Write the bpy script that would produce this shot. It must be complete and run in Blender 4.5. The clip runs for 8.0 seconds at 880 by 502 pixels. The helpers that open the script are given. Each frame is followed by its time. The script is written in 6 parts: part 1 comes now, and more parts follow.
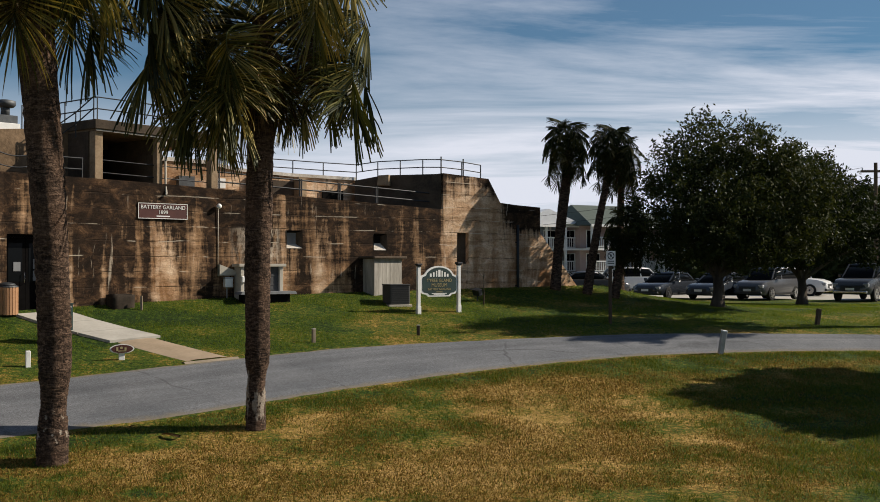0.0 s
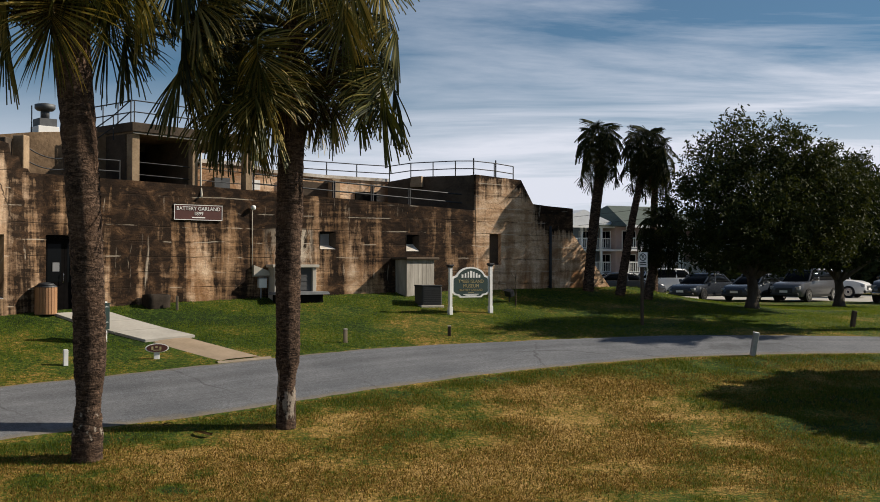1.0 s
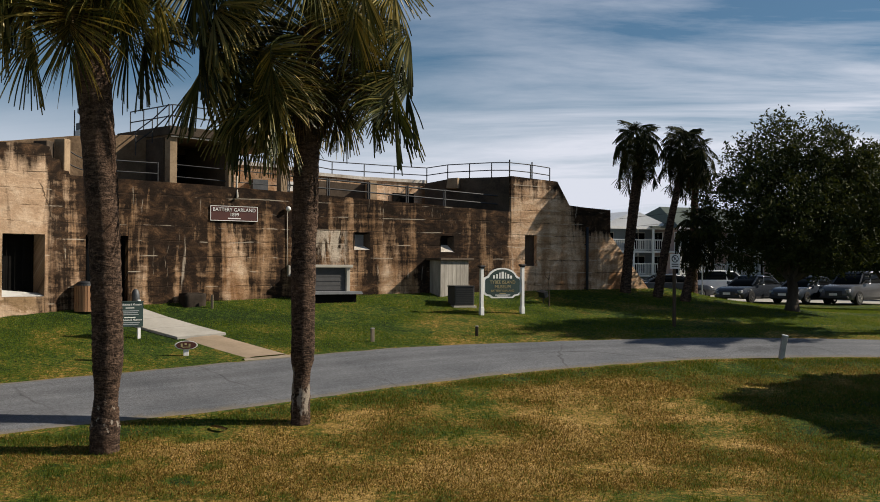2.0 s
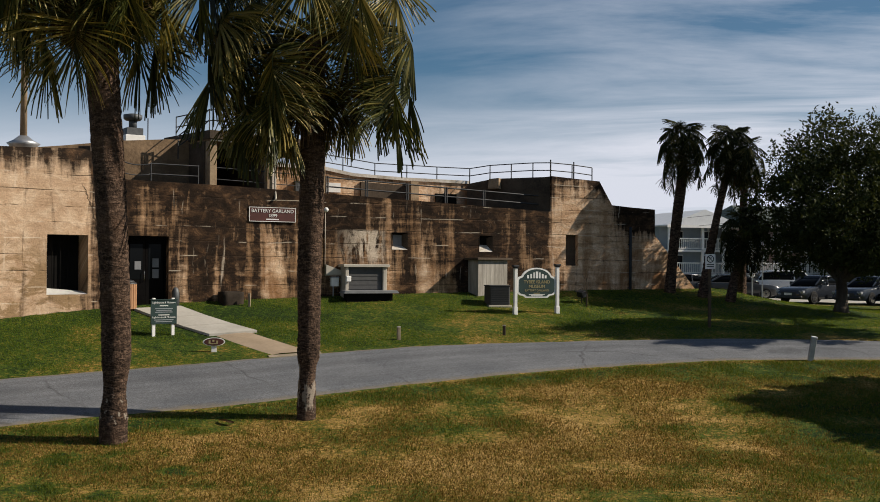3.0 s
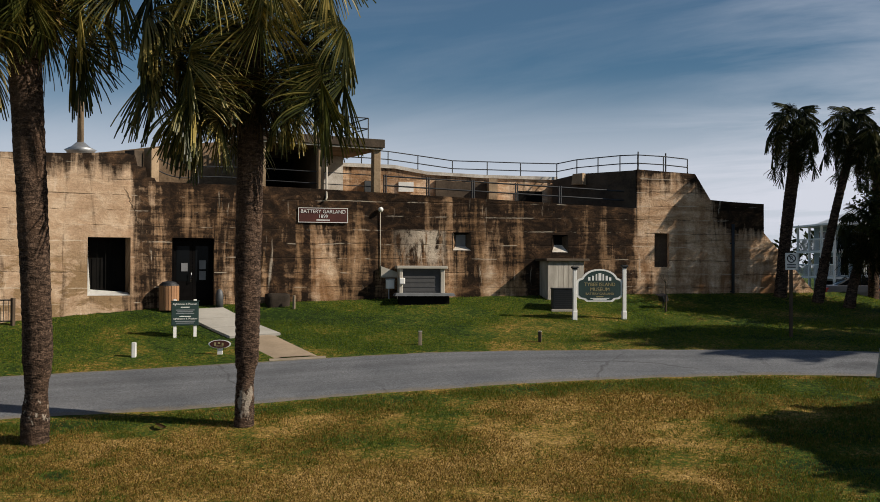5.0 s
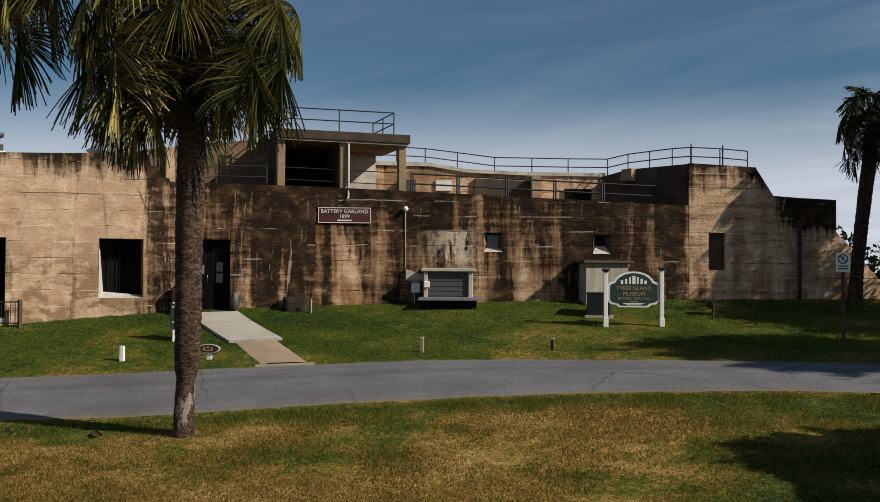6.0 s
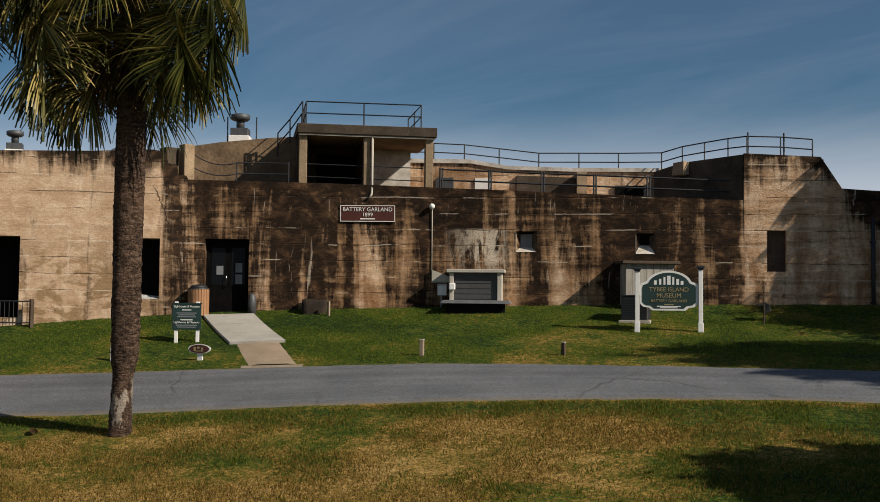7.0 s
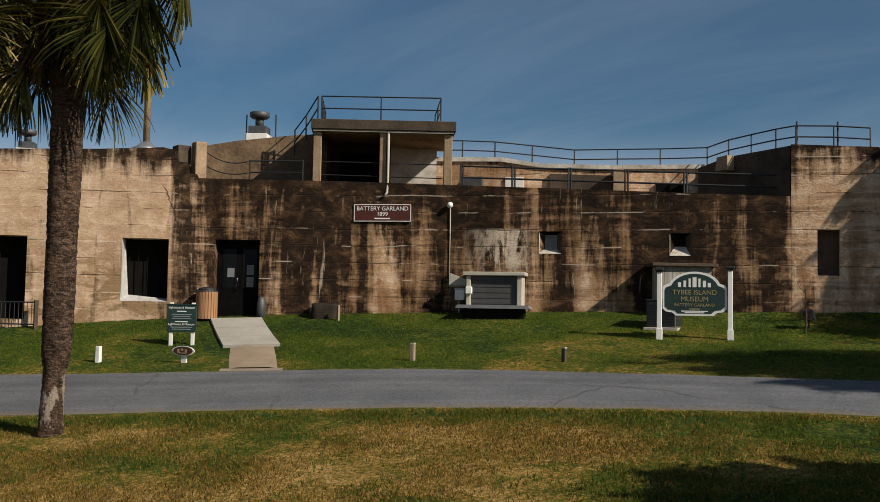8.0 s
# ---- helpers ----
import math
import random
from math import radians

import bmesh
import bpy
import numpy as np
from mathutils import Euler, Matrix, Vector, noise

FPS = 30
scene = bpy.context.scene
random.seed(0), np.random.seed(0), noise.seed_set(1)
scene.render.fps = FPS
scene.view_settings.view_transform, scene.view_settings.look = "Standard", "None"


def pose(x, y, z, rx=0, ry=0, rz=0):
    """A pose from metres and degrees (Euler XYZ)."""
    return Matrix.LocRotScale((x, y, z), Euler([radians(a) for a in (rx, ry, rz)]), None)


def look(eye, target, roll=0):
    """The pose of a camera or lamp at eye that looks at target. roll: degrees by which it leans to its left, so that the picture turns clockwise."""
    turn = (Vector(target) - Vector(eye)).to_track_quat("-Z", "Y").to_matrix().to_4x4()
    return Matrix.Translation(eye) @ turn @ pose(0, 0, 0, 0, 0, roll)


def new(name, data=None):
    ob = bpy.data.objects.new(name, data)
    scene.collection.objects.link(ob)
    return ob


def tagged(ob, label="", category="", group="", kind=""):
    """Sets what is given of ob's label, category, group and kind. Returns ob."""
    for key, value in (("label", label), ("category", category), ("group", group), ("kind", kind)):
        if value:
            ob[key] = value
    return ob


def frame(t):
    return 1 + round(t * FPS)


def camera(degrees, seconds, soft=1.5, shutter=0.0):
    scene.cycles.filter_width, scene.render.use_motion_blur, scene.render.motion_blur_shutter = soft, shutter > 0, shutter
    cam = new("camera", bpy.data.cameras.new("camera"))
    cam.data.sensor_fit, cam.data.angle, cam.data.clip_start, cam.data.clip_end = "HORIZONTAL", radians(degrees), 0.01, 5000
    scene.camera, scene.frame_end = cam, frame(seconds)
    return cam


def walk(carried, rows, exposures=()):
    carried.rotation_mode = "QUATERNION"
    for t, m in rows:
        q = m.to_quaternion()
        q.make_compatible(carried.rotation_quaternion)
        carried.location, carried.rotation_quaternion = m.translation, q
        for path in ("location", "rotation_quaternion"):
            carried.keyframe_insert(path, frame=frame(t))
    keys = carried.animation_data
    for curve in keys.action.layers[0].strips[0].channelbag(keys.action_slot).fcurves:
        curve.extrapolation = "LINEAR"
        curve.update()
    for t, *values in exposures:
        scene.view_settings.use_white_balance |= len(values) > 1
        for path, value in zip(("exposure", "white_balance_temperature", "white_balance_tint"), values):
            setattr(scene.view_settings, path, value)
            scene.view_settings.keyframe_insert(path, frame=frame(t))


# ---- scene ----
cam = camera(45.84, 8.0, soft=0.9)
PATH = [
    (0, (0.892, -2.776, 3.282), (0.130, 7.195, 3.405), 0.01),
    (0.5, (0.949, -2.828, 3.289), (0.022, 7.128, 3.411), 0.11),
    (1, (1.114, -2.946, 3.304), (-0.011, 6.990, 3.430), 0.11),
    (1.5, (1.628, -3.103, 3.284), (0.224, 6.797, 3.418), 0.23),
    (3, (4.378, -3.159, 3.361), (1.739, 6.486, 3.472), 0.45),
    (3.5, (5.823, -2.977, 3.344), (2.682, 6.516, 3.451), 0.43),
    (4, (7.169, -1.918, 3.331), (3.487, 7.379, 3.442), 0.49),
    (4.5, (8.590, -0.521, 3.328), (4.284, 8.504, 3.448), 0.36),
    (6, (12.181, 5.137, 3.134), (6.005, 12.999, 3.345), 0.34),
    (6.5, (12.996, 7.234, 2.904), (6.251, 14.611, 3.203), 0.36),
    (7, (13.497, 9.157, 2.532), (6.266, 16.052, 2.954), 0.55),
    (7.5, (13.823, 10.945, 2.275), (6.175, 17.367, 2.800), 0.82),
    (8, (13.904, 12.705, 2.067), (5.922, 18.697, 2.694), 1.07),
]
walk(cam, [(t, look(eye, target, roll)) for t, eye, target, roll in PATH],
     exposures=((0, 0.36), (1.5, 0.34), (3, 0.27), (4.5, 0.20), (6, 0.12), (8, 0.10)))
# world, sun and exposure
SUN_AZ, SUN_EL = radians(18), radians(34)
SUN_DIR = Vector((math.cos(SUN_AZ) * math.cos(SUN_EL), math.sin(SUN_AZ) * math.cos(SUN_EL), math.sin(SUN_EL)))
world = bpy.data.worlds.new("sky_world")
scene.world = world
world.use_nodes = True


def build_sky():
    nt = world.node_tree
    nt.nodes.clear()
    N, L = nt.nodes.new, nt.links.new
    sky = N("ShaderNodeTexSky")
    sky.sky_type, sky.sun_disc = "NISHITA", False
    sky.sun_elevation, sky.sun_rotation = SUN_EL, math.pi / 2 - SUN_AZ
    sky.air_density, sky.dust_density, sky.ozone_density = 1.0, 0.2, 3.5
    co = N("ShaderNodeTexCoord")
    sep = N("ShaderNodeSeparateXYZ")
    L(co.outputs["Generated"], sep.inputs[0])
    # project the direction on a cloud layer
    add = N("ShaderNodeMath"); add.operation = "ADD"; add.inputs[1].default_value = 0.12
    L(sep.outputs["Z"], add.inputs[0])
    mx = N("ShaderNodeMath"); mx.operation = "MAXIMUM"; mx.inputs[1].default_value = 0.05
    L(add.outputs[0], mx.inputs[0])
    div = []
    for k in ("X", "Y"):
        d = N("ShaderNodeMath"); d.operation = "DIVIDE"
        L(sep.outputs[k], d.inputs[0]); L(mx.outputs[0], d.inputs[1])
        div.append(d)
    com = N("ShaderNodeCombineXYZ")
    L(div[0].outputs[0], com.inputs[0]); L(div[1].outputs[0], com.inputs[1])
    mp = N("ShaderNodeMapping")
    mp.inputs["Rotation"].default_value = (0, 0, radians(-24))
    mp.inputs["Scale"].default_value = (0.75, 2.1, 1.0)
    L(com.outputs[0], mp.inputs[0])
    n1 = N("ShaderNodeTexNoise")
    n1.inputs["Scale"].default_value, n1.inputs["Detail"].default_value, n1.inputs["Roughness"].default_value = 0.75, 9, 0.60
    n1.inputs["Distortion"].default_value = 0.5
    L(mp.outputs[0], n1.inputs["Vector"])
    ramp = N("ShaderNodeValToRGB")
    ramp.color_ramp.elements[0].position, ramp.color_ramp.elements[1].position = 0.42, 0.68
    L(n1.outputs["Fac"], ramp.inputs[0])
    # more veil towards the side of the sun
    dot = N("ShaderNodeVectorMath"); dot.operation = "DOT_PRODUCT"
    dot.inputs[1].default_value = (0.80, 0.60, -0.25)
    L(co.outputs["Generated"], dot.inputs[0])
    rg = N("ShaderNodeMapRange")
    rg.inputs["From Min"].default_value, rg.inputs["From Max"].default_value = 0.25, 0.80
    rg.inputs["To Min"].default_value, rg.inputs["To Max"].default_value = 0.08, 1.02
    L(dot.outputs["Value"], rg.inputs["Value"])
    mul = N("ShaderNodeMath"); mul.operation = "MULTIPLY"; mul.use_clamp = True
    wisp = N("ShaderNodeMapRange")
    wisp.inputs["To Min"].default_value, wisp.inputs["To Max"].default_value = 0.04, 1.05
    L(ramp.outputs[0], wisp.inputs["Value"])
    L(wisp.outputs[0], mul.inputs[0]); L(rg.outputs[0], mul.inputs[1])
    low = N("ShaderNodeMapRange")
    low.interpolation_type = "SMOOTHSTEP"
    low.inputs["From Min"].default_value, low.inputs["From Max"].default_value = 0.06, 0.19
    low.inputs["To Min"].default_value, low.inputs["To Max"].default_value = 0.85, 0.08
    L(sep.outputs["Z"], low.inputs["Value"])
    mx2 = N("ShaderNodeMath"); mx2.operation = "ADD"; mx2.use_clamp = True
    L(mul.outputs[0], mx2.inputs[0]); L(low.outputs[0], mx2.inputs[1])
    mix = N("ShaderNodeMix"); mix.data_type = "RGBA"
    L(mx2.outputs[0], mix.inputs["Factor"])
    tint = N("ShaderNodeMix"); tint.data_type, tint.blend_type = "RGBA", "MULTIPLY"
    tint.inputs["Factor"].default_value = 1.0
    tint.inputs["B"].default_value = (0.35, 1.02, 1.27, 1)
    L(sky.outputs[0], tint.inputs["A"])
    L(tint.outputs["Result"], mix.inputs["A"])
    mix.inputs["B"].default_value = (18.2, 18.9, 21.2, 1)
    bg = N("ShaderNodeBackground")
    bg.inputs["Strength"].default_value = SKY_STRENGTH
    L(mix.outputs["Result"], bg.inputs["Color"])
    out = N("ShaderNodeOutputWorld")
    L(bg.outputs[0], out.inputs["Surface"])


SKY_STRENGTH = 0.0315
build_sky()
sun = new("sun", bpy.data.lights.new("sun", "SUN"))
sun.data.energy, sun.data.angle, sun.data.color = 5.0, radians(0.53), (1.0, 0.90, 0.76)
sun.matrix_world = look(SUN_DIR * 60, (0, 0, 0))

# ---- materials ----
def mat(name, rough=0.8, metal=0.0):
    m = bpy.data.materials.new(name)
    m.use_nodes = True
    b = m.node_tree.nodes["Principled BSDF"]
    b.inputs["Roughness"].default_value, b.inputs["Metallic"].default_value = rough, metal
    if rough >= 0.8 and metal == 0:
        b.inputs["Specular IOR Level"].default_value = 0.15
    return m, m.node_tree, b


def noise_node(nt, vec, scale, detail=4.0, rough=0.55, distort=0.0):
    n = nt.nodes.new("ShaderNodeTexNoise")
    n.inputs["Scale"].default_value, n.inputs["Detail"].default_value = scale, detail
    n.inputs["Roughness"].default_value, n.inputs["Distortion"].default_value = rough, distort
    if vec:
        nt.links.new(vec, n.inputs["Vector"])
    return n.outputs["Fac"]


def ramp_node(nt, fac, stops):
    r = nt.nodes.new("ShaderNodeValToRGB")
    while len(r.color_ramp.elements) < len(stops):
        r.color_ramp.elements.new(0.5)
    for e, (p, c) in zip(r.color_ramp.elements, stops):
        e.position = p
        e.color = (*c, 1) if len(c) == 3 else c
    nt.links.new(fac, r.inputs[0])
    return r.outputs[0]


def mix_node(nt, fac, a, b, blend="MIX"):
    m = nt.nodes.new("ShaderNodeMix")
    m.data_type, m.blend_type = "RGBA", blend
    for sock, v in (("Factor", fac), ("A", a), ("B", b)):
        if isinstance(v, (int, float)):
            m.inputs[sock].default_value = v
        elif isinstance(v, tuple):
            m.inputs[sock].default_value = (*v, 1) if len(v) == 3 else v
        else:
            nt.links.new(v, m.inputs[sock])
    return m.outputs["Result"]


def math_node(nt, op, a, b=0.0, clamp=False):
    m = nt.nodes.new("ShaderNodeMath")
    m.operation, m.use_clamp = op, clamp
    for k, v in enumerate((a, b)):
        if isinstance(v, (int, float)):
            m.inputs[k].default_value = v
        else:
            nt.links.new(v, m.inputs[k])
    return m.outputs[0]


def map_range(nt, v, a, b, c=0.0, d=1.0):
    r = nt.nodes.new("ShaderNodeMapRange")
    for k, x in zip(("From Min", "From Max", "To Min", "To Max"), (a, b, c, d)):
        r.inputs[k].default_value = x
    nt.links.new(v, r.inputs["Value"])
    return r.outputs[0]


def coords(nt, kind="Object", scale=(1, 1, 1)):
    c = nt.nodes.new("ShaderNodeTexCoord")
    m = nt.nodes.new("ShaderNodeMapping")
    m.inputs["Scale"].default_value = scale
    nt.links.new(c.outputs[kind], m.inputs[0])
    return m.outputs[0]


def bump_to(nt, b, height, strength=0.4, dist=0.02):
    n = nt.nodes.new("ShaderNodeBump")
    n.inputs["Strength"].default_value, n.inputs["Distance"].default_value = strength, dist
    nt.links.new(height, n.inputs["Height"])
    nt.links.new(n.outputs[0], b.inputs["Normal"])


def simple(name, c1, c2, rough=0.75, scale=6.0, metal=0.0, bump=0.25, dist=0.01, kind="Object", stretch=(1, 1, 1)):
    """Two-tone mottled surface with grain."""
    m, nt, b = mat(name, rough, metal)
    v = coords(nt, kind, stretch)
    a = noise_node(nt, v, scale, 6, 0.6)
    f = noise_node(nt, v, scale * 9, 3, 0.6)
    col = ramp_node(nt, math_node(nt, "ADD", math_node(nt, "MULTIPLY", a, 0.7), math_node(nt, "MULTIPLY", f, 0.3)), [(0.3, c1), (0.7, c2)])
    nt.links.new(col, b.inputs["Base Color"])
    if bump:
        bump_to(nt, b, f, bump, dist)
    return m


# old dark growth along the wall, high up and low down: metres along it and how much
STAIN_HIGH = ((-3.0, -0.16), (-1.4, -0.14), (-0.9, 0.04), (-0.4, 0.03), (0.0, 0.12), (0.3, 0.03), (1.2, 0.03), (1.5, 0.12), (1.8, 0.0), (2.2, 0.12), (3.4, 0.12), (4.2, 0.08), (4.6, 0.01), (5.0, 0.01), (5.3, 0.10), (7.2, 0.12), (8.9, 0.09),
              (9.15, -0.08), (9.35, 0.09), (10.3, 0.05), (11.5, 0.08), (12.4, 0.12), (13.7, 0.07), (13.95, 0.0), (14.2, 0.10), (15.5, 0.12), (15.72, -0.14), (16.3, -0.10), (17.5, -0.06), (20.0, 0.06))
STAIN_LOW = ((-3.0, -0.13), (-1.3, -0.06), (-0.6, 0.02), (1.4, 0.05), (1.7, -0.07), (1.95, -0.07), (2.1, 0.08), (2.75, 0.08), (2.95, -0.07), (3.2, 0.08), (3.5, 0.09), (3.65, -0.05), (4.2, 0.03), (4.55, -0.14), (5.05, -0.14), (5.3, -0.02), (6.6, 0.05),
             (7.5, 0.03), (8.5, -0.05), (9.2, -0.08), (9.7, 0.05), (10.1, 0.05), (10.4, -0.08), (11.4, -0.01), (12.2, 0.10), (13.5, 0.09), (13.9, 0.0), (15.5, 0.12), (15.75, -0.09), (16.1, 0.06), (16.4, -0.12), (20.0, -0.14))


def along_ramp(nt, pos, stops):
    r = nt.nodes.new("ShaderNodeValToRGB")
    while len(r.color_ramp.elements) < len(stops):
        r.color_ramp.elements.new(0.5)
    for e, (p, val) in zip(r.color_ramp.elements, stops):
        g = (val + 0.25) / 0.5
        e.position, e.color = (p + 4) / 26, (g, g, g, 1)
    nt.links.new(pos, r.inputs[0])
    return map_range(nt, r.outputs[0], 0.0, 1.0, -0.36, 0.36)


def concrete_wall():
    """Cast concrete in thin lifts, with run-down stains; UV is metres along the wall and height."""
    m, nt, b = mat("stained_concrete", 0.92)
    M = lambda op, a, c=0.0: math_node(nt, op, a, c)
    nz = lambda sc, k, d, r=0.6, w=0.0: noise_node(nt, coords(nt, "UV", sc), k, d, r, w)
    uv = coords(nt, "UV")
    sep = nt.nodes.new("ShaderNodeSeparateXYZ")
    nt.links.new(uv, sep.inputs[0])
    u, z = sep.outputs[0], sep.outputs[1]
    streak = nz((1.9, 0.22, 1), 1.0, 7, 0.64, 0.6)
    thin = nz((8.0, 0.5, 1), 1.0, 5, 0.65, 0.3)
    lift = nz((0.22, 4.2, 1), 1.0, 5, 0.62, 0.35)
    fine = nz((1, 1.5, 1), 11.0, 8, 0.80)
    blot = nz((1.0, 1.5, 1), 1.7, 8, 0.72, 0.5)
    pit = nz((1, 2.0, 9), 4.0, 7, 0.75, 0.6)
    big = nz((0.45, 0.5, 1), 1.0, 5, 0.6)
    base = ramp_node(nt, blot, [(0.28, (0.31, 0.165, 0.085)), (0.46, (0.55, 0.355, 0.215)), (0.68, (0.80, 0.61, 0.44))])
    base = mix_node(nt, map_range(nt, u, -1.5, -0.5, 0.52, 0.0), base, (0.35, 0.270, 0.195))
    base = mix_node(nt, M("MULTIPLY", map_range(nt, lift, 0.52, 0.62), map_range(nt, u, -1.4, -0.4, 0.22, 0.55)), base, (0.25, 0.155, 0.085))
    rust = map_range(nt, nz((1.3, 0.3, 7), 1.0, 5, 0.6, 0.6), 0.46, 0.60)
    base = mix_node(nt, M("MULTIPLY", M("MULTIPLY", rust, map_range(nt, u, -1.5, -0.5, 0.25, 1.0)), map_range(nt, z, 3.2, 5.0, 0.85, 0.35)), base, (0.22, 0.105, 0.042))
    # brown damp patches low on the western wall
    damp = M("MULTIPLY", map_range(nt, nz((0.7, 1.2, 15), 1.0, 7, 0.68, 0.5), 0.47, 0.52), M("MULTIPLY", map_range(nt, u, -1.0, -1.6), map_range(nt, z, 4.3, 3.1)))
    base = mix_node(nt, M("MULTIPLY", damp, 0.85), base, (0.22, 0.14, 0.07))
    # dark run-down growth
    wob = M("MULTIPLY", M("SUBTRACT", nz((0.6, 0.9, 4), 1.0, 5, 0.65), 0.5), 0.75)
    pos = map_range(nt, M("ADD", u, wob), -4, 22)
    hi, lo = along_ramp(nt, pos, STAIN_HIGH), along_ramp(nt, pos, STAIN_LOW)
    up = map_range(nt, M("ADD", z, M("MULTIPLY", M("SUBTRACT", streak, 0.5), 3.0)), 3.4, 4.9)
    bias = M("ADD", M("MULTIPLY", hi, up), M("MULTIPLY", lo, M("SUBTRACT", 1.0, up)))
    washed = M("MULTIPLY", map_range(nt, lo, 0.0, -0.16), M("SUBTRACT", 1.0, M("MULTIPLY", up, 0.6)))
    # past 15.4 m the bastion is lightened to carry its sunlight
    brown = M("MULTIPLY", map_range(nt, u, -1.0, 0.3), map_range(nt, u, 15.4, 15.8, 0.80, 0.10))
    brown = M("MULTIPLY", brown, M("SUBTRACT", 1.0, washed))
    base = mix_node(nt, brown, base, ramp_node(nt, nz((1.6, 1.2, 21), 1.0, 7, 0.7, 0.4), [(0.34, (0.13, 0.066, 0.030)), (0.50, (0.27, 0.150, 0.072)), (0.66, (0.46, 0.285, 0.160))]))
    rim = M("ADD", M("MULTIPLY", map_range(nt, z, 5.1, 5.6, 0.0, 0.05), map_range(nt, u, -1.0, 0.0)), map_range(nt, z, 5.6, 6.5, 0.0, 0.33))
    rim = M("ADD", rim, M("MULTIPLY", map_range(nt, z, 4.2, 5.0, 0.0, 0.45), map_range(nt, u, 18.3, 19.2)))
    s = M("ADD", M("MULTIPLY", M("SUBTRACT", streak, 0.5), 1.15), M("MULTIPLY", M("SUBTRACT", thin, 0.5), 0.32))
    s = M("ADD", s, M("MULTIPLY", M("SUBTRACT", big, 0.5), 0.35))
    s = M("ADD", s, M("MULTIPLY", M("SUBTRACT", pit, 0.5), 0.30))
    s = M("ADD", s, M("MULTIPLY", M("SUBTRACT", lift, 0.5), map_range(nt, u, -1.4, -0.4, 0.10, 0.45)))
    s = M("ADD", s, M("ADD", bias, rim))
    dark = map_range(nt, M("ADD", s, M("ADD", map_range(nt, u, -1.2, 0.2, 0.0, 0.055), map_range(nt, u, 15.5, 15.9, 0.0, -0.14))), -0.11, 0.11)
    mild = ramp_node(nt, blot, [(0.36, (0.006, 0.0038, 0.0026)), (0.48, (0.016, 0.0092, 0.0056)), (0.58, (0.050, 0.027, 0.014)), (0.70, (0.15, 0.083, 0.042))])
    col = mix_node(nt, M("MULTIPLY", dark, 0.98), base, mild)
    # pale lime runs, and a crusted patch by the low hatch
    lime = map_range(nt, nz((4.0, 0.45, 3), 1.0, 5, 0.72, 0.3), 0.63, 0.69)
    box = M("MULTIPLY", M("MULTIPLY", map_range(nt, u, 7.1, 8.2), map_range(nt, u, 9.0, 8.75)), M("MULTIPLY", map_range(nt, z, 3.2, 3.6), map_range(nt, z, 4.5, 4.42)))
    crust = M("MULTIPLY", box, map_range(nt, nz((2.6, 0.8, 5), 1.0, 6, 0.7, 0.4), 0.45, 0.53))
    col = mix_node(nt, M("MULTIPLY", math_node(nt, "MAXIMUM", M("MULTIPLY", lime, 0.6), crust), 0.9), col, (0.60, 0.50, 0.39))
    # lift joints: dark lines, in places crusted with lime
    wav = M("ADD", M("ADD", z, 0.17), M("MULTIPLY", M("SUBTRACT", nz((0.5, 0.35, 2), 1.0, 6, 0.62), 0.0), 0.16))
    saw = nt.nodes.new("ShaderNodeMath"); saw.operation = "PINGPONG"; saw.inputs[1].default_value = 0.235
    nt.links.new(wav, saw.inputs[0])
    edge = M("ADD", saw.outputs[0], M("MULTIPLY", M("SUBTRACT", fine, 0.5), 0.03))
    joint = M("SUBTRACT", 1.0, map_range(nt, edge, 0.0, 0.022))
    vis = M("ADD", nz((0.8, 2.1, 6), 1.0, 4, 0.65), map_range(nt, u, -1.5, -0.5, -0.03, 0.0))
    front = M("MULTIPLY", map_range(nt, u, 3.2, 3.8, 0.0, 0.05), map_range(nt, z, 3.2, 4.0))
    jd = M("MULTIPLY", joint, map_range(nt, vis, 0.47, 0.57))
    jl = M("MULTIPLY", joint, map_range(nt, M("SUBTRACT", vis, front), 0.43, 0.37))
    col = mix_node(nt, M("MULTIPLY", jd, 0.85), col, (0.03, 0.02, 0.013))
    col = mix_node(nt, M("MULTIPLY", jl, 0.75), col, (0.62, 0.53, 0.42))
    # one long slanting crack above the barred window
    path = M("SUBTRACT", M("ADD", u, 1.28), M("MULTIPLY", M("SUBTRACT", 5.35, z), 0.44))
    path = M("ADD", path, M("MULTIPLY", M("SUBTRACT", nz((1.4, 2.2, 8), 1.0, 5, 0.65), 0.5), 0.55))
    crack = M("SUBTRACT", 1.0, map_range(nt, M("ABSOLUTE", path), 0.008, 0.035))
    crack = M("MULTIPLY", crack, M("MULTIPLY", map_range(nt, z, 3.0, 3.3), map_range(nt, z, 5.7, 5.5)))
    col = mix_node(nt, M("MULTIPLY", crack, 0.85), col, (0.03, 0.02, 0.013))
    # spalled spots
    spall = map_range(nt, nz((1.6, 3.4, 12), 1.0, 6, 0.7, 0.5), 0.66, 0.70)
    col = mix_node(nt, M("MULTIPLY", spall, 0.6), col, (0.075, 0.05, 0.032))
    col = mix_node(nt, map_range(nt, u, -1.5, -0.5, 0.35, 0.5), col, ramp_node(nt, fine, [(0.32, (0.16, 0.16, 0.16)), (0.68, (0.84, 0.84, 0.84))]), "OVERLAY")
    nt.links.new(col, b.inputs["Base Color"])
    h = M("ADD", M("MULTIPLY", lift, 0.6), M("MULTIPLY", fine, 0.35))
    h = M("ADD", h, M("MULTIPLY", blot, 1.0))
    h = M("ADD", h, M("MULTIPLY", pit, 0.6))
    h = M("SUBTRACT", h, M("MULTIPLY", math_node(nt, "MAXIMUM", jd, spall), 0.5))
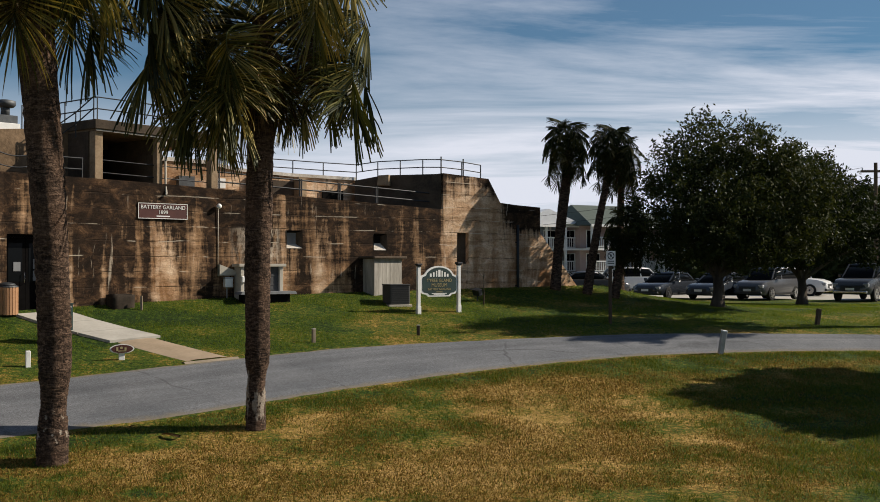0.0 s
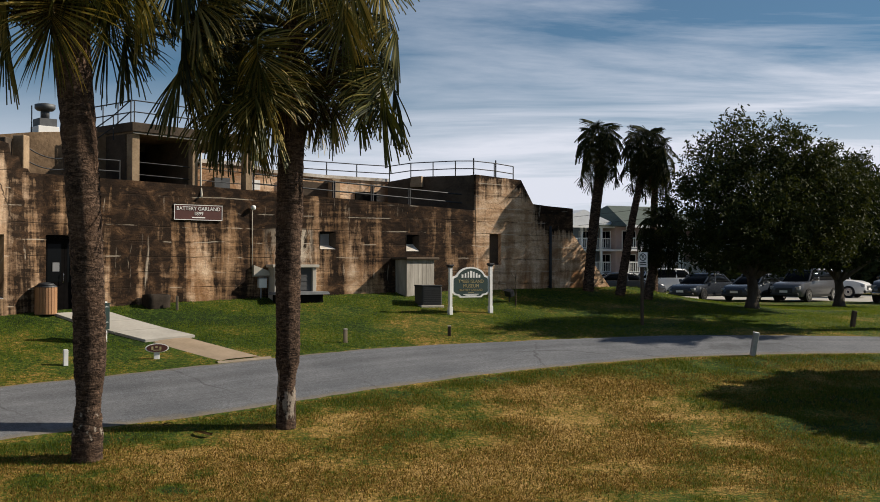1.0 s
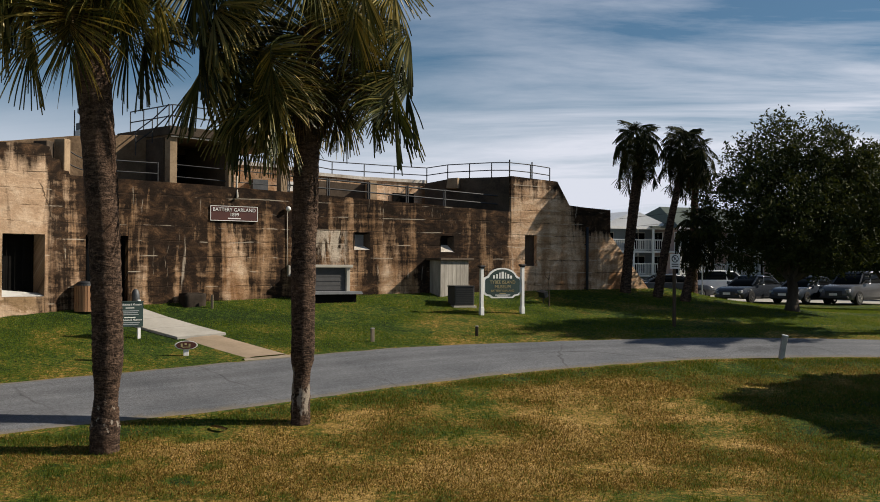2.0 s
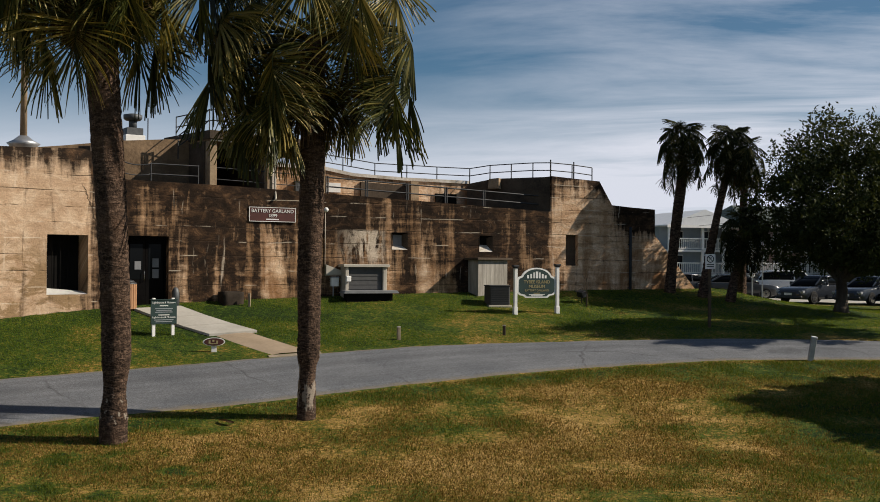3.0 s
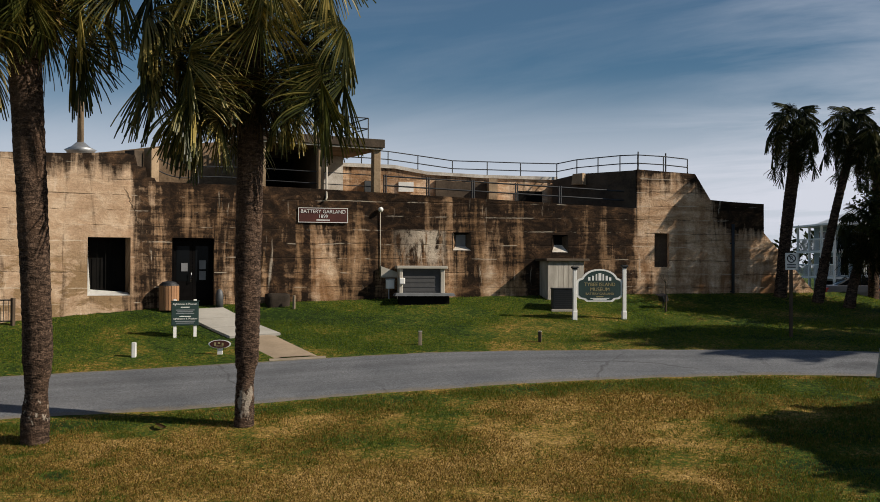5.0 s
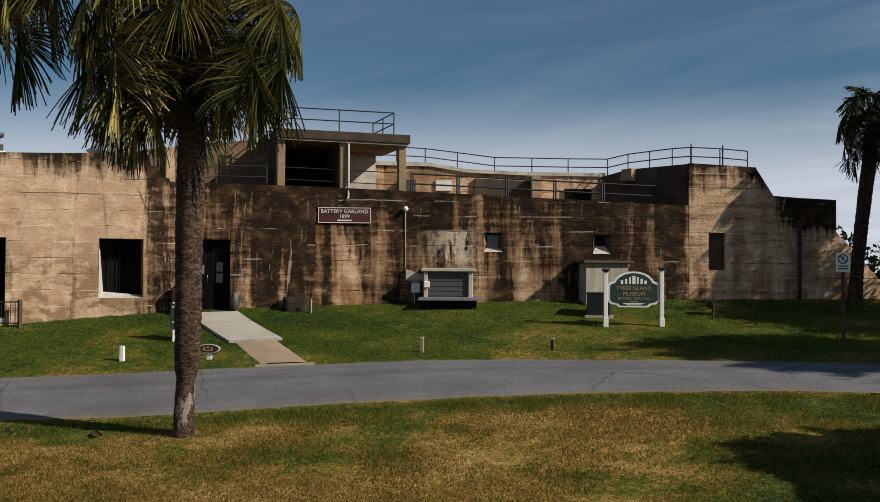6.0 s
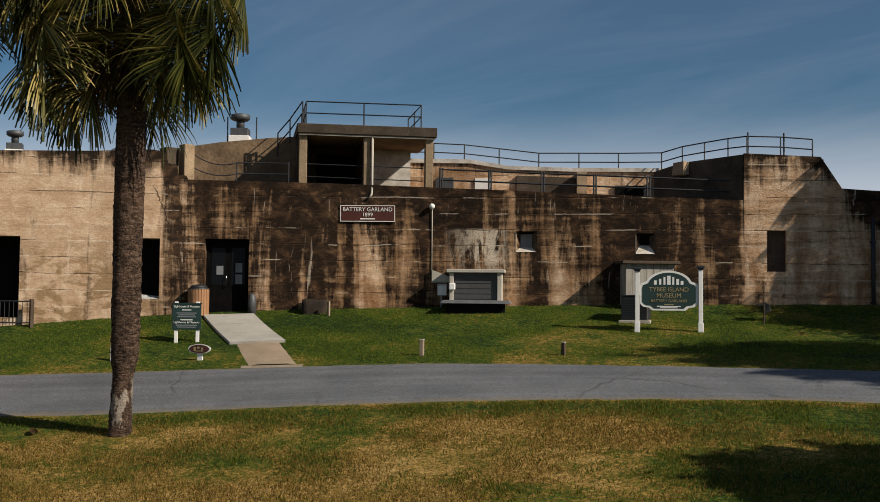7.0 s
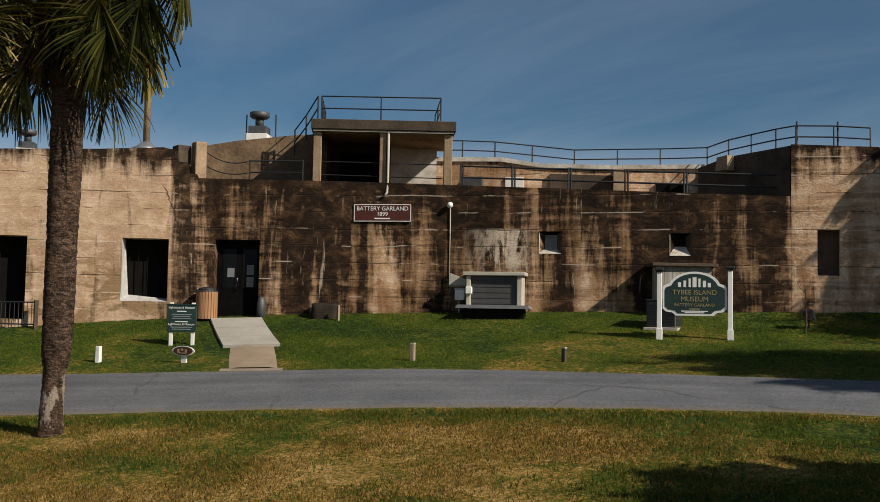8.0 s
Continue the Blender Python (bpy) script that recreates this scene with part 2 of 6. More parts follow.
    bump_to(nt, b, h, 0.55, 0.05)
    return m


def grass_ground():
    m, nt, b = mat("lawn", 0.95)
    v = coords(nt, "Object")
    big = noise_node(nt, v, 0.42, 6, 0.65, 0.4)
    mid = noise_node(nt, v, 2.1, 7, 0.7, 0.3)
    fine = noise_node(nt, v, 9.0, 6, 0.75)
    at = nt.nodes.new("ShaderNodeAttribute")
    at.attribute_name = "dryness"
    dry = map_range(nt, at.outputs["Fac"], 0.0, 1.0, -0.26, 0.20)
    t = math_node(nt, "ADD", math_node(nt, "MULTIPLY", big, 0.8), math_node(nt, "MULTIPLY", mid, 0.65))
    t = math_node(nt, "ADD", math_node(nt, "SUBTRACT", t, 0.225), dry)
    t = math_node(nt, "ADD", t, math_node(nt, "MULTIPLY", math_node(nt, "SUBTRACT", fine, 0.5), 1.5))
    col = ramp_node(nt, t, [(0.16, (0.014, 0.032, 0.003)), (0.36, (0.050, 0.088, 0.007)), (0.51, (0.125, 0.110, 0.014)), (0.66, (0.270, 0.172, 0.040)), (0.90, (0.45, 0.295, 0.105))])
    col = mix_node(nt, 1.0, col, ramp_node(nt, noise_node(nt, v, 24, 5, 0.85), [(0.36, (0.06, 0.06, 0.06)), (0.64, (0.92, 0.92, 0.92))]), "OVERLAY")
    nt.links.new(col, b.inputs["Base Color"])
    b.inputs["Specular IOR Level"].default_value = 0.15
    bump_to(nt, b, math_node(nt, "ADD", fine, noise_node(nt, v, 40, 3, 0.8)), 0.8, 0.06)
    return m


def asphalt():
    m, nt, b = mat("asphalt", 0.85)
    v = coords(nt, "Object")
    big = noise_node(nt, v, 0.5, 5, 0.6, 0.3)
    fine = noise_node(nt, v, 45, 4, 0.75)
    col = ramp_node(nt, big, [(0.3, (0.098, 0.103, 0.112)), (0.7, (0.150, 0.154, 0.163))])
    col = mix_node(nt, 0.7, col, ramp_node(nt, fine, [(0.3, (0.1, 0.1, 0.1)), (0.7, (0.9, 0.9, 0.9))]), "OVERLAY")
    col = mix_node(nt, 0.8, col, ramp_node(nt, noise_node(nt, v, 16, 8, 0.85, 0.2), [(0.34, (0.28, 0.28, 0.28)), (0.66, (0.72, 0.72, 0.72))]), "OVERLAY")
    vor = nt.nodes.new("ShaderNodeTexVoronoi")
    vor.feature = "DISTANCE_TO_EDGE"
    vor.inputs["Scale"].default_value = 0.35
    dv = nt.nodes.new("ShaderNodeMix"); dv.data_type = "VECTOR"
    nz = nt.nodes.new("ShaderNodeTexNoise"); nz.inputs["Scale"].default_value = 1.2; nz.inputs["Detail"].default_value = 5
    nt.links.new(v, nz.inputs["Vector"])
    dv.inputs["Factor"].default_value = 0.35
    nt.links.new(v, dv.inputs["A"]); nt.links.new(nz.outputs["Color"], dv.inputs["B"])
    nt.links.new(dv.outputs["Result"], vor.inputs["Vector"])
    crack = math_node(nt, "SUBTRACT", 1.0, map_range(nt, vor.outputs["Distance"], 0.0, 0.012))
    crack = math_node(nt, "MULTIPLY", crack, map_range(nt, noise_node(nt, v, 0.3, 3), 0.45, 0.6))
    col = mix_node(nt, math_node(nt, "MULTIPLY", crack, 0.6), col, (0.035, 0.035, 0.035))
    # worn lanes along the drive, and dust and dead grass at its edges
    at = nt.nodes.new("ShaderNodeAttribute")
    at.attribute_name = "across"
    lane = noise_node(nt, at.outputs["Vector"], 5.0, 4, 0.6)
    col = mix_node(nt, 0.45, col, ramp_node(nt, lane, [(0.36, (0.32, 0.32, 0.32)), (0.64, (0.66, 0.66, 0.66))]), "OVERLAY")
    off = math_node(nt, "ABSOLUTE", math_node(nt, "SUBTRACT", at.outputs["Fac"], 0.5))
    rub = math_node(nt, "ADD", off, math_node(nt, "MULTIPLY", math_node(nt, "SUBTRACT", noise_node(nt, v, 2.2, 6, 0.7), 0.5), 0.14))
    col = mix_node(nt, map_range(nt, rub, 0.41, 0.49, 0.0, 0.75), col, (0.21, 0.165, 0.095))
    nt.links.new(col, b.inputs["Base Color"])
    bump_to(nt, b, fine, 0.5, 0.012)
    return m


def trunk_bark(name, worn, patch=(3.2, 3.2, 1.1), level=0.60):
    m, nt, b = mat(name, 0.95)
    v = coords(nt, "Object")
    ring = noise_node(nt, coords(nt, "Object", (6.5, 6.5, 19)), 1.0, 6, 0.70, 0.9)
    fib = noise_node(nt, coords(nt, "Object", (30, 30, 14)), 1.0, 4, 0.7)
    col = ramp_node(nt, math_node(nt, "ADD", math_node(nt, "MULTIPLY", ring, 0.7), math_node(nt, "MULTIPLY", fib, 0.3)),
                    [(0.40, (0.011, 0.007, 0.005)), (0.50, (0.056, 0.036, 0.025)), (0.62, (0.185, 0.120, 0.084))])
    big = noise_node(nt, v, 0.8, 4)
    col = mix_node(nt, math_node(nt, "MULTIPLY", map_range(nt, big, 0.5, 0.7), 0.4), col, (0.20, 0.115, 0.07))
    # pale bare patch low on the trunk
    sep = nt.nodes.new("ShaderNodeSeparateXYZ")
    nt.links.new(v, sep.inputs[0])
    low = math_node(nt, "ADD", map_range(nt, sep.outputs[2], 0.15, 0.6, -0.10, 0.10), map_range(nt, sep.outputs[2], 0.70, 1.75, 0.05, -0.28))
    bare = map_range(nt, math_node(nt, "ADD", noise_node(nt, coords(nt, "Object", patch), 1.0, 4, 0.6), low), level, level + 0.06)
    col = mix_node(nt, math_node(nt, "MULTIPLY", bare, worn), col, (0.40, 0.345, 0.28))
    nt.links.new(col, b.inputs["Base Color"])
    bump_to(nt, b, math_node(nt, "ADD", ring, math_node(nt, "MULTIPLY", fib, 0.7)), 1.0, 0.05)
    return m


def leaf_mat(name, c1, c2, c3, rough=0.5, trans=0.25, gloss=0.35):
    m, nt, b = mat(name, rough)
    g = nt.nodes.new("ShaderNodeNewGeometry")
    o = nt.nodes.new("ShaderNodeObjectInfo")
    r = math_node(nt, "ADD", math_node(nt, "MULTIPLY", g.outputs["Random Per Island"], 0.55), math_node(nt, "MULTIPLY", o.outputs["Random"], 0.45))
    col = ramp_node(nt, r, [(0.15, c1), (0.5, c2), (0.85, c3)])
    nt.links.new(col, b.inputs["Base Color"])
    b.inputs["Specular IOR Level"].default_value = gloss
    tr = nt.nodes.new("ShaderNodeBsdfTranslucent")
    nt.links.new(mix_node(nt, 1.0, col, (1.6, 1.5, 0.7), "MULTIPLY"), tr.inputs["Color"])
    mx = nt.nodes.new("ShaderNodeMixShader")
    mx.inputs[0].default_value = trans
    nt.links.new(b.outputs[0], mx.inputs[1]); nt.links.new(tr.outputs[0], mx.inputs[2])
    nt.links.new(mx.outputs[0], nt.nodes["Material Output"].inputs["Surface"])
    return m


def glass_mat(name, tint=(0.006, 0.007, 0.008)):
    m, nt, b = mat(name, 0.06)
    b.inputs["Base Color"].default_value = (*tint, 1)
    b.inputs["Specular IOR Level"].default_value = 0.05
    return m


M_WALL = concrete_wall()
M_CONC = simple("old_concrete", (0.17, 0.115, 0.07), (0.46, 0.34, 0.22), 0.9, 1.6, bump=0.4, dist=0.02)
M_PALECONC = simple("pale_concrete", (0.36, 0.33, 0.28), (0.52, 0.48, 0.41), 0.9, 2.0, bump=0.3)
M_BROWNCONC = simple("brown_stained_shaded_concrete", (0.055, 0.036, 0.022), (0.30, 0.205, 0.125), 0.95, 1.1, bump=0.5, dist=0.03)
M_DARKCONC = simple("stained_and_shaded_concrete", (0.035, 0.028, 0.022), (0.12, 0.09, 0.065), 0.95, 1.4, bump=0.4, dist=0.02)
M_SLAB = simple("walkway_concrete", (0.30, 0.285, 0.25), (0.44, 0.415, 0.37), 0.9, 1.2, bump=0.2)
M_OLDWALK = simple("worn_walkway", (0.24, 0.185, 0.125), (0.36, 0.28, 0.20), 0.95, 1.5, bump=0.3)
M_LIP = simple("worn_lip_concrete", (0.21, 0.170, 0.12), (0.32, 0.265, 0.20), 0.95, 2.5, bump=0.3)
M_GRASS = grass_ground()
M_ASPHALT = asphalt()
M_BARK = trunk_bark("palm_bark", 0.70, (5.5, 5.5, 1.7), 0.57)
M_FLAKEDBARK = trunk_bark("flaked_palm_bark", 0.85, (8.0, 8.0, 5.0), 0.68)
M_DARKBARK = trunk_bark("dark_palm_bark", 0.05)
M_FROND = leaf_mat("palm_leaf", (0.013, 0.018, 0.004), (0.060, 0.066, 0.012), (0.330, 0.255, 0.075), 0.46, 0.12, 0.30)
M_DARKFROND = leaf_mat("dark_palm_leaf", (0.010, 0.015, 0.005), (0.022, 0.028, 0.008), (0.075, 0.068, 0.020), 0.6, 0.1, 0.1)
M_DEADFROND = leaf_mat("dry_palm_leaf", (0.045, 0.028, 0.015), (0.10, 0.062, 0.030), (0.23, 0.155, 0.075), 0.8, 0.12, 0.1)
M_OAKLEAF = leaf_mat("oak_leaf", (0.012, 0.019, 0.006), (0.024, 0.034, 0.010), (0.056, 0.062, 0.018), 0.6, 0.17, 0.10)
M_OAKBARK = simple("oak_bark", (0.04, 0.032, 0.026), (0.11, 0.09, 0.07), 0.95, 5, bump=0.8, dist=0.03, stretch=(1, 1, 0.25))
M_BLACKMETAL = simple("dark_painted_steel", (0.008, 0.010, 0.013), (0.020, 0.022, 0.026), 0.6, 8, bump=0.1)
M_GALV = simple("galvanised_steel", (0.28, 0.29, 0.30), (0.45, 0.46, 0.47), 0.45, 5, metal=0.7, bump=0.1)
M_WHITE = simple("white_paint", (0.70, 0.69, 0.66), (0.82, 0.81, 0.78), 0.55, 5, bump=0.12, dist=0.004)
M_GREEN = simple("dark_green_sign_paint", (0.008, 0.025, 0.023), (0.016, 0.042, 0.037), 0.5, 3, bump=0.08)
M_MAROON = simple("maroon_sign_paint", (0.050, 0.012, 0.008), (0.085, 0.021, 0.014), 0.5, 3, bump=0.08)
M_GOLD = simple("gold_lettering", (0.27, 0.22, 0.10), (0.38, 0.32, 0.16), 0.5, 6, bump=0)
M_BLACK = simple("black_opening_and_shade", (0.006, 0.006, 0.006), (0.014, 0.013, 0.012), 0.8, 3, bump=0.1)
M_WOOD = simple("weathered_wood", (0.20, 0.15, 0.10), (0.36, 0.29, 0.21), 0.9, 4, bump=0.5, stretch=(6, 6, 0.8))
M_BROWNWOOD = simple("brown_post_wood", (0.05, 0.036, 0.025), (0.11, 0.08, 0.055), 0.9, 4, bump=0.5, stretch=(6, 6, 0.8))
M_CANWOOD = simple("orange_stained_slat", (0.24, 0.12, 0.055), (0.40, 0.21, 0.10), 0.7, 4, bump=0.3, stretch=(5, 5, 0.7))
M_GLASS = glass_mat("dark_glass")
M_DOOR = simple("black_door_paint", (0.004, 0.004, 0.004), (0.010, 0.009, 0.009), 0.85, 5, bump=0.1)
M_OLDTIN = simple("dull_tin", (0.055, 0.06, 0.065), (0.12, 0.125, 0.13), 0.6, 5, metal=0.5, bump=0.15)
M_HATCH = simple("dull_grey_paint", (0.040, 0.040, 0.041), (0.070, 0.069, 0.068), 0.7, 4, bump=0.1)
M_HATCHTOP = simple("weathered_grey_sheet", (0.13, 0.135, 0.145), (0.21, 0.215, 0.225), 0.7, 4, bump=0.1)
for m_ in (M_BLACK, M_DOOR):
    m_.node_tree.nodes["Principled BSDF"].inputs["Specular IOR Level"].default_value = 0.0
M_TYRE = simple("tyre_rubber", (0.012, 0.012, 0.012), (0.03, 0.03, 0.03), 0.85, 10, bump=0.2)
M_CHROME = simple("bright_metal", (0.5, 0.5, 0.5), (0.65, 0.65, 0.65), 0.25, 6, metal=1.0, bump=0)


# ---- mesh helpers ----
def new_bm():
    return bmesh.new()


def part(name, bm, material, parent=None, label="", smooth=False, loc=None):
    me = bpy.data.meshes.new(name)
    bmesh.ops.recalc_face_normals(bm, faces=bm.faces)
    bm.to_mesh(me)
    bm.free()
    if smooth:
        me.polygons.foreach_set("use_smooth", [True] * len(me.polygons))
    me.materials.append(material)
    ob = new(name, me)
    if parent:
        ob.parent = parent
    if loc is not None:
        ob.matrix_basis = loc if isinstance(loc, Matrix) else Matrix.Translation(loc)
    if label:
        tagged(ob, label)
    return ob


def thing(name, m, label, category, group="", kind=""):
    e = new(name)
    e.empty_display_size = 0.2
    e.matrix_basis = m if isinstance(m, Matrix) else Matrix.Translation(m)
    return tagged(e, label, category, group, kind)


def add_box(bm, lo, hi, m=None, bevel=0.0):
    c = [Vector((x, y, z)) for x in (lo[0], hi[0]) for y in (lo[1], hi[1]) for z in (lo[2], hi[2])]
    vs = [bm.verts.new(m @ v if m else v) for v in c]
    fs = [bm.faces.new([vs[k] for k in q]) for q in ((0, 1, 3, 2), (4, 6, 7, 5), (0, 4, 5, 1), (2, 3, 7, 6), (0, 2, 6, 4), (1, 5, 7, 3))]
    if bevel > 0:
        es = list({e for f in fs for e in f.edges})
        bmesh.ops.bevel(bm, geom=es, offset=bevel, segments=1, affect="EDGES", profile=0.5)
    return vs


def box_bm(lo, hi, bevel=0.0, m=None):
    bm = new_bm()
    add_box(bm, lo, hi, m, bevel)
    return bm


def add_tube(bm, pts, radii, sides=8, cap=True):
    """A tube through points; radii is one number or one for each point."""
    pts = [Vector(p) for p in pts]
    if isinstance(radii, (int, float)):
        radii = [radii] * len(pts)
    rings = []
    for i, p in enumerate(pts):
        d = (pts[min(i + 1, len(pts) - 1)] - pts[max(i - 1, 0)]).normalized()
        q = d.to_track_quat("Z", "Y")
        rings.append([bm.verts.new(p + q @ Vector((radii[i] * math.cos(a), radii[i] * math.sin(a), 0))) for a in [2 * math.pi * k / sides for k in range(sides)]])
    for a, b in zip(rings, rings[1:]):
        for k in range(sides):
            bm.faces.new((a[k], a[(k + 1) % sides], b[(k + 1) % sides], b[k]))
    if cap:
        bm.faces.new(rings[0][::-1]); bm.faces.new(rings[-1])


def tube_bm(pts, radii, sides=8):
    bm = new_bm()
    add_tube(bm, pts, radii, sides)
    return bm


def add_prism(bm, outline, y0, y1, m=None):
    """A plate: outline in x and z, from depth y0 to y1."""
    a = [bm.verts.new((m @ Vector((x, y0, z))) if m else (x, y0, z)) for x, z in outline]
    b = [bm.verts.new((m @ Vector((x, y1, z))) if m else (x, y1, z)) for x, z in outline]
    bm.faces.new(a); bm.faces.new(b[::-1])
    n = len(outline)
    for k in range(n):
        bm.faces.new((a[k], b[k], b[(k + 1) % n], a[(k + 1) % n]))


def prism_bm(outline, y0, y1):
    bm = new_bm()
    add_prism(bm, outline, y0, y1)
    return bm


def text_part(name, body, size, material, parent, m, depth=0.004, align="CENTER", squeeze=1.0):
    cu = bpy.data.curves.new(name, "FONT")
    cu.body, cu.size, cu.extrude, cu.align_x, cu.align_y = body, size, depth, align, "CENTER"
    tmp = bpy.data.objects.new(name, cu)
    scene.collection.objects.link(tmp)
    bpy.context.view_layer.update()
    me = bpy.data.meshes.new_from_object(tmp.evaluated_get(bpy.context.evaluated_depsgraph_get()))
    bpy.data.objects.remove(tmp)
    me.name = name
    me.materials.clear(); me.materials.append(material)
    me.transform(Matrix.Diagonal((squeeze, 1, 1, 1)))
    ob = new(name, me)
    ob.parent = parent
    ob.matrix_basis = m
    return ob


# ---- the plan ----
# foot of the fort's front, from its west end to its east end
WALL = [Vector(p) for p in ((-17.5, 17.6), (-15.0, 22.4), (-13.42, 25.17), (-10.73, 28.17), (-8.82, 30.07), (-1.94, 35.84), (0.77, 38.01), (4.2, 40.75))]
ALONG = [0.0]
for a_, b_ in zip(WALL, WALL[1:]):
    ALONG.append(ALONG[-1] + (b_ - a_).length)


def wall_m(i):
    """The local frame of a stretch of the front: x along it, y into the fort, z up."""
    d = (WALL[i + 1] - WALL[i]).normalized()
    return Matrix(((d.x, -d.y, 0, WALL[i].x), (d.y, d.x, 0, WALL[i].y), (0, 0, 1, 0), (0, 0, 0, 1)))


def on_wall(i, s, out=0.0, z=0.0):
    return wall_m(i) @ Vector((s, -out, z))


def soft_min(a, b, k):
    h = np.clip(0.5 + 0.5 * (b - a) / k, 0, 1)
    return b + (a - b) * h - k * h * (1 - h)


def ground_z(x, y):
    """The lawn climbs gently to the fort and has a bank along its foot."""
    x, y = np.asarray(x, float), np.asarray(y, float)
    base = -2.744 - 0.0497 * x + 0.1315 * y
    base = -soft_min(-soft_min(base, 1.35, 0.8), 0.7, 0.5)
    d = np.full(np.shape(base), 1e9)
    for a, b in zip(WALL, WALL[1:]):
        vx, vy = b.x - a.x, b.y - a.y
        s = np.clip(((x - a.x) * vx + (y - a.y) * vy) / (vx * vx + vy * vy), 0, 1)
        d = np.minimum(d, np.hypot(x - a.x - s * vx, y - a.y - s * vy))
    return base + np.clip(1.03 + 0.012 * x, 0.6, 1.2) * np.exp(-d / 3.5)


def gz(x, y):
    return float(ground_z(x, y))


def spline(pts, n):
    """A smooth line through the given points."""
    P = [Vector(p) for p in pts]
    P = [2 * P[0] - P[1]] + P + [2 * P[-1] - P[-2]]
    out = []
    for i in range(1, len(P) - 2):
        for k in range(n):
            t = k / n
            out.append(0.5 * ((2 * P[i]) + (P[i + 1] - P[i - 1]) * t + (2 * P[i - 1] - 5 * P[i] + 4 * P[i + 1] - P[i + 2]) * t * t + (3 * P[i] - P[i - 1] - 3 * P[i + 1] + P[i + 2]) * t ** 3))
    out.append(P[-2])
    return out


def grid_mesh(xs, ys, zf, name, material):
    X, Y = np.meshgrid(xs, ys)
    Z = zf(X, Y)
    v = np.stack([X.ravel(), Y.ravel(), Z.ravel()], 1)
    n, w = len(ys), len(xs)
    i = (np.arange(n - 1)[:, None] * w + np.arange(w - 1)[None]).ravel()
    f = np.stack([i, i + 1, i + w + 1, i + w], 1)
    me = bpy.data.meshes.new(name)
    me.from_pydata(v.tolist(), [], f.tolist())
    me.polygons.foreach_set("use_smooth", [True] * len(me.polygons))
    me.materials.append(material)
    return new(name, me)


def stretch_axis(lo, hi, step, far):
    """Even steps in the middle and growing ones out to the horizon."""
    mid = np.arange(lo, hi + step / 2, step)
    out = []
    d = step
    while (hi + sum(out) if out else hi) < far:
        d *= 1.35
        out.append(d)
    o = np.cumsum(out)
    return np.concatenate([(lo - o)[::-1], mid, hi + o])


ground = grid_mesh(stretch_axis(-22, 34, 0.3, 2500), stretch_axis(8, 60, 0.3, 2500), ground_z, "ground", M_GRASS)


tagged(ground, "mown lawn, green by the fort and dry and yellow by the palms", "lawn", kind="structure")

ROAD_FAR = spline([(-17.5, 12.0), (-14.2, 16.2), (-11.3, 19.2), (-8.0, 22.3), (-4.6, 25.3), (-2.1, 26.95), (1.5, 29.0), (5.9, 31.1), (12.8, 32.9), (22, 34.6), (36, 36.4)], 10)
ROAD_NEAR = spline([(-15.2, 9.6), (-11.9, 13.3), (-9.1, 16.15), (-6.3, 18.45), (-3.4, 21.3), (-0.3, 24.0), (2.55, 26.0), (5.3, 27.55), (11.84, 29.9), (21.5, 31.6), (35.5, 33.2)], 10)


def line_distance(x, y, line):
    """Distance to a line of points, and on which side of it."""
    d = np.full(np.shape(x), 1e9)
    side = np.zeros(np.shape(x))
    for a, b in zip(line, line[1:]):
        vx, vy = b.x - a.x, b.y - a.y
        s = np.clip(((x - a.x) * vx + (y - a.y) * vy) / (vx * vx + vy * vy), 0, 1)
        ex, ey = x - a.x - s * vx, y - a.y - s * vy
        q = np.hypot(ex, ey)
        m = q < d
        side = np.where(m, np.sign(vx * ey - vy * ex), side)
        d = np.where(m, q, d)
    return d * side


def lawn_dryness(x, y):
    """Dry and golden in the middle of the near lawn, greener along the drive, to the west and to the east, yellowish by the drive's far side."""
    dn, df = line_distance(x, y, ROAD_NEAR), line_distance(x, y, ROAD_FAR)
    way = np.random.default_rng(77)
    wav = np.zeros(np.shape(x))
    for k in range(22):
        ang, fr, ph = way.uniform(0, 6.28), way.uniform(0.5, 4.2), way.uniform(0, 6.28)
        wav = wav + np.sin(fr * (x * np.cos(ang) + y * np.sin(ang)) + ph) / (1 + 0.35 * fr)
    wav = wav * 0.085
    tuft = np.zeros(np.shape(x))
    for k in range(26):
        ang, fr, ph = way.uniform(0, 6.28), way.uniform(2.5, 8.5), way.uniform(0, 6.28)
        tuft = tuft + np.sin(fr * (x * np.cos(ang) + y * np.sin(ang)) + ph)
    tuft = np.clip((tuft / 3.6 - 0.42) * 1.5, 0, 1)
    edge = np.clip((-dn - 0.35) / 1.0, 0, 1)
    west = np.clip((x + 0.62 * (y - 14.0) + 4.6) / 3.6, 0, 1)
    foot = np.exp(-((np.hypot(x + 4.6, y - 17.5) / 2.1) ** 2)) + np.exp(-((np.hypot(x + 6.8, y - 15.3) / 1.9) ** 2))
    east = 1 - 0.62 * np.clip((x - 2.6) / 3.2, 0, 1)
    south = edge * np.clip(np.maximum(0.66 + 0.32 * west, foot) * east + wav - tuft * (0.70 - 0.42 * west), 0.05, 1)
    rim = np.exp(-((dn + 0.10) / 0.22) ** 2) * 0.55
    verge = np.clip(1 - df / 1.6, 0, 1) * 0.30
    # yellower grass to the east, with backlit brightness put into it too
    sunlit_yellow = 0.20 * np.clip((x + 8.5) / 6.0, 0, 1) + 0.06
    north = np.clip(verge + sunlit_yellow + 0.7 * wav, 0, 0.8)
    return np.clip(np.where(dn < 0, np.maximum(south, rim), north), 0, 1)


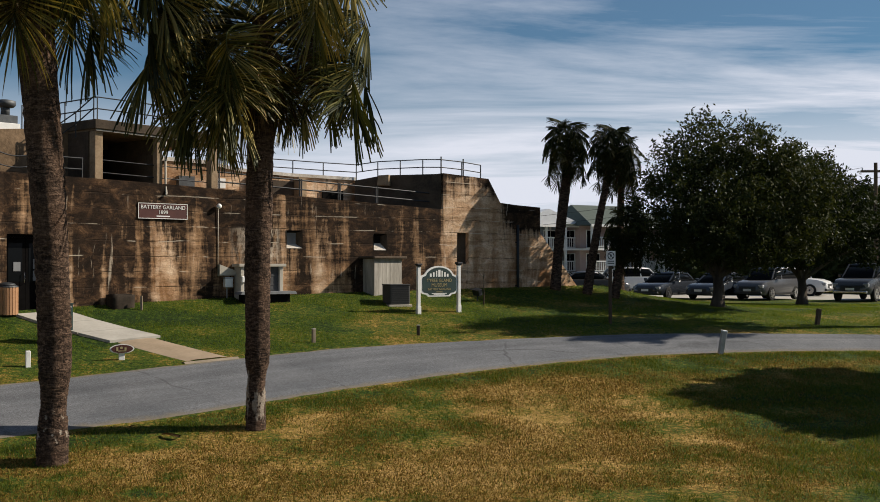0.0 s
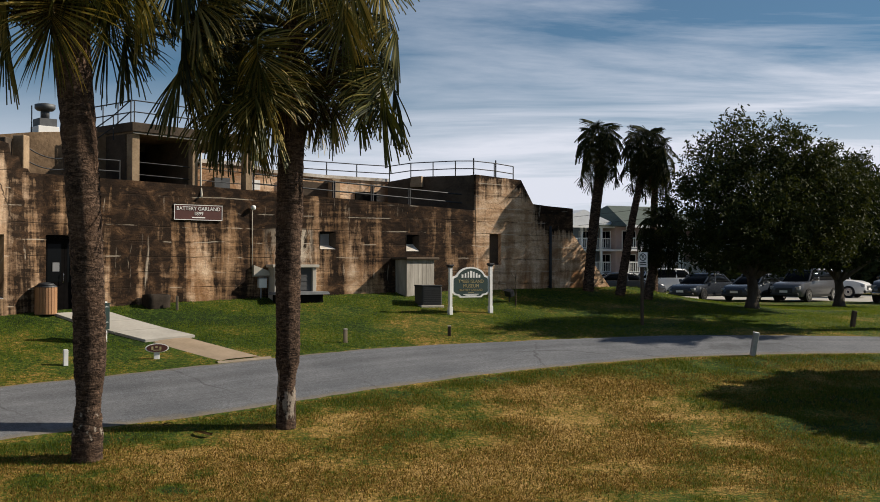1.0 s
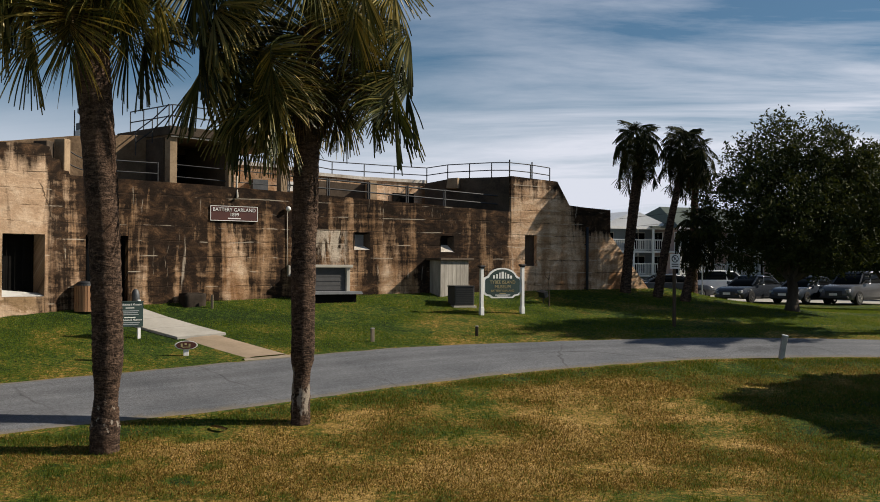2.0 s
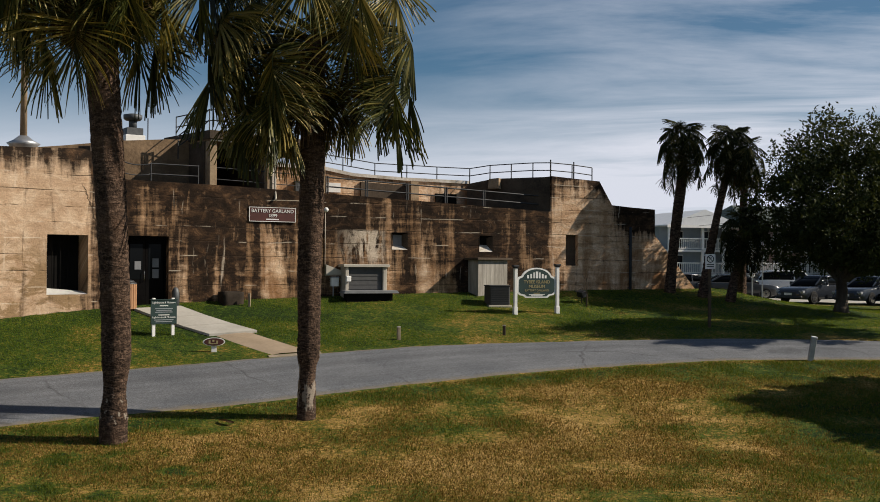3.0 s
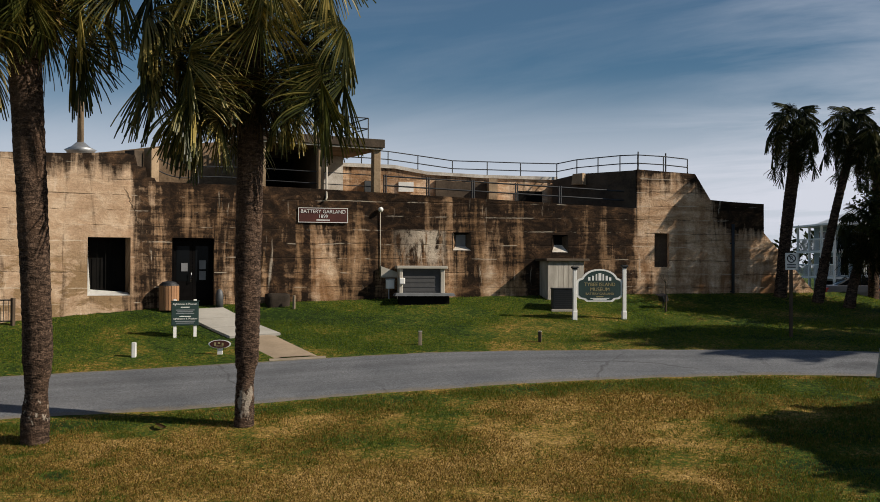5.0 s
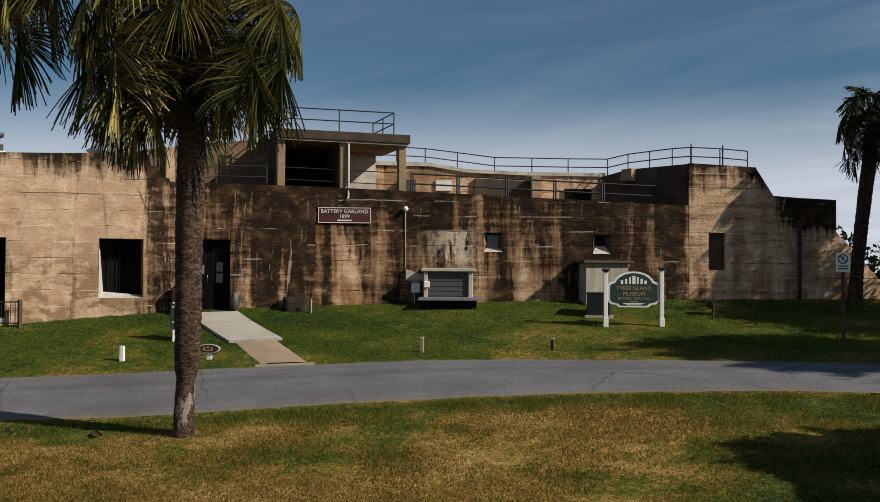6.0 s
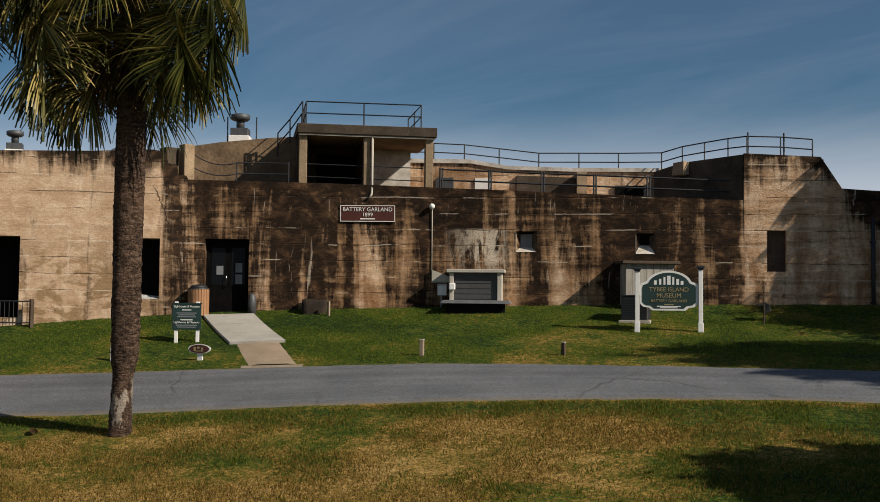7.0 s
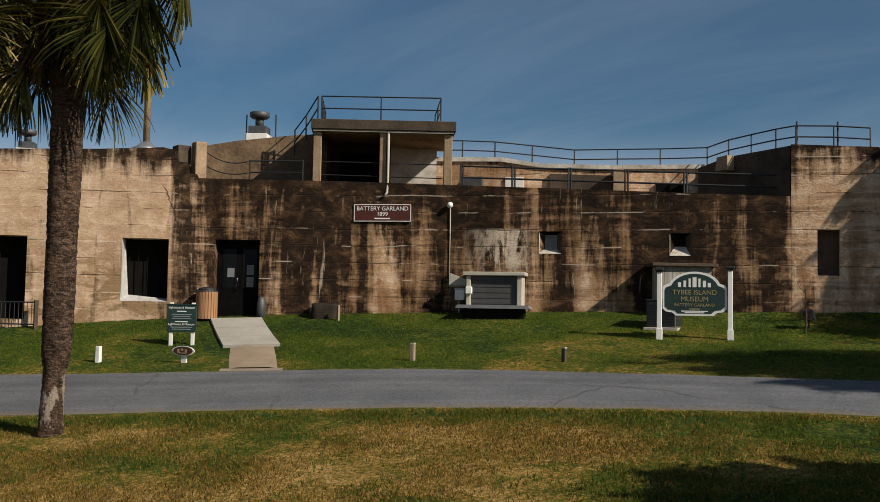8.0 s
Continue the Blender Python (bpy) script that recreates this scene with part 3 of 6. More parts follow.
def paint_lawn(ob):
    n = len(ob.data.vertices)
    co = np.empty(n * 3)
    ob.data.vertices.foreach_get("co", co)
    at = ob.data.attributes.new("dryness", "FLOAT", "POINT")
    at.data.foreach_set("value", lawn_dryness(co[0::3], co[1::3]).astype(np.float32))


paint_lawn(ground)


def band(name, far, near, material, lift, cols=6, wobble=0.05):
    verts, faces = [], []
    for a, b in zip(far, near):
        for k in range(cols + 1):
            p = a.lerp(b, k / cols)
            e = 0.0
            if k in (0, cols):
                e = wobble * noise.noise(Vector((p.x * 1.7, p.y * 1.7, k)))
                p = p + (a - b).normalized() * e * 2
            verts.append((p.x, p.y, gz(p.x, p.y) + lift - (0.05 if k in (0, cols) else 0)))
    w = cols + 1
    for i in range(len(far) - 1):
        for k in range(cols):
            j = i * w + k
            faces.append((j, j + 1, j + w + 1, j + w))
    me = bpy.data.meshes.new(name)
    me.from_pydata(verts, [], faces)
    me.polygons.foreach_set("use_smooth", [True] * len(faces))
    me.attributes.new("across", "FLOAT", "POINT").data.foreach_set("value", [k / cols for _ in far for k in range(w)])
    me.materials.append(material)
    return new(name, me)


road = tagged(band("road", ROAD_FAR, ROAD_NEAR, M_ASPHALT, 0.035, 10), "narrow grey asphalt drive with fine cracks and soft edges", "road", kind="structure")


# ---- the fort ----
fort = thing("fort_building", (0, 0, 0), "old stained concrete coastal battery with a covered lookout", "fort")


def wall_section(name, i, s0, s1, zbot, top, thick, openings=(), splay=None, label="", u_shift=0.0):
    """A thick wall with real openings. top: (s, z) pairs along its upper edge. openings: (s0, s1, z0, z1, depth)."""
    bm = new_bm()
    uv = bm.loops.layers.uv.new("UVMap")
    m = wall_m(i)
    base_u = ALONG[i] - ALONG[2]

    def topz(s):
        for (a, za), (b, zb) in zip(top, top[1:]):
            if a - 1e-6 <= s <= b + 1e-6:
                return za + (zb - za) * (s - a) / max(b - a, 1e-6)
        return top[-1][1]

    ss = sorted({s0, s1, *[a for a, _ in top if s0 <= a <= s1], *[v for o in openings for v in o[:2]]})
    dense = []
    for a, b in zip(ss, ss[1:]):
        n = max(1, int((b - a) / 0.45))
        dense += [a + (b - a) * k / n for k in range(n)]
    dense.append(ss[-1])
    zz = sorted({zbot, *[v for o in openings for v in o[2:4]]})

    def rough(s, z):
        return 0.018 * noise.noise(Vector((base_u + s, z, 0.3)) * 1.3)

    cache = {}

    def vert(s, z, y, r=True):
        key = (round(s, 4), round(z, 4), round(y, 4))
        if key not in cache:
            cache[key] = bm.verts.new(m @ Vector((s, y + (rough(s, z) if r else 0), z)))
        return cache[key]

    def face(pts, uvs):
        f = bm.faces.new(pts)
        for l, c in zip(f.loops, uvs):
            l[uv].uv = c
        return f

    for a, b in zip(dense, dense[1:]):
        mid = (a + b) / 2
        levels = list(zz)
        ta, tb = topz(a), topz(b)
        cols = []
        for za, zb in zip(levels, levels[1:] + [None]):
            hole = any(o[0] < mid < o[1] and zb is not None and o[2] < (za + zb) / 2 < o[3] for o in openings)
            if hole:
                continue
            if zb is None:
                n = max(1, int((min(ta, tb) - za) / 0.5))
                rows = [(za + (ta - za) * k / n, za + (tb - za) * k / n) for k in range(n + 1)]
            else:
                n = max(1, int((zb - za) / 0.5))
                rows = [(za + (zb - za) * k / n,) * 2 for k in range(n + 1)]
            cols.append(rows)
        for rows in cols:
            for (l0, l1), (h0, h1) in zip(rows, rows[1:]):
                face([vert(a, l0, 0), vert(b, l1, 0), vert(b, h1, 0), vert(a, h0, 0)],
                     [(base_u + a, l0), (base_u + b, l1), (base_u + b, h1), (base_u + a, h0)])
        # top and back
        face([vert(a, ta, 0), vert(b, tb, 0), vert(b, tb, thick, False), vert(a, ta, thick, False)],
             [(base_u + a, ta), (base_u + b, tb), (base_u + b, tb + thick), (base_u + a, ta + thick)])
        face([vert(b, zbot, thick, False), vert(a, zbot, thick, False), vert(a, ta, thick, False), vert(b, tb, thick, False)],
             [(base_u + b + 40, zbot), (base_u + a + 40, zbot), (base_u + a + 40, ta), (base_u + b + 40, tb)])
    for s in (s0, s1):
        t = topz(s)
        face([vert(s, zbot, 0), vert(s, t, 0), vert(s, t, thick, False), vert(s, zbot, thick, False)],
             [(base_u + s, zbot), (base_u + s, t), (base_u + s + thick, t), (base_u + s + thick, zbot)])
    # reveals
    for o in openings:
        a, b, z0, z1, depth = o[:5]
        inset = o[5] if len(o) > 5 else 0.0
        A, B, Z0, Z1 = a + inset, b - inset, z0 + inset, z1 - inset * 0.5
        fr = [(a, z0), (b, z0), (b, z1), (a, z1)]
        bk = [(A, Z0), (B, Z0), (B, Z1), (A, Z1)]
        for k in range(4):
            (x0, y0), (x1, y1) = fr[k], fr[(k + 1) % 4]
            (X0, Y0), (X1, Y1) = bk[k], bk[(k + 1) % 4]
            vs = [bm.verts.new(m @ Vector((p, q, r))) for p, q, r in ((x0, rough(x0, y0), y0), (x1, rough(x1, y1), y1), (X1, depth, Y1), (X0, depth, Y0))]
            face(vs, [(base_u + x0, y0), (base_u + x1, y1), (base_u + X1, Y1 + depth), (base_u + X0, Y0 + depth)])
    me = bpy.data.meshes.new(name)
    bmesh.ops.recalc_face_normals(bm, faces=bm.faces)
    bm.to_mesh(me)
    bm.free()
    me.materials.append(M_WALL)
    ob = new(name, me)
    ob.parent = fort
    if label:
        tagged(ob, label)
    return ob


L_ = [(b - a).length for a, b in zip(WALL, WALL[1:])]
wall_section("west_wall", 0, -9.0, L_[0], 0.3, [(-9, 6.3), (2.8, 6.47), (L_[0], 6.58)], 1.4, [(2.0, 3.6, 1.78, 4.08, 0.9)], label="sunlit tan concrete wall with dark openings")
wall_section("west_wall", 1, 0.0, L_[1], 0.3, [(0, 6.58), (1.75, 6.69), (2.1, 6.62), (2.18, 6.3), (2.42, 6.28), (2.48, 5.98), (2.7, 5.96), (2.76, 5.85), (L_[1], 5.85)], 1.4, [(0.72, 1.99, 2.33, 4.1, 0.75)], label="sunlit tan concrete wall with a dark window")
wall_section("front_wall", 2, 0.0, L_[2], 0.3, [(0, 5.85), (L_[2], 5.79)], 1.2, [(0.08, 1.37, 1.82, 4.12, 0.45)], label="dark streaked concrete wall with a doorway")
wall_section("front_wall", 3, 0.0, L_[3], 0.3, [(0, 5.79), (L_[3], 5.70)], 1.2, label="dark concrete wall streaked with rust and lime")
wall_section("front_wall", 4, 0.0, L_[4], 0.3, [(0, 5.70), (L_[4], 5.31)], 1.2, [(2.48, 3.10, 3.80, 4.41, 0.24, 0.15), (5.93, 6.49, 3.76, 4.36, 0.24, 0.15)], label="dark streaked concrete wall with two splayed loopholes")
wall_section("bastion_wall", 5, 0.0, L_[5], 0.3, [(0, 6.66), (2.11, 6.54), (2.68, 5.64), (L_[5], 5.58)], 1.2, [(0.63, 1.17, 3.28, 4.45, 0.25)], label="sunlit concrete bastion with a closed doorway")
wall_section("bastion_wall", 6, 0.0, L_[6], 0.3, [(0, 5.58), (1.20, 5.52), (1.205, 4.5), (3.19, 2.34), (L_[6], 1.2)], 1.2, label="sloping end of the concrete bastion")


def frame_m(p0, p1, z=0.0):
    """A frame at p0: x towards p1, y away from the lawn, z up."""
    d = Vector((p1[0] - p0[0], p1[1] - p0[1])).normalized()
    return Matrix(((d.x, -d.y, 0, p0[0]), (d.y, d.x, 0, p0[1]), (0, 0, 1, z), (0, 0, 0, 1)))


def block(name, m, profile, y0, y1, material, parent, label=""):
    """A wall block: profile in x and z in the frame m, thick from y0 to y1; UV in metres."""
    bm = new_bm()
    add_prism(bm, profile, y0, y1, m)
    uv = bm.loops.layers.uv.new("UVMap")
    inv = m.inverted()
    for f in bm.faces:
        for l in f.loops:
            q = inv @ l.vert.co
            l[uv].uv = (q.x + q.y + 31.0, q.z - 2.4)
    return part(name, bm, material, parent, label)


M_WHITEWASH_SUNLIT = simple("whitewash_and_sunlit_wall", (0.30, 0.25, 0.19), (0.78, 0.74, 0.68), 0.9, 2.2, bump=0.3)
# upper works of the fort
M2, M4 = wall_m(2), wall_m(4)
block("upper_wall", M2, [(-2.9, 5.2), (2.9, 5.2), (2.9, 7.42), (1.8, 7.36), (0.2, 7.2), (-1.6, 6.92), (-2.9, 6.75)], 1.55, 2.2, M_BROWNCONC, fort, "sunlit brown upper wall behind the parapet")
block("upper_wall", M4, [(-2.2, 5.2), (7.0, 5.2), (7.0, 6.48), (4.2, 6.50), (2.1, 6.58), (0.9, 6.78), (-2.2, 6.84)], 3.0, 3.6, M_WALL, fort, "stained upper parapet with a whitewashed top")
block("upper_wall_coping", M4, [(-2.2, 6.84), (0.9, 6.78), (2.1, 6.58), (4.2, 6.50), (7.0, 6.48), (7.0, 6.60), (4.2, 6.62), (2.1, 6.70), (0.9, 6.91), (-2.2, 6.97)], 2.94, 3.66, M_WHITEWASH_SUNLIT, fort, "pale worn coping")
M_B = frame_m((-5.35, 36.35), (-1.98, 35.90))
# the cheek's dark colour carries the shade on this face
block("bastion_cheek", M_B, [(0, 5.0), (3.36, 5.0), (3.36, 6.64), (1.1, 6.62), (0.0, 6.44)], 0.0, 0.5, M_DARKCONC, fort, "cheek of the bastion, its shade put into a dark colour")
block("bastion_step", M_B, [(0.95, 6.22), (1.40, 6.22), (1.40, 6.62), (1.0, 6.60)], -0.26, -0.003, M_CONC, fort, "small concrete step on the cheek")
block("pilaster", M4, [(4.3, 5.2), (4.62, 5.2), (4.62, 6.45), (4.3, 6.45)], 2.55, 2.995, M_CONC, fort)
# dark plates on the wall face stand in for shaded hollows
block("recess", M4, [(2.4, 5.2), (4.28, 5.2), (4.28, 6.30), (2.4, 6.38)], 2.90, 2.995, M_DARKCONC, fort, "dark plate for a shaded recess below the parapet")
block("recess", M4, [(5.5, 5.2), (6.4, 5.2), (6.4, 6.05), (5.5, 6.05)], 2.92, 2.995, M_BLACK, fort, "black plate for a shaded doorway on the terrace")
block("electric_box", M4, [(-0.2, 5.72), (0.36, 5.72), (0.36, 6.30), (-0.2, 6.30)], 2.72, 2.99, M_OLDTIN, fort, "grey metal box on the parapet")
block("pale_patch", M4, [(1.05, 5.95), (1.6, 5.95), (1.6, 6.30), (1.05, 6.30)], 2.94, 2.997, M_WHITE, fort, "white panel on the parapet")
bm = new_bm()
ring = [on_wall(0, -9, -1.2), on_wall(1, 0, -1.2), on_wall(2, 0, -1.1), on_wall(3, 0, -1.1), on_wall(4, 0, -1.1), on_wall(5, 0, -1.1), on_wall(6, 1.15, -1.1), on_wall(6, 1.15, -9), on_wall(4, 3, -11), on_wall(1, 0, -12), on_wall(0, -9, -10)]
lo = [bm.verts.new((p.x, p.y, 0.3)) for p in ring]
hi = [bm.verts.new((p.x, p.y, 5.18)) for p in ring]
bm.faces.new(hi); bm.faces.new(lo[::-1])
for k in range(len(ring)):
    bm.faces.new((lo[k], lo[(k + 1) % len(ring)], hi[(k + 1) % len(ring)], hi[k]))
part("fort_body", bm, M_CONC, fort, "concrete mass and terrace of the fort")
bm = new_bm()
ring = [(-1.90, 36.2), (-0.35, 37.45), (-2.6, 40.0), (-5.6, 38.5), (-5.30, 36.75)]
lo = [bm.verts.new((x, y, 5.185)) for x, y in ring]
hi = [bm.verts.new((x, y, 6.50)) for x, y in ring]
bm.faces.new(hi)
for k in range(len(ring)):
    bm.faces.new((lo[k], lo[(k + 1) % len(ring)], hi[(k + 1) % len(ring)], hi[k]))
part("bastion_top", bm, M_CONC, fort)
bm = new_bm()
add_box(bm, (-8.5, 1.42, 0.3), (L_[0], 5.0, 6.3), wall_m(0))
add_box(bm, (0.2, 1.42, 0.3), (2.1, 5.0, 6.45), wall_m(1))
part("west_block", bm, M_CONC, fort)

# the covered lookout on the front
TL, TR = (-11.76, 27.35), (-8.75, 30.15)
MT = frame_m(TL, TR)
TILT_T = 0.037
look_out = thing("lookout_shelter", MT, "square concrete lookout shelter with flat roof on the fort's wall", "shelter")


def sheared(bm):
    for v in bm.verts:
        v.co.z -= TILT_T * v.co.x
        v.co.x -= 0.25 * v.co.y
    return bm


# inner walls and underside darkened for shade, right back wall pale for sunlight
for name, lo, hi, m, lab in (
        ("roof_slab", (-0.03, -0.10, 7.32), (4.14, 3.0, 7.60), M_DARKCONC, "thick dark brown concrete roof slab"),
        ("roof_drip", (0.02, -0.05, 7.26), (4.09, 2.95, 7.322), M_BROWNCONC, "underside of the roof, darkened for shade"),
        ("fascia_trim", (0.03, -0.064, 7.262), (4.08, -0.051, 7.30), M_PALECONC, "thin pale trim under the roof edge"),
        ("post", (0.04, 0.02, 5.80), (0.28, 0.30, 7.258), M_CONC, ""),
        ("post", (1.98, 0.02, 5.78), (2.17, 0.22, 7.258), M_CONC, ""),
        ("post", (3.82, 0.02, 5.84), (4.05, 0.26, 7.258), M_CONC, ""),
        ("side_wall", (0.0, 0.31, 5.2), (0.22, 2.9, 7.258), M_DARKCONC, "side wall darkened for shade"),
        ("back_wall", (0.222, 2.55, 5.2), (2.35, 2.9, 7.258), M_DARKCONC, "back wall darkened for the shaded bay"),
        ("back_wall", (2.352, 2.55, 5.2), (3.78, 2.9, 7.258), M_WHITEWASH_SUNLIT, "back wall toned pale for sunlight"),
        ("partition", (2.03, 0.232, 5.2), (2.13, 2.546, 7.258), M_DARKCONC, "partition between the bays, darkened for shade"),
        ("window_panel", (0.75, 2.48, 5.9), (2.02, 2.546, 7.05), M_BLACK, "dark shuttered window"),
        ("window_ledge", (0.70, 2.40, 5.80), (2.025, 2.545, 5.895), M_CONC, "")):
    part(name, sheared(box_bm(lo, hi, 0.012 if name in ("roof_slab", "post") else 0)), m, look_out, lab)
bm = tube_bm([(2.24, -0.02, 7.3 - 0.08), (2.24, -0.03, 5.75), (2.24, -0.10, 5.48), (2.20, -0.16, 5.40)], 0.035)
part("drain_pipe", bm, M_PALECONC, look_out, "pale drain pipe with an elbow", True)


def railing(name, posts, height, label, rails=(1.0, 0.5), r=0.022, closed=False, group=""):
    """A pipe rail through posts given by their feet."""
    t = thing(name, Vector(posts[0]), label, "railing", group)
    o = Vector(posts[0])
    for p in posts:
        q = Vector(p) - o
        part("post", tube_bm([q + Vector((0, 0, -0.05)), q + Vector((0, 0, height))], r * 1.05, 6), M_BLACKMETAL, t)
    for k in rails:
        part("rail", tube_bm([Vector(p) - o + Vector((0, 0, height * k)) for p in posts + (posts[:1] if closed else [])], r, 6), M_BLACKMETAL, t)
    return t


def tower_pt(x, y, z):
    return MT @ Vector((x - 0.25 * y, y, z - TILT_T * x))


railing("roof_railing", [tower_pt(*p) for p in ((0.25, 2.7, 7.62), (0.25, 1.9, 7.62), (0.25, 1.1, 7.62), (0.25, 0.25, 7.62), (2.0, 0.25, 7.62), (3.72, 0.25, 7.62), (3.72, 1.5, 7.62), (3.72, 2.7, 7.62))], 0.70, "dark steel pipe railing round the lookout roof", r=0.02)
railing("stair_railing", [tower_pt(*p) for p in ((0.14, 0.25, 7.62), (-0.22, 0.55, 7.12), (-0.58, 0.85, 6.72))], 0.70, "dark steel pipe railing sloping down beside the lookout roof", r=0.02)
for x0, x1 in ((0.30, 1.98), (2.17, 3.78)):
    t = thing("lookout_rail", tower_pt(x0, 0.16, 5.8), "dark pipe rails between the lookout posts", "railing", "lookout rails")
    for z in (0.24, 0.62):
        part("rail", tube_bm([(0, 0, z), MT.to_3x3() @ Vector((x1 - x0, 0, z - TILT_T * (x1 - x0)))], 0.017, 6), M_BLACKMETAL, t)

# railings on the parapets
UP = [(-11.7, 31.4, 6.87), (-10.95, 32.15, 6.86), (-10.3, 32.9, 6.83), (-9.55, 33.75, 6.72), (-8.55, 34.55, 6.56), (-7.5, 35.3, 6.54), (-6.5, 36.05, 6.52), (-5.35, 36.75, 6.50), (-4.5, 36.62, 6.60), (-3.62, 36.46, 6.62), (-2.75, 36.34, 6.64), (-2.05, 36.2, 6.62), (-1.3, 36.75, 6.58), (-0.6, 37.28, 6.50)]
railing("parapet_railing", [Vector(p) for p in UP], 0.58, "dark pipe railing along the upper parapet and bastion", r=0.02)
for p in ((-2.05, 36.2, 6.62), (-1.25, 36.8, 6.58)):
    e = thing("vent_rod", Vector(p), "thin dark steel rod standing above the parapet railing", "rod", "rods on the bastion")
    part("rod", tube_bm([(0, 0.05, -0.05), (0, 0.05, 0.70)], 0.026, 6), M_BLACKMETAL, e)
LOW = [wall_m(4) @ Vector((s, 0.45, 5.68 - 0.043 * s)) for s in (0.2, 0.27, 1.66, 1.73, 3.22, 3.29, 4.75, 4.82, 6.3, 6.37, 8.7)]
railing("terrace_railing", LOW, 0.66, "dark steel railing on the wall's terrace edge", rails=(0.93, 0.45), r=0.028)
LOW = [wall_m(2) @ Vector((s, 0.4, 5.83)) for s in (0.9, 2.45)]
cables = railing("terrace_railing", LOW, 0.62, "dark cable railing beside the lookout shelter", rails=(0.95, 0.42), r=0.022)
foot = wall_m(2) @ Vector((0.9, 0.4, 5.83))
for z0, z1, sag in ((0.92, 0.59, 0.20), (0.50, 0.26, 0.16)):
    way = [wall_m(2) @ Vector((-0.5 + 1.4 * k / 10, 0.4, 5.83 + z0 + (z1 - z0) * k / 10 - 4 * sag * (k / 10) * (1 - k / 10))) - foot for k in range(11)]
    part("cable", tube_bm(way, 0.018, 6), M_BLACKMETAL, cables, smooth=True)
stub = thing("stub_pillar", wall_m(2) @ Vector((-0.55, 0.25, 5.84)), "short square concrete pillar on the wall", "pillar")
part("shaft", box_bm((-0.17, -0.17, -0.02), (0.17, 0.17, 1.08), 0.02), M_CONC, stub)
stub2 = thing("stub_pillar", wall_m(1) @ Vector((2.2, 0.5, 6.58)), "low dark concrete stub on the stepped wall", "pillar")
part("shaft", box_bm((-0.22, -0.2, -0.3), (0.22, 0.2, 0.24), 0.02), M_DARKCONC, stub2)


def roof_vent(m, s, label):
    t = thing("roof_vent", m, label, "vent")
    part("curb", box_bm((-0.32 * s, -0.32 * s, -0.08), (0.32 * s, 0.32 * s, 0.16 * s), 0.01), M_WHITE, t, "white base")
    part("base_box", box_bm((-0.27 * s, -0.27 * s, 0.16 * s), (0.27 * s, 0.27 * s, 0.40 * s), 0.01), M_OLDTIN, t)
    part("neck", tube_bm([(0, 0, 0.40 * s), (0, 0, 0.74 * s)], 0.13 * s, 14), M_OLDTIN, t, smooth=True)
    part("cap", tube_bm([(0, 0, 0.66 * s), (0, 0, 0.72 * s), (0, 0, 0.84 * s), (0, 0, 0.88 * s)], [0.24 * s, 0.30 * s, 0.30 * s, 0.12 * s], 18), M_OLDTIN, t, "round weather cap", True)
    return t


roof_vent(wall_m(2) @ Matrix.Translation((0.75, 1.90, 7.27)), 1.0, "galvanised roof ventilator with a round cap")
roof_vent(wall_m(0) @ Matrix.Translation((3.3, 0.9, 6.48)), 0.8, "dark roof ventilator on the west wall")
for s in (0.35, 1.25):
    e = thing("vent_rod", wall_m(2) @ Vector((s, 1.9, 7.2)), "thin dark steel rod beside the ventilator", "rod", "rods by the ventilator")
    part("rod", tube_bm([(0, 0, -0.05), (0, 0, 0.85)], 0.02, 6), M_BLACKMETAL, e)
flag = thing("flagpole", Vector((-16.45, 24.3, 6.3)), "tall pale flagpole on a metal base on the roof", "flagpole")
part("flared_base", tube_bm([(0, 0, 0), (0, 0, 0.55), (0, 0, 0.62), (0, 0, 0.72), (0, 0, 0.86)], [0.42, 0.42, 0.5, 0.3, 0.13], 16), M_GALV, flag, "flared metal base", True)
part("pole", tube_bm([(0, 0, 0.8), (0, 0, 6.5)], [0.105, 0.075], 12), M_CONC, flag, smooth=True)

# the door, windows and wall furniture
door = thing("door_1", wall_m(2) @ Matrix.Translation((0.08, 0.30, 1.82)), "dark double door with paper notices in the wall's doorway", "door", kind="structure")
part("frame", (lambda b: (add_box(b, (0, -0.04, 0), (0.06, 0.06, 2.30)), add_box(b, (1.23, -0.04, 0), (1.29, 0.06, 2.30)), add_box(b, (0.06, -0.04, 2.22), (1.23, 0.06, 2.30)), b)[-1])(new_bm()), M_DOOR, door)
for x0, x1 in ((0.062, 0.643), (0.647, 1.228)):
    leaf = part("door_leaf", box_bm((x0, 0, 0.01), (x1, 0.05, 2.215), 0.006), M_DOOR, door)
    part("glass_pane", box_bm((x0 + 0.09, -0.008, 0.95), (x1 - 0.09, -0.002, 2.05)), M_GLASS, leaf)
for x, z, w, h in ((0.30, 1.25, 0.2, 0.26), (0.86, 1.32, 0.2, 0.28), (0.86, 0.98, 0.2, 0.28)):
    part("paper_notice", box_bm((x, -0.022, z), (x + w, -0.012, z + h)), M_HATCHTOP, door, "faded paper notice")
part("handle", tube_bm([(0.60, -0.02, 0.9), (0.60, -0.07, 0.92), (0.60, -0.07, 1.2), (0.60, -0.02, 1.22)], 0.013, 6), M_CHROME, door, "bright pull handle", True)
urn = thing("ash_urn", wall_m(2) @ Vector((1.52, -0.24, 1.84)), "slim grey metal ash bin beside the door", "bin")
part("body", tube_bm([(0, 0, -0.02), (0, 0, 0.5), (0, 0, 0.62), (0, 0, 0.68)], [0.12, 0.12, 0.09, 0.04], 12), M_OLDTIN, urn, smooth=True)

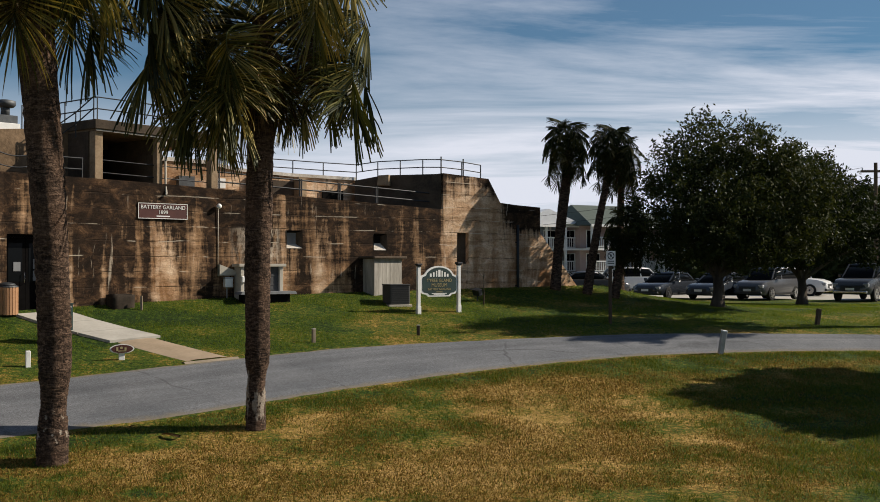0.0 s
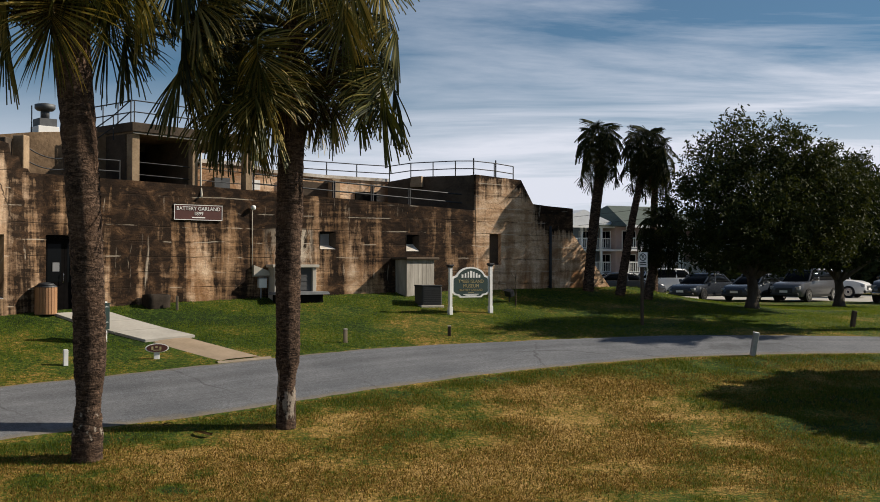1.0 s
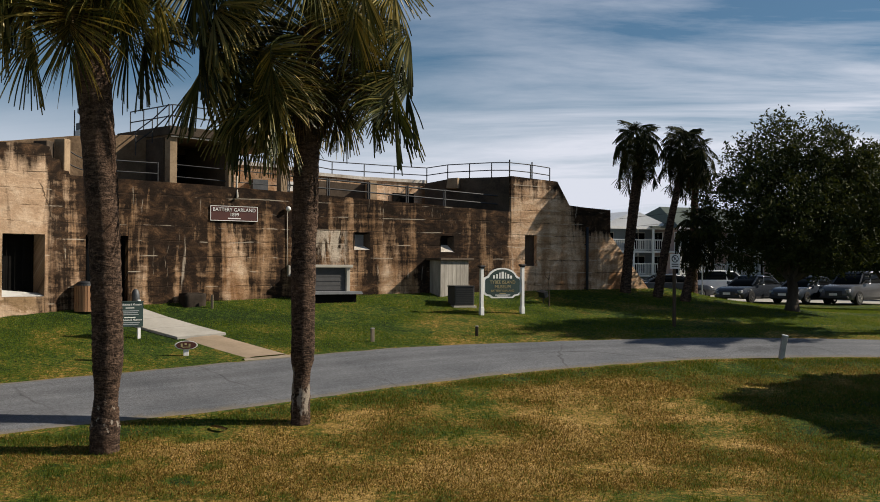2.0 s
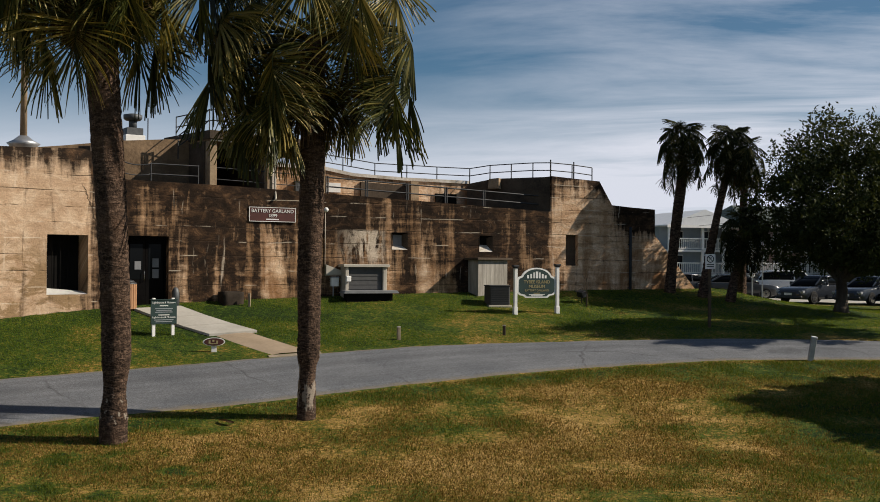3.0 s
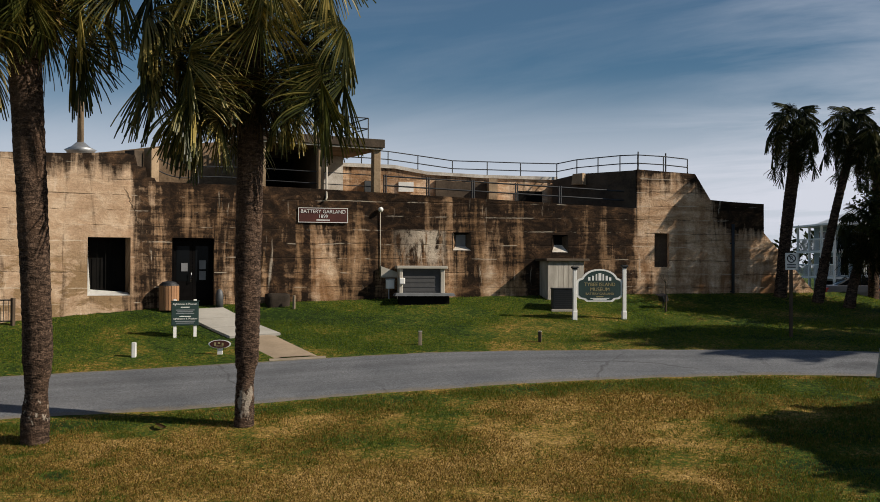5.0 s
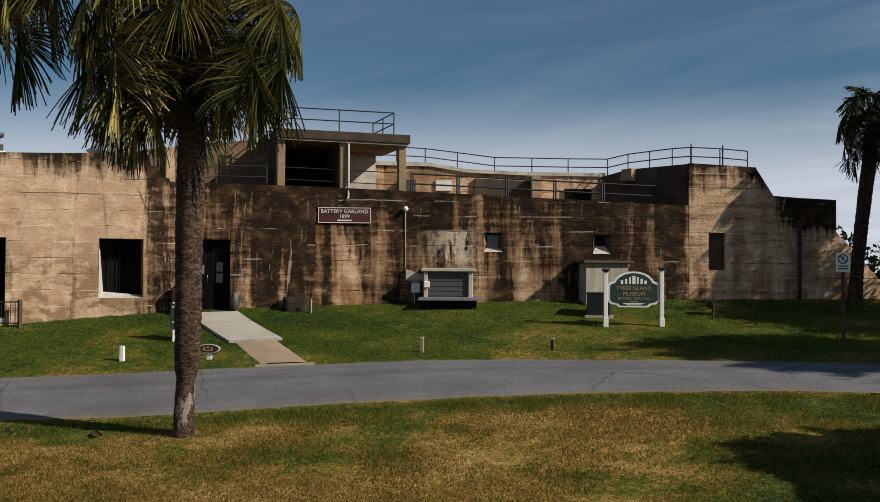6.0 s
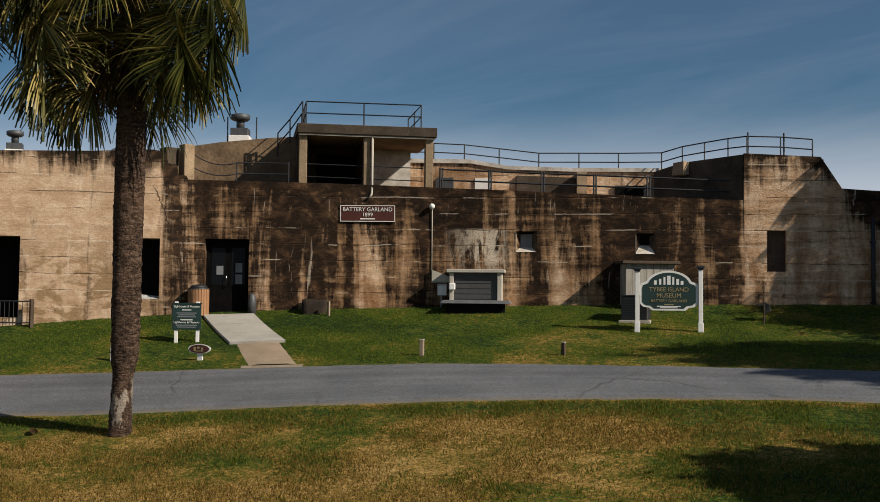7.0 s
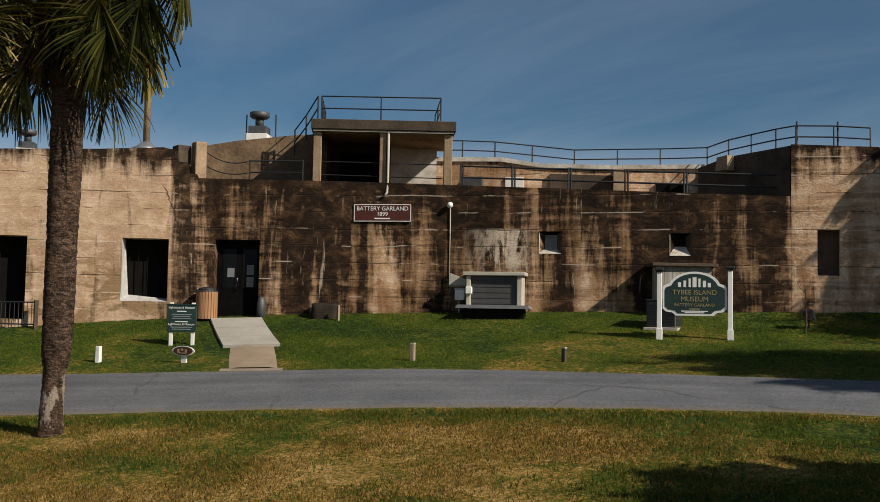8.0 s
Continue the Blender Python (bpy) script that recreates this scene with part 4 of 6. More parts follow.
for i, a, b, z0, z1, nm in ((1, 0.72, 1.99, 2.33, 4.1, "window_1"), (0, 2.0, 3.6, 1.78, 4.08, "window_2")):
    w = thing(nm, wall_m(i) @ Matrix.Translation((a, 0, z0)), "dark barred window opening in the tan wall", "window", kind="structure")
    W, H = b - a, z1 - z0
    # black panel stands in for the unlit room behind the opening
    part("dark_room_panel", box_bm((0.002, 0.62, 0.002), (W - 0.002, 0.70, H - 0.002)), M_BLACK, w)
    if i == 1:
        for nm, quad in (("jamb_lining", ((0.004, 0.0, 0.0), (0.004, 0.0, H), (0.03, 0.34, H), (0.17, 0.34, 0.0))), ("sill_lining", ((0.0, 0.0, 0.004), (W, 0.0, 0.004), (W, 0.34, 0.09), (0.0, 0.34, 0.20)))):
            bm = new_bm()
            bm.faces.new([bm.verts.new(v) for v in quad])
            bmesh.ops.solidify(bm, geom=bm.faces[:], thickness=0.01)
            part(nm, bm, M_WHITE, w, "white painted splayed reveal")
    for k in range(5):
        x = W * (k + 0.5) / 5
        part("bar", tube_bm([(x, 0.5, 0), (x, 0.5, H)], 0.012, 6), M_BLACK, w)
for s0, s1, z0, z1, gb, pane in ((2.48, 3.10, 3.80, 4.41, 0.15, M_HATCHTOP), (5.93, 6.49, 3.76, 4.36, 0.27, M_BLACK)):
    w = thing("loophole_window", wall_m(4) @ Matrix.Translation((s0, 0, z0)), "small pane deep in a splayed loophole, linings toned for sun and shade", "window", "loopholes")
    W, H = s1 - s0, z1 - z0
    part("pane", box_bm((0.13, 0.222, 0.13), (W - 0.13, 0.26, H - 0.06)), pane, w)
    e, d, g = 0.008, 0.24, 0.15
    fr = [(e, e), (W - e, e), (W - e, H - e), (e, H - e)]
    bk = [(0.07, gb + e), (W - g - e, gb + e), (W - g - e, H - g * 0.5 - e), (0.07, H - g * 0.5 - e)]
    # lining tones carry the light: pale sunlit sill and left jamb, shaded rest dark
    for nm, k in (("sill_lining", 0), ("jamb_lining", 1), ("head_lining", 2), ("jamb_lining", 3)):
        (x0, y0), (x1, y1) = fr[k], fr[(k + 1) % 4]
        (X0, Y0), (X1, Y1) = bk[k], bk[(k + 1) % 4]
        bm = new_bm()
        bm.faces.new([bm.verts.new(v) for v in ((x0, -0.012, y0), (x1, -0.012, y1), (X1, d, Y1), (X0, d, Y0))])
        part(nm, bm, (M_WHITEWASH_SUNLIT, M_DARKCONC, M_BLACK, M_PALECONC)[k], w)
w = thing("bastion_door", wall_m(5) @ Matrix.Translation((0.63, 0.2, 3.28)), "closed dark steel shutter in the bastion's doorway", "door")
part("shutter", box_bm((0, 0, 0), (0.54, 0.05, 1.17)), M_DARKCONC, w)

# added pipe draws the dark line of the joint between the bastion walls
dp = thing("joint_line_pipe", wall_m(6) @ Matrix.Translation((0.02, -0.07, 1.9)), "dark pipe added to draw the recessed joint of the bastion walls", "pipe")
part("pipe", tube_bm([(0, 0, -0.3), (0, 0, 2.9)], 0.055, 10), M_BLACKMETAL, dp, smooth=True)
for z in (0.5, 2.2):
    part("bracket", box_bm((-0.08, 0.02, z), (0.08, 0.075, z + 0.05)), M_BLACKMETAL, dp)
SIGN_M = frame_m((-10.77, 28.22), (-9.60, 29.34))
sgn = thing("name_board", SIGN_M @ Matrix.Translation((0, -0.10, 4.67)), "maroon wooden name board with white lettering on the wall", "sign")
SW, SH = 1.62, 0.48
part("board", box_bm((0, 0, 0), (SW, 0.05, SH), 0.006), M_MAROON, sgn)
bm = new_bm()
for lo, hi in (((0, -0.006, 0), (SW, 0, 0.018)), ((0, -0.006, SH - 0.018), (SW, 0, SH)), ((0, -0.006, 0.018), (0.018, 0, SH - 0.018)), ((SW - 0.018, -0.006, 0.018), (SW, 0, SH - 0.018))):
    add_box(bm, lo, hi)
part("border", bm, M_WHITE, sgn, "thin pale border")
STAND = pose(0, 0, 0, 90, 0, 0)
text_part("lettering", "BATTERY GARLAND", 0.165, M_WHITE, sgn, Matrix.Translation((SW / 2, -0.008, 0.355)) @ STAND, squeeze=0.98)
text_part("lettering", "1899", 0.16, M_WHITE, sgn, Matrix.Translation((SW / 2, -0.008, 0.20)) @ STAND)
part("small_print", box_bm((SW / 2 - 0.22, -0.006, 0.065), (SW / 2 + 0.22, -0.001, 0.10)), M_WHITE, sgn)
for x in (0.2, SW - 0.26):
    part("mounting_batten", box_bm((x, 0.05, 0.1), (x + 0.06, 0.10, SH - 0.1)), M_WOOD, sgn)

# conduit with a lamp, junction boxes, stone lip
pp = thing("conduit", wall_m(4) @ Matrix.Translation((0.03, -0.04, 2.9)), "thin white conduit with a globe lamp on the wall", "conduit")
part("pipe", tube_bm([(0, 0.015, 0), (0, 0.015, 2.16)], 0.012, 8), M_PALECONC, pp, smooth=True)
bm = new_bm()
bmesh.ops.create_uvsphere(bm, u_segments=12, v_segments=8, radius=0.085)
bmesh.ops.translate(bm, verts=bm.verts, vec=(0.0, -0.06, 2.23))
part("globe", bm, M_WHITE, pp, "white globe lamp", True)
part("foot_pipe", tube_bm([(0, 0, 0), (0.72, 0, 0.0)], 0.016, 8), M_PALECONC, pp)
lip = thing("sloped_ledge", wall_m(4) @ Matrix.Translation((0.05, -0.02, 2.92)), "small sloped pale concrete ledge on the wall", "ledge")
part("ledge", prism_bm([(0, 0.0), (0.72, 0.0), (0.72, 0.10), (0.55, 0.14), (0.0, 0.34)], -0.10, 0.03), M_PALECONC, lip)
jb = thing("junction_box", wall_m(4) @ Matrix.Translation((0.22, -0.16, 2.52)), "pale metal junction box on the wall", "electric box")
part("box", box_bm((0, 0, 0), (0.27, 0.17, 0.32), 0.01), M_WHITE, jb)
part("leg", tube_bm([(0.1, 0.1, 0.0), (0.1, 0.1, -0.45)], 0.02, 6), M_GALV, jb)
part("lid", box_bm((-0.01, -0.012, 0.28), (0.28, 0.17, 0.33), 0.004), M_GALV, jb)

# grey hatch house against the wall
hatch = thing("hatch_house", wall_m(4) @ Matrix.Translation((0.62, 0, 2.30)), "grey steel hatch between pale concrete cheeks against the wall", "hatch")
part("cheek", box_bm((-0.02, -0.50, -0.35), (0.10, 0.02, 0.88), 0.015), M_PALECONC, hatch)
part("cheek", box_bm((1.36, -0.50, -0.35), (1.50, 0.02, 0.88), 0.015), M_PALECONC, hatch)
part("top_slab", box_bm((-0.10, -0.56, 0.882), (1.58, 0.02, 0.98), 0.012), M_PALECONC, hatch, "pale cover slab")
part("shutter", box_bm((0.105, -0.42, -0.3), (1.355, -0.36, 0.878), 0.006), M_HATCH, hatch, "grey steel shutter")
for k in range(6):
    part("rib", box_bm((0.12, -0.432, -0.02 + k * 0.15), (1.34, -0.421, 0.0 + k * 0.15)), M_HATCH, hatch)
part("meter", box_bm((-0.02, -0.60, 0.38), (0.16, -0.503, 0.58), 0.02), M_WHITE, hatch, "small white meter")
part("lower_hatch", prism_bm([(-0.22, 0.0), (1.78, 0.0), (1.72, 0.09), (-0.16, 0.09)], -0.95, -0.43), M_HATCHTOP, hatch, "flat grey cellar hatch")
# base coloured black to read as the shadow under the slab
part("hatch_base_shade", box_bm((-0.06, -0.80, -0.40), (1.60, -0.44, -0.002), 0.01), M_BLACK, hatch)

# rectangular pump house
M_SHED = simple("stained_shed_board", (0.15, 0.135, 0.115), (0.42, 0.395, 0.35), 0.9, 1.6, bump=0.3, stretch=(3, 3, 0.35))


def shed_house():
    m = frame_m((-4.16, 33.26), (-3.32, 34.42), 0)
    z = gz(-3.6, 33.4) - 0.1
    t = thing("utility_shed", m @ Matrix.Translation((0, 0, z)), "pale board-formed concrete utility shed with a flat roof", "shed")
    H = 3.46 - z
    W, D = 1.42, 1.15
    n = 7
    for k in range(n):
        x0, x1 = W * k / n, W * (k + 1) / n
        part("wall_board", box_bm((x0 + 0.004, 0, 0), (x1 - 0.004, 0.05, H)), M_SHED, t)
    part("core", box_bm((0.01, 0.02, 0), (W - 0.01, D, H - 0.003)), M_SHED, t)
    part("roof_slab", box_bm((-0.14, -0.14, H), (W + 0.14, D + 0.05, H + 0.09), 0.015), M_DARKCONC, t, "overhanging dark roof slab")
    return t


shed_house()


def ac_unit():
    m = frame_m((-3.45, 32.08), (-2.85, 32.42), 0)
    z = gz(-3.1, 32.3)
    t = thing("condenser_unit", m @ Matrix.Translation((0, 0, z)), "dark grey air-conditioning condenser on the grass", "air conditioner")
    part("pad", box_bm((-0.06, -0.06, -0.1), (0.78, 0.78, 0.06), 0.01), M_PALECONC, t, "concrete pad")
    part("casing", box_bm((0, 0, 0.06), (0.72, 0.72, 0.70), 0.02), M_HATCH, t)
    part("top_cover", box_bm((-0.015, -0.015, 0.70), (0.735, 0.735, 0.745), 0.01), M_BLACKMETAL, t)
    for k in range(9):
        part("louvre", box_bm((0.04, -0.018, 0.11 + k * 0.064), (0.68, -0.002, 0.15 + k * 0.064)), M_BLACKMETAL, t)
        part("louvre", box_bm((0.722, 0.04, 0.11 + k * 0.064), (0.738, 0.68, 0.15 + k * 0.064)), M_BLACKMETAL, t)
    return t


ac_unit()


M_BLOCK = simple("blackened_concrete", (0.010, 0.008, 0.0065), (0.055, 0.042, 0.031), 0.95, 2.2, bump=0.4, dist=0.02)


def stone_block():
    z = gz(-10.8, 27.3)
    m = frame_m((-11.02, 27.05), (-10.63, 27.55), z)
    t = thing("concrete_block", m, "weathered dark concrete block on the grass", "block")
    bm = new_bm()
    add_box(bm, (0, 0, -0.12), (0.70, 0.45, 0.42))
    bmesh.ops.subdivide_edges(bm, edges=bm.edges, cuts=3, use_grid_fill=True)
    for v in bm.verts:
        v.co += Vector([0.02 * noise.noise(v.co * 4 + Vector((k * 7, 0, 0))) for k in range(3)])
    part("block", bm, M_BLOCK, t, "", True)
    part("cap_edge", box_bm((0.06, 0.05, 0.41), (0.64, 0.40, 0.44), 0.01), M_BLOCK, t)


stone_block()


def litter_bin():
    p = wall_m(2) @ Vector((-0.02, -0.28, 0))
    t = thing("litter_bin", Vector((p.x, p.y, gz(p.x, p.y) - 0.03)), "round litter bin with upright orange-brown wooden slats", "bin")
    part("liner", tube_bm([(0, 0, 0.02), (0, 0, 0.78)], 0.27, 20), M_BLACKMETAL, t)
    n = 22
    for k in range(n):
        a = 2 * math.pi * k / n
        b = box_bm((-0.036, 0.275, 0.03), (0.036, 0.30, 0.80), 0.004)
        part("slat", b, M_CANWOOD, t, loc=pose(0, 0, 0, 0, 0, math.degrees(a)))
    part("rim", tube_bm([(0, 0, 0.79), (0, 0, 0.83)], [0.31, 0.29], 22), M_BLACKMETAL, t)
    part("hood", tube_bm([(0, 0, 0.83), (0, 0, 0.90), (0, 0, 0.93)], [0.27, 0.2, 0.05], 20), M_BLACKMETAL, t, smooth=True)


litter_bin()

# museum sign on two posts
PL, PR = (-2.43, 31.39), (-1.16, 32.35)


def museum_sign():
    W = math.hypot(PR[0] - PL[0], PR[1] - PL[1])
    m = frame_m(PL, PR, 1.77)
    t = thing("museum_sign", m, "dark green arched museum sign between two white posts", "sign")
    for x, d in ((0, 0.0), (W, 0.05)):
        g = part("post", box_bm((x - 0.055, -0.055, -0.3), (x + 0.055, 0.055, 1.42 + d), 0.008), M_WHITE, t)
        part("foot_sleeve", box_bm((x - 0.07, -0.07, -0.3), (x + 0.07, 0.07, 0.12), 0.01), M_WHITE, g)
        part("cap", box_bm((x - 0.10, -0.10, 1.46 + d), (x + 0.10, 0.10, 1.52 + d), 0.012), M_BLACKMETAL, g, "dark square cap")
        part("neck", box_bm((x - 0.075, -0.075, 1.42 + d), (x + 0.075, 0.075, 1.46 + d), 0.006), M_BLACKMETAL, g)

    def outline(e):
        """Arched top with notched shoulders and lower corners."""
        c, w, z0, z1, z2 = W / 2, W / 2 - 0.075 - e, 0.42 + e, 1.06 - e, 1.44 - e
        o = [(c - w + 0.30, z0), (c + w - 0.30, z0)]
        o += [(c + w - 0.22, z0 + 0.07), (c + w - 0.08, z0 + 0.09), (c + w, z0 + 0.16)]
        o += [(c + w, z1), (c + w - 0.03, z1 + 0.06), (c + w - 0.12, z1 + 0.09)]
        a = w - 0.14
        for k in range(0, 13):
            th = math.pi * (0.08 + 0.84 * k / 12)
            o.append((c + a * math.cos(th), z1 + 0.02 + (z2 - z1 - 0.02) * math.sin(th)))
        o += [(c - w + 0.12, z1 + 0.09), (c - w + 0.03, z1 + 0.06), (c - w, z1)]
        o += [(c - w, z0 + 0.16), (c - w + 0.08, z0 + 0.09), (c - w + 0.22, z0 + 0.07)]
        return o

    part("white_border", prism_bm(outline(0.0), -0.025, 0.025), M_WHITE, t, "white painted edge")
    panel = part("panel", prism_bm(outline(0.048), -0.031, -0.0255), M_GREEN, t, "dark green panel")
    c = W / 2
    for k, (dx, h, w) in enumerate(((-0.34, 0.11, 0.07), (-0.22, 0.15, 0.06), (-0.11, 0.20, 0.05), (0.0, 0.23, 0.09), (0.11, 0.20, 0.05), (0.22, 0.15, 0.07), (0.33, 0.10, 0.07))):
        part("emblem_bar", box_bm((c + dx - w / 2, -0.037, 1.08), (c + dx + w / 2, -0.032, 1.08 + h)), M_WHITE, panel)
    for body, z, size in (("TYBEE ISLAND", 0.955, 0.155), ("MUSEUM", 0.80, 0.16), ("BATTERY GARLAND", 0.665, 0.10)):
        text_part("lettering", body, size, M_GOLD, panel, Matrix.Translation((c, -0.036, z)) @ STAND, 0.003)
    for z, w in ((0.575, 0.12), (0.525, 0.30), (0.49, 0.22)):
        part("small_print", box_bm((c - w, -0.036, z - 0.011), (c + w, -0.032, z + 0.011)), M_WHITE if w > 0.2 else M_GOLD, panel)


museum_sign()


def hours_board():
    z = gz(-11.0, 23.3)
    m = frame_m((-11.24, 23.02), (-10.72, 23.62), z)
    t = thing("hours_board", m, "dark green notice board on two white legs", "sign")
    for x in (0.10, 0.66):
        part("leg", box_bm((x - 0.045, 0.0, -0.2), (x + 0.045, 0.06, 1.08), 0.006), M_WHITE, t)
    part("board", box_bm((0.0, -0.03, 0.34), (0.76, -0.002, 1.02), 0.008), M_GREEN, t)
    part("board_cap", box_bm((-0.02, -0.045, 1.02), (0.78, 0.01, 1.045), 0.004), M_GREEN, t)
    text_part("lettering", "Lighthouse & Museum", 0.075, M_WHITE, t, Matrix.Translation((0.38, -0.034, 0.95)) @ STAND, 0.002)
    for zz, w in ((0.86, 0.12), (0.78, 0.26), (0.73, 0.22), (0.68, 0.25), (0.60, 0.16), (0.46, 0.28), (0.41, 0.24)):
        part("small_print", box_bm((0.38 - w, -0.034, zz - 0.011), (0.38 + w, -0.0305, zz + 0.011)), M_WHITE if w < 0.2 else M_GALV, t)
    text_part("lettering", "Lighthouse & Museum", 0.075, M_WHITE, t, Matrix.Translation((0.38, -0.034, 0.535)) @ STAND, 0.002)


hours_board()


def oval_sign():
    x, y = -9.0, 22.53
    t = thing("oval_sign", frame_m((x, y), (x + 0.8, y + 0.5), gz(x, y)), "small oval maroon sign with a pale rim on a white stake", "sign")
    part("stake", box_bm((-0.07, 0.0, -0.15), (0.07, 0.05, 0.20), 0.006), M_WHITE, t)
    for nm, r, y0, mt in (("rim", 1.0, -0.03, M_WHITE), ("face", 0.88, -0.038, M_MAROON)):
        o = [(0.30 * r * math.cos(a), 0.28 + 0.115 * r * math.sin(a)) for a in [2 * math.pi * k / 28 for k in range(28)]]
        part(nm, prism_bm(o, y0, y0 + 0.03 if nm == "rim" else y0 + 0.007), mt, t)
    for dx, dz, w, h in ((-0.12, 0.0, 0.05, 0.09), (-0.02, 0.03, 0.06, 0.05), (0.08, 0.0, 0.05, 0.07), (0.0, -0.05, 0.2, 0.02)):
        part("lettering_bar", box_bm((dx - w / 2, -0.043, 0.28 + dz - h / 2), (dx + w / 2, -0.0385, 0.28 + dz + h / 2)), M_GOLD, t)


oval_sign()


def lawn_post(x, y, h, w, m, label, lean=(0, 0), top=None):
    t = thing("lawn_post", Matrix.Translation((x, y, gz(x, y))) @ pose(0, 0, 0, lean[0], lean[1], random.uniform(0, 40)), label, "post", "posts along the drive")
    bm = new_bm()
    add_box(bm, (-w, -w, -0.25), (w, w, h), None, w * 0.18)
    bmesh.ops.subdivide_edges(bm, edges=bm.edges, cuts=1)
    for v in bm.verts:
        v.co += Vector([0.006 * noise.noise(v.co * 9 + Vector((x, y, k))) for k in range(3)])
    part("stake", bm, m, t)
    if top:
        part("cap", box_bm((-w * 1.05, -w * 1.05, h), (w * 1.05, w * 1.05, h + 0.03), 0.005), top, t)


lawn_post(-10.75, 21.15, 0.38, 0.055, M_WHITE, "short white wooden post on the lawn")
lawn_post(-4.87, 26.1, 0.36, 0.05, M_WOOD, "short grey weathered wooden post by the drive", top=M_PALECONC)
lawn_post(-2.11, 28.05, 0.28, 0.045, M_BROWNWOOD, "short brown split wooden post by the drive", top=M_PALECONC)
lawn_post(6.74, 28.15, 0.66, 0.075, M_GALV, "leaning grey post with a pale top beside the drive", (4, 8), M_WHITE)
lawn_post(11.24, 34.45, 0.56, 0.07, M_BROWNWOOD, "leaning dark wooden post beside the drive", (3, 7))
lawn_post(-10.35, 27.5, 0.42, 0.035, M_WOOD, "thin wooden stake by the concrete block")


def no_parking():
    x, y = 3.92, 32.2
    z = gz(x, y)
    t = thing("parking_sign", frame_m((x, y), (x + 0.93, y + 0.36), z), "white no-parking sign on a brown wooden post", "sign")
    part("post", box_bm((-0.045, 0, -0.3), (0.045, 0.09, 2.15), 0.006), M_BROWNWOOD, t)
    part("plate", box_bm((-0.17, -0.012, 1.93), (0.17, -0.002, 2.42), 0.004), M_WHITE, t)
    o = [(0.125 * math.cos(a), 2.26 + 0.125 * math.sin(a)) for a in [2 * math.pi * k / 24 for k in range(24)]]
    part("symbol_ring", prism_bm(o, -0.016, -0.013), M_BLACKMETAL, t, "dark round symbol")
    o = [(0.095 * math.cos(a), 2.26 + 0.095 * math.sin(a)) for a in [2 * math.pi * k / 24 for k in range(24)]]
    part("symbol_field", prism_bm(o, -0.019, -0.0165), M_WHITE, t)
    text_part("symbol_letter", "P", 0.17, M_BLACKMETAL, t, Matrix.Translation((0, -0.021, 2.262)) @ STAND, 0.001)
    part("symbol_bar", box_bm((-0.10, -0.024, -0.012), (0.10, -0.0225, 0.012)), M_BLACKMETAL, t, loc=Matrix.Translation((0, 0, 2.26)) @ pose(0, 0, 0, 0, 45, 0))
    for zz in (2.08, 2.01):
        part("small_print", box_bm((-0.12, -0.016, zz - 0.015), (0.12, -0.0125, zz + 0.015)), M_BLACKMETAL, t)


no_parking()


def spotlight():
    x, y = -0.62, 34.6
    t = thing("floodlight", frame_m((x, y), (x + 0.7, y - 0.7), gz(x, y)), "small black ground floodlight on a short stake", "floodlight")
    part("stake", tube_bm([(0, 0, -0.1), (0, 0, 0.24)], 0.02, 6), M_BLACKMETAL, t)
    hd = box_bm((-0.17, -0.10, -0.12), (0.17, 0.10, 0.12), 0.02)
    part("housing", hd, M_BLACKMETAL, t, loc=Matrix.Translation((0, 0, 0.34)) @ pose(0, 0, 0, 20, 8, 0))
    part("visor", box_bm((-0.18, -0.16, 0.12), (0.18, -0.08, 0.135)), M_BLACKMETAL, t, loc=Matrix.Translation((0, 0, 0.34)) @ pose(0, 0, 0, 20, 8, 0))
    part("yoke", tube_bm([(-0.19, 0, 0.34), (-0.19, 0, 0.22), (0.19, 0, 0.22), (0.19, 0, 0.34)], 0.012, 6), M_BLACKMETAL, t)


spotlight()


def sapling():
    x, y = -0.38, 34.1
    t = thing("bare_sapling", Vector((x, y, gz(x, y))), "thin bare sapling beside the floodlight", "sapling")
    bm = new_bm()
    add_tube(bm, [(0, 0, -0.05), (0.02, 0.01, 0.4), (-0.01, 0.02, 0.8), (0.02, 0.0, 1.15)], [0.028, 0.022, 0.016, 0.006], 6)
    part("stem", bm, M_BROWNWOOD, t)
    for k in range(7):
        a, z = random.uniform(0, 6.28), random.uniform(0.4, 1.0)
        l = random.uniform(0.18, 0.34)
        part("twig", tube_bm([(0, 0, z), (l * 0.5 * math.cos(a), l * 0.5 * math.sin(a), z + l * 0.5), (l * 0.7 * math.cos(a), l * 0.7 * math.sin(a), z + l)], [0.009, 0.006, 0.003], 5), M_BROWNWOOD, t)


sapling()


def west_fence():
    a, b = Vector((-17.6, 18.6)), Vector((-15.35, 20.97))
    t = thing("ramp_railing", Vector((b.x, b.y, gz(b.x, b.y))), "brown metal railing with thin uprights by the west opening", "railing")
    d = a - b
    n = 26
    part("end_post", box_bm((-0.05, -0.05, -0.1), (0.05, 0.05, 0.78), 0.006), M_BROWNWOOD, t)
    for z in (0.72, 0.12):
        part("rail", tube_bm([(0, 0, z), (d.x, d.y, z)], 0.022, 6), M_BLACKMETAL, t)
    for k in range(1, n):
        q = d * k / n
        part("upright", tube_bm([(q.x, q.y, 0.12), (q.x, q.y, 0.72)], 0.010, 5), M_BLACKMETAL, t)


west_fence()

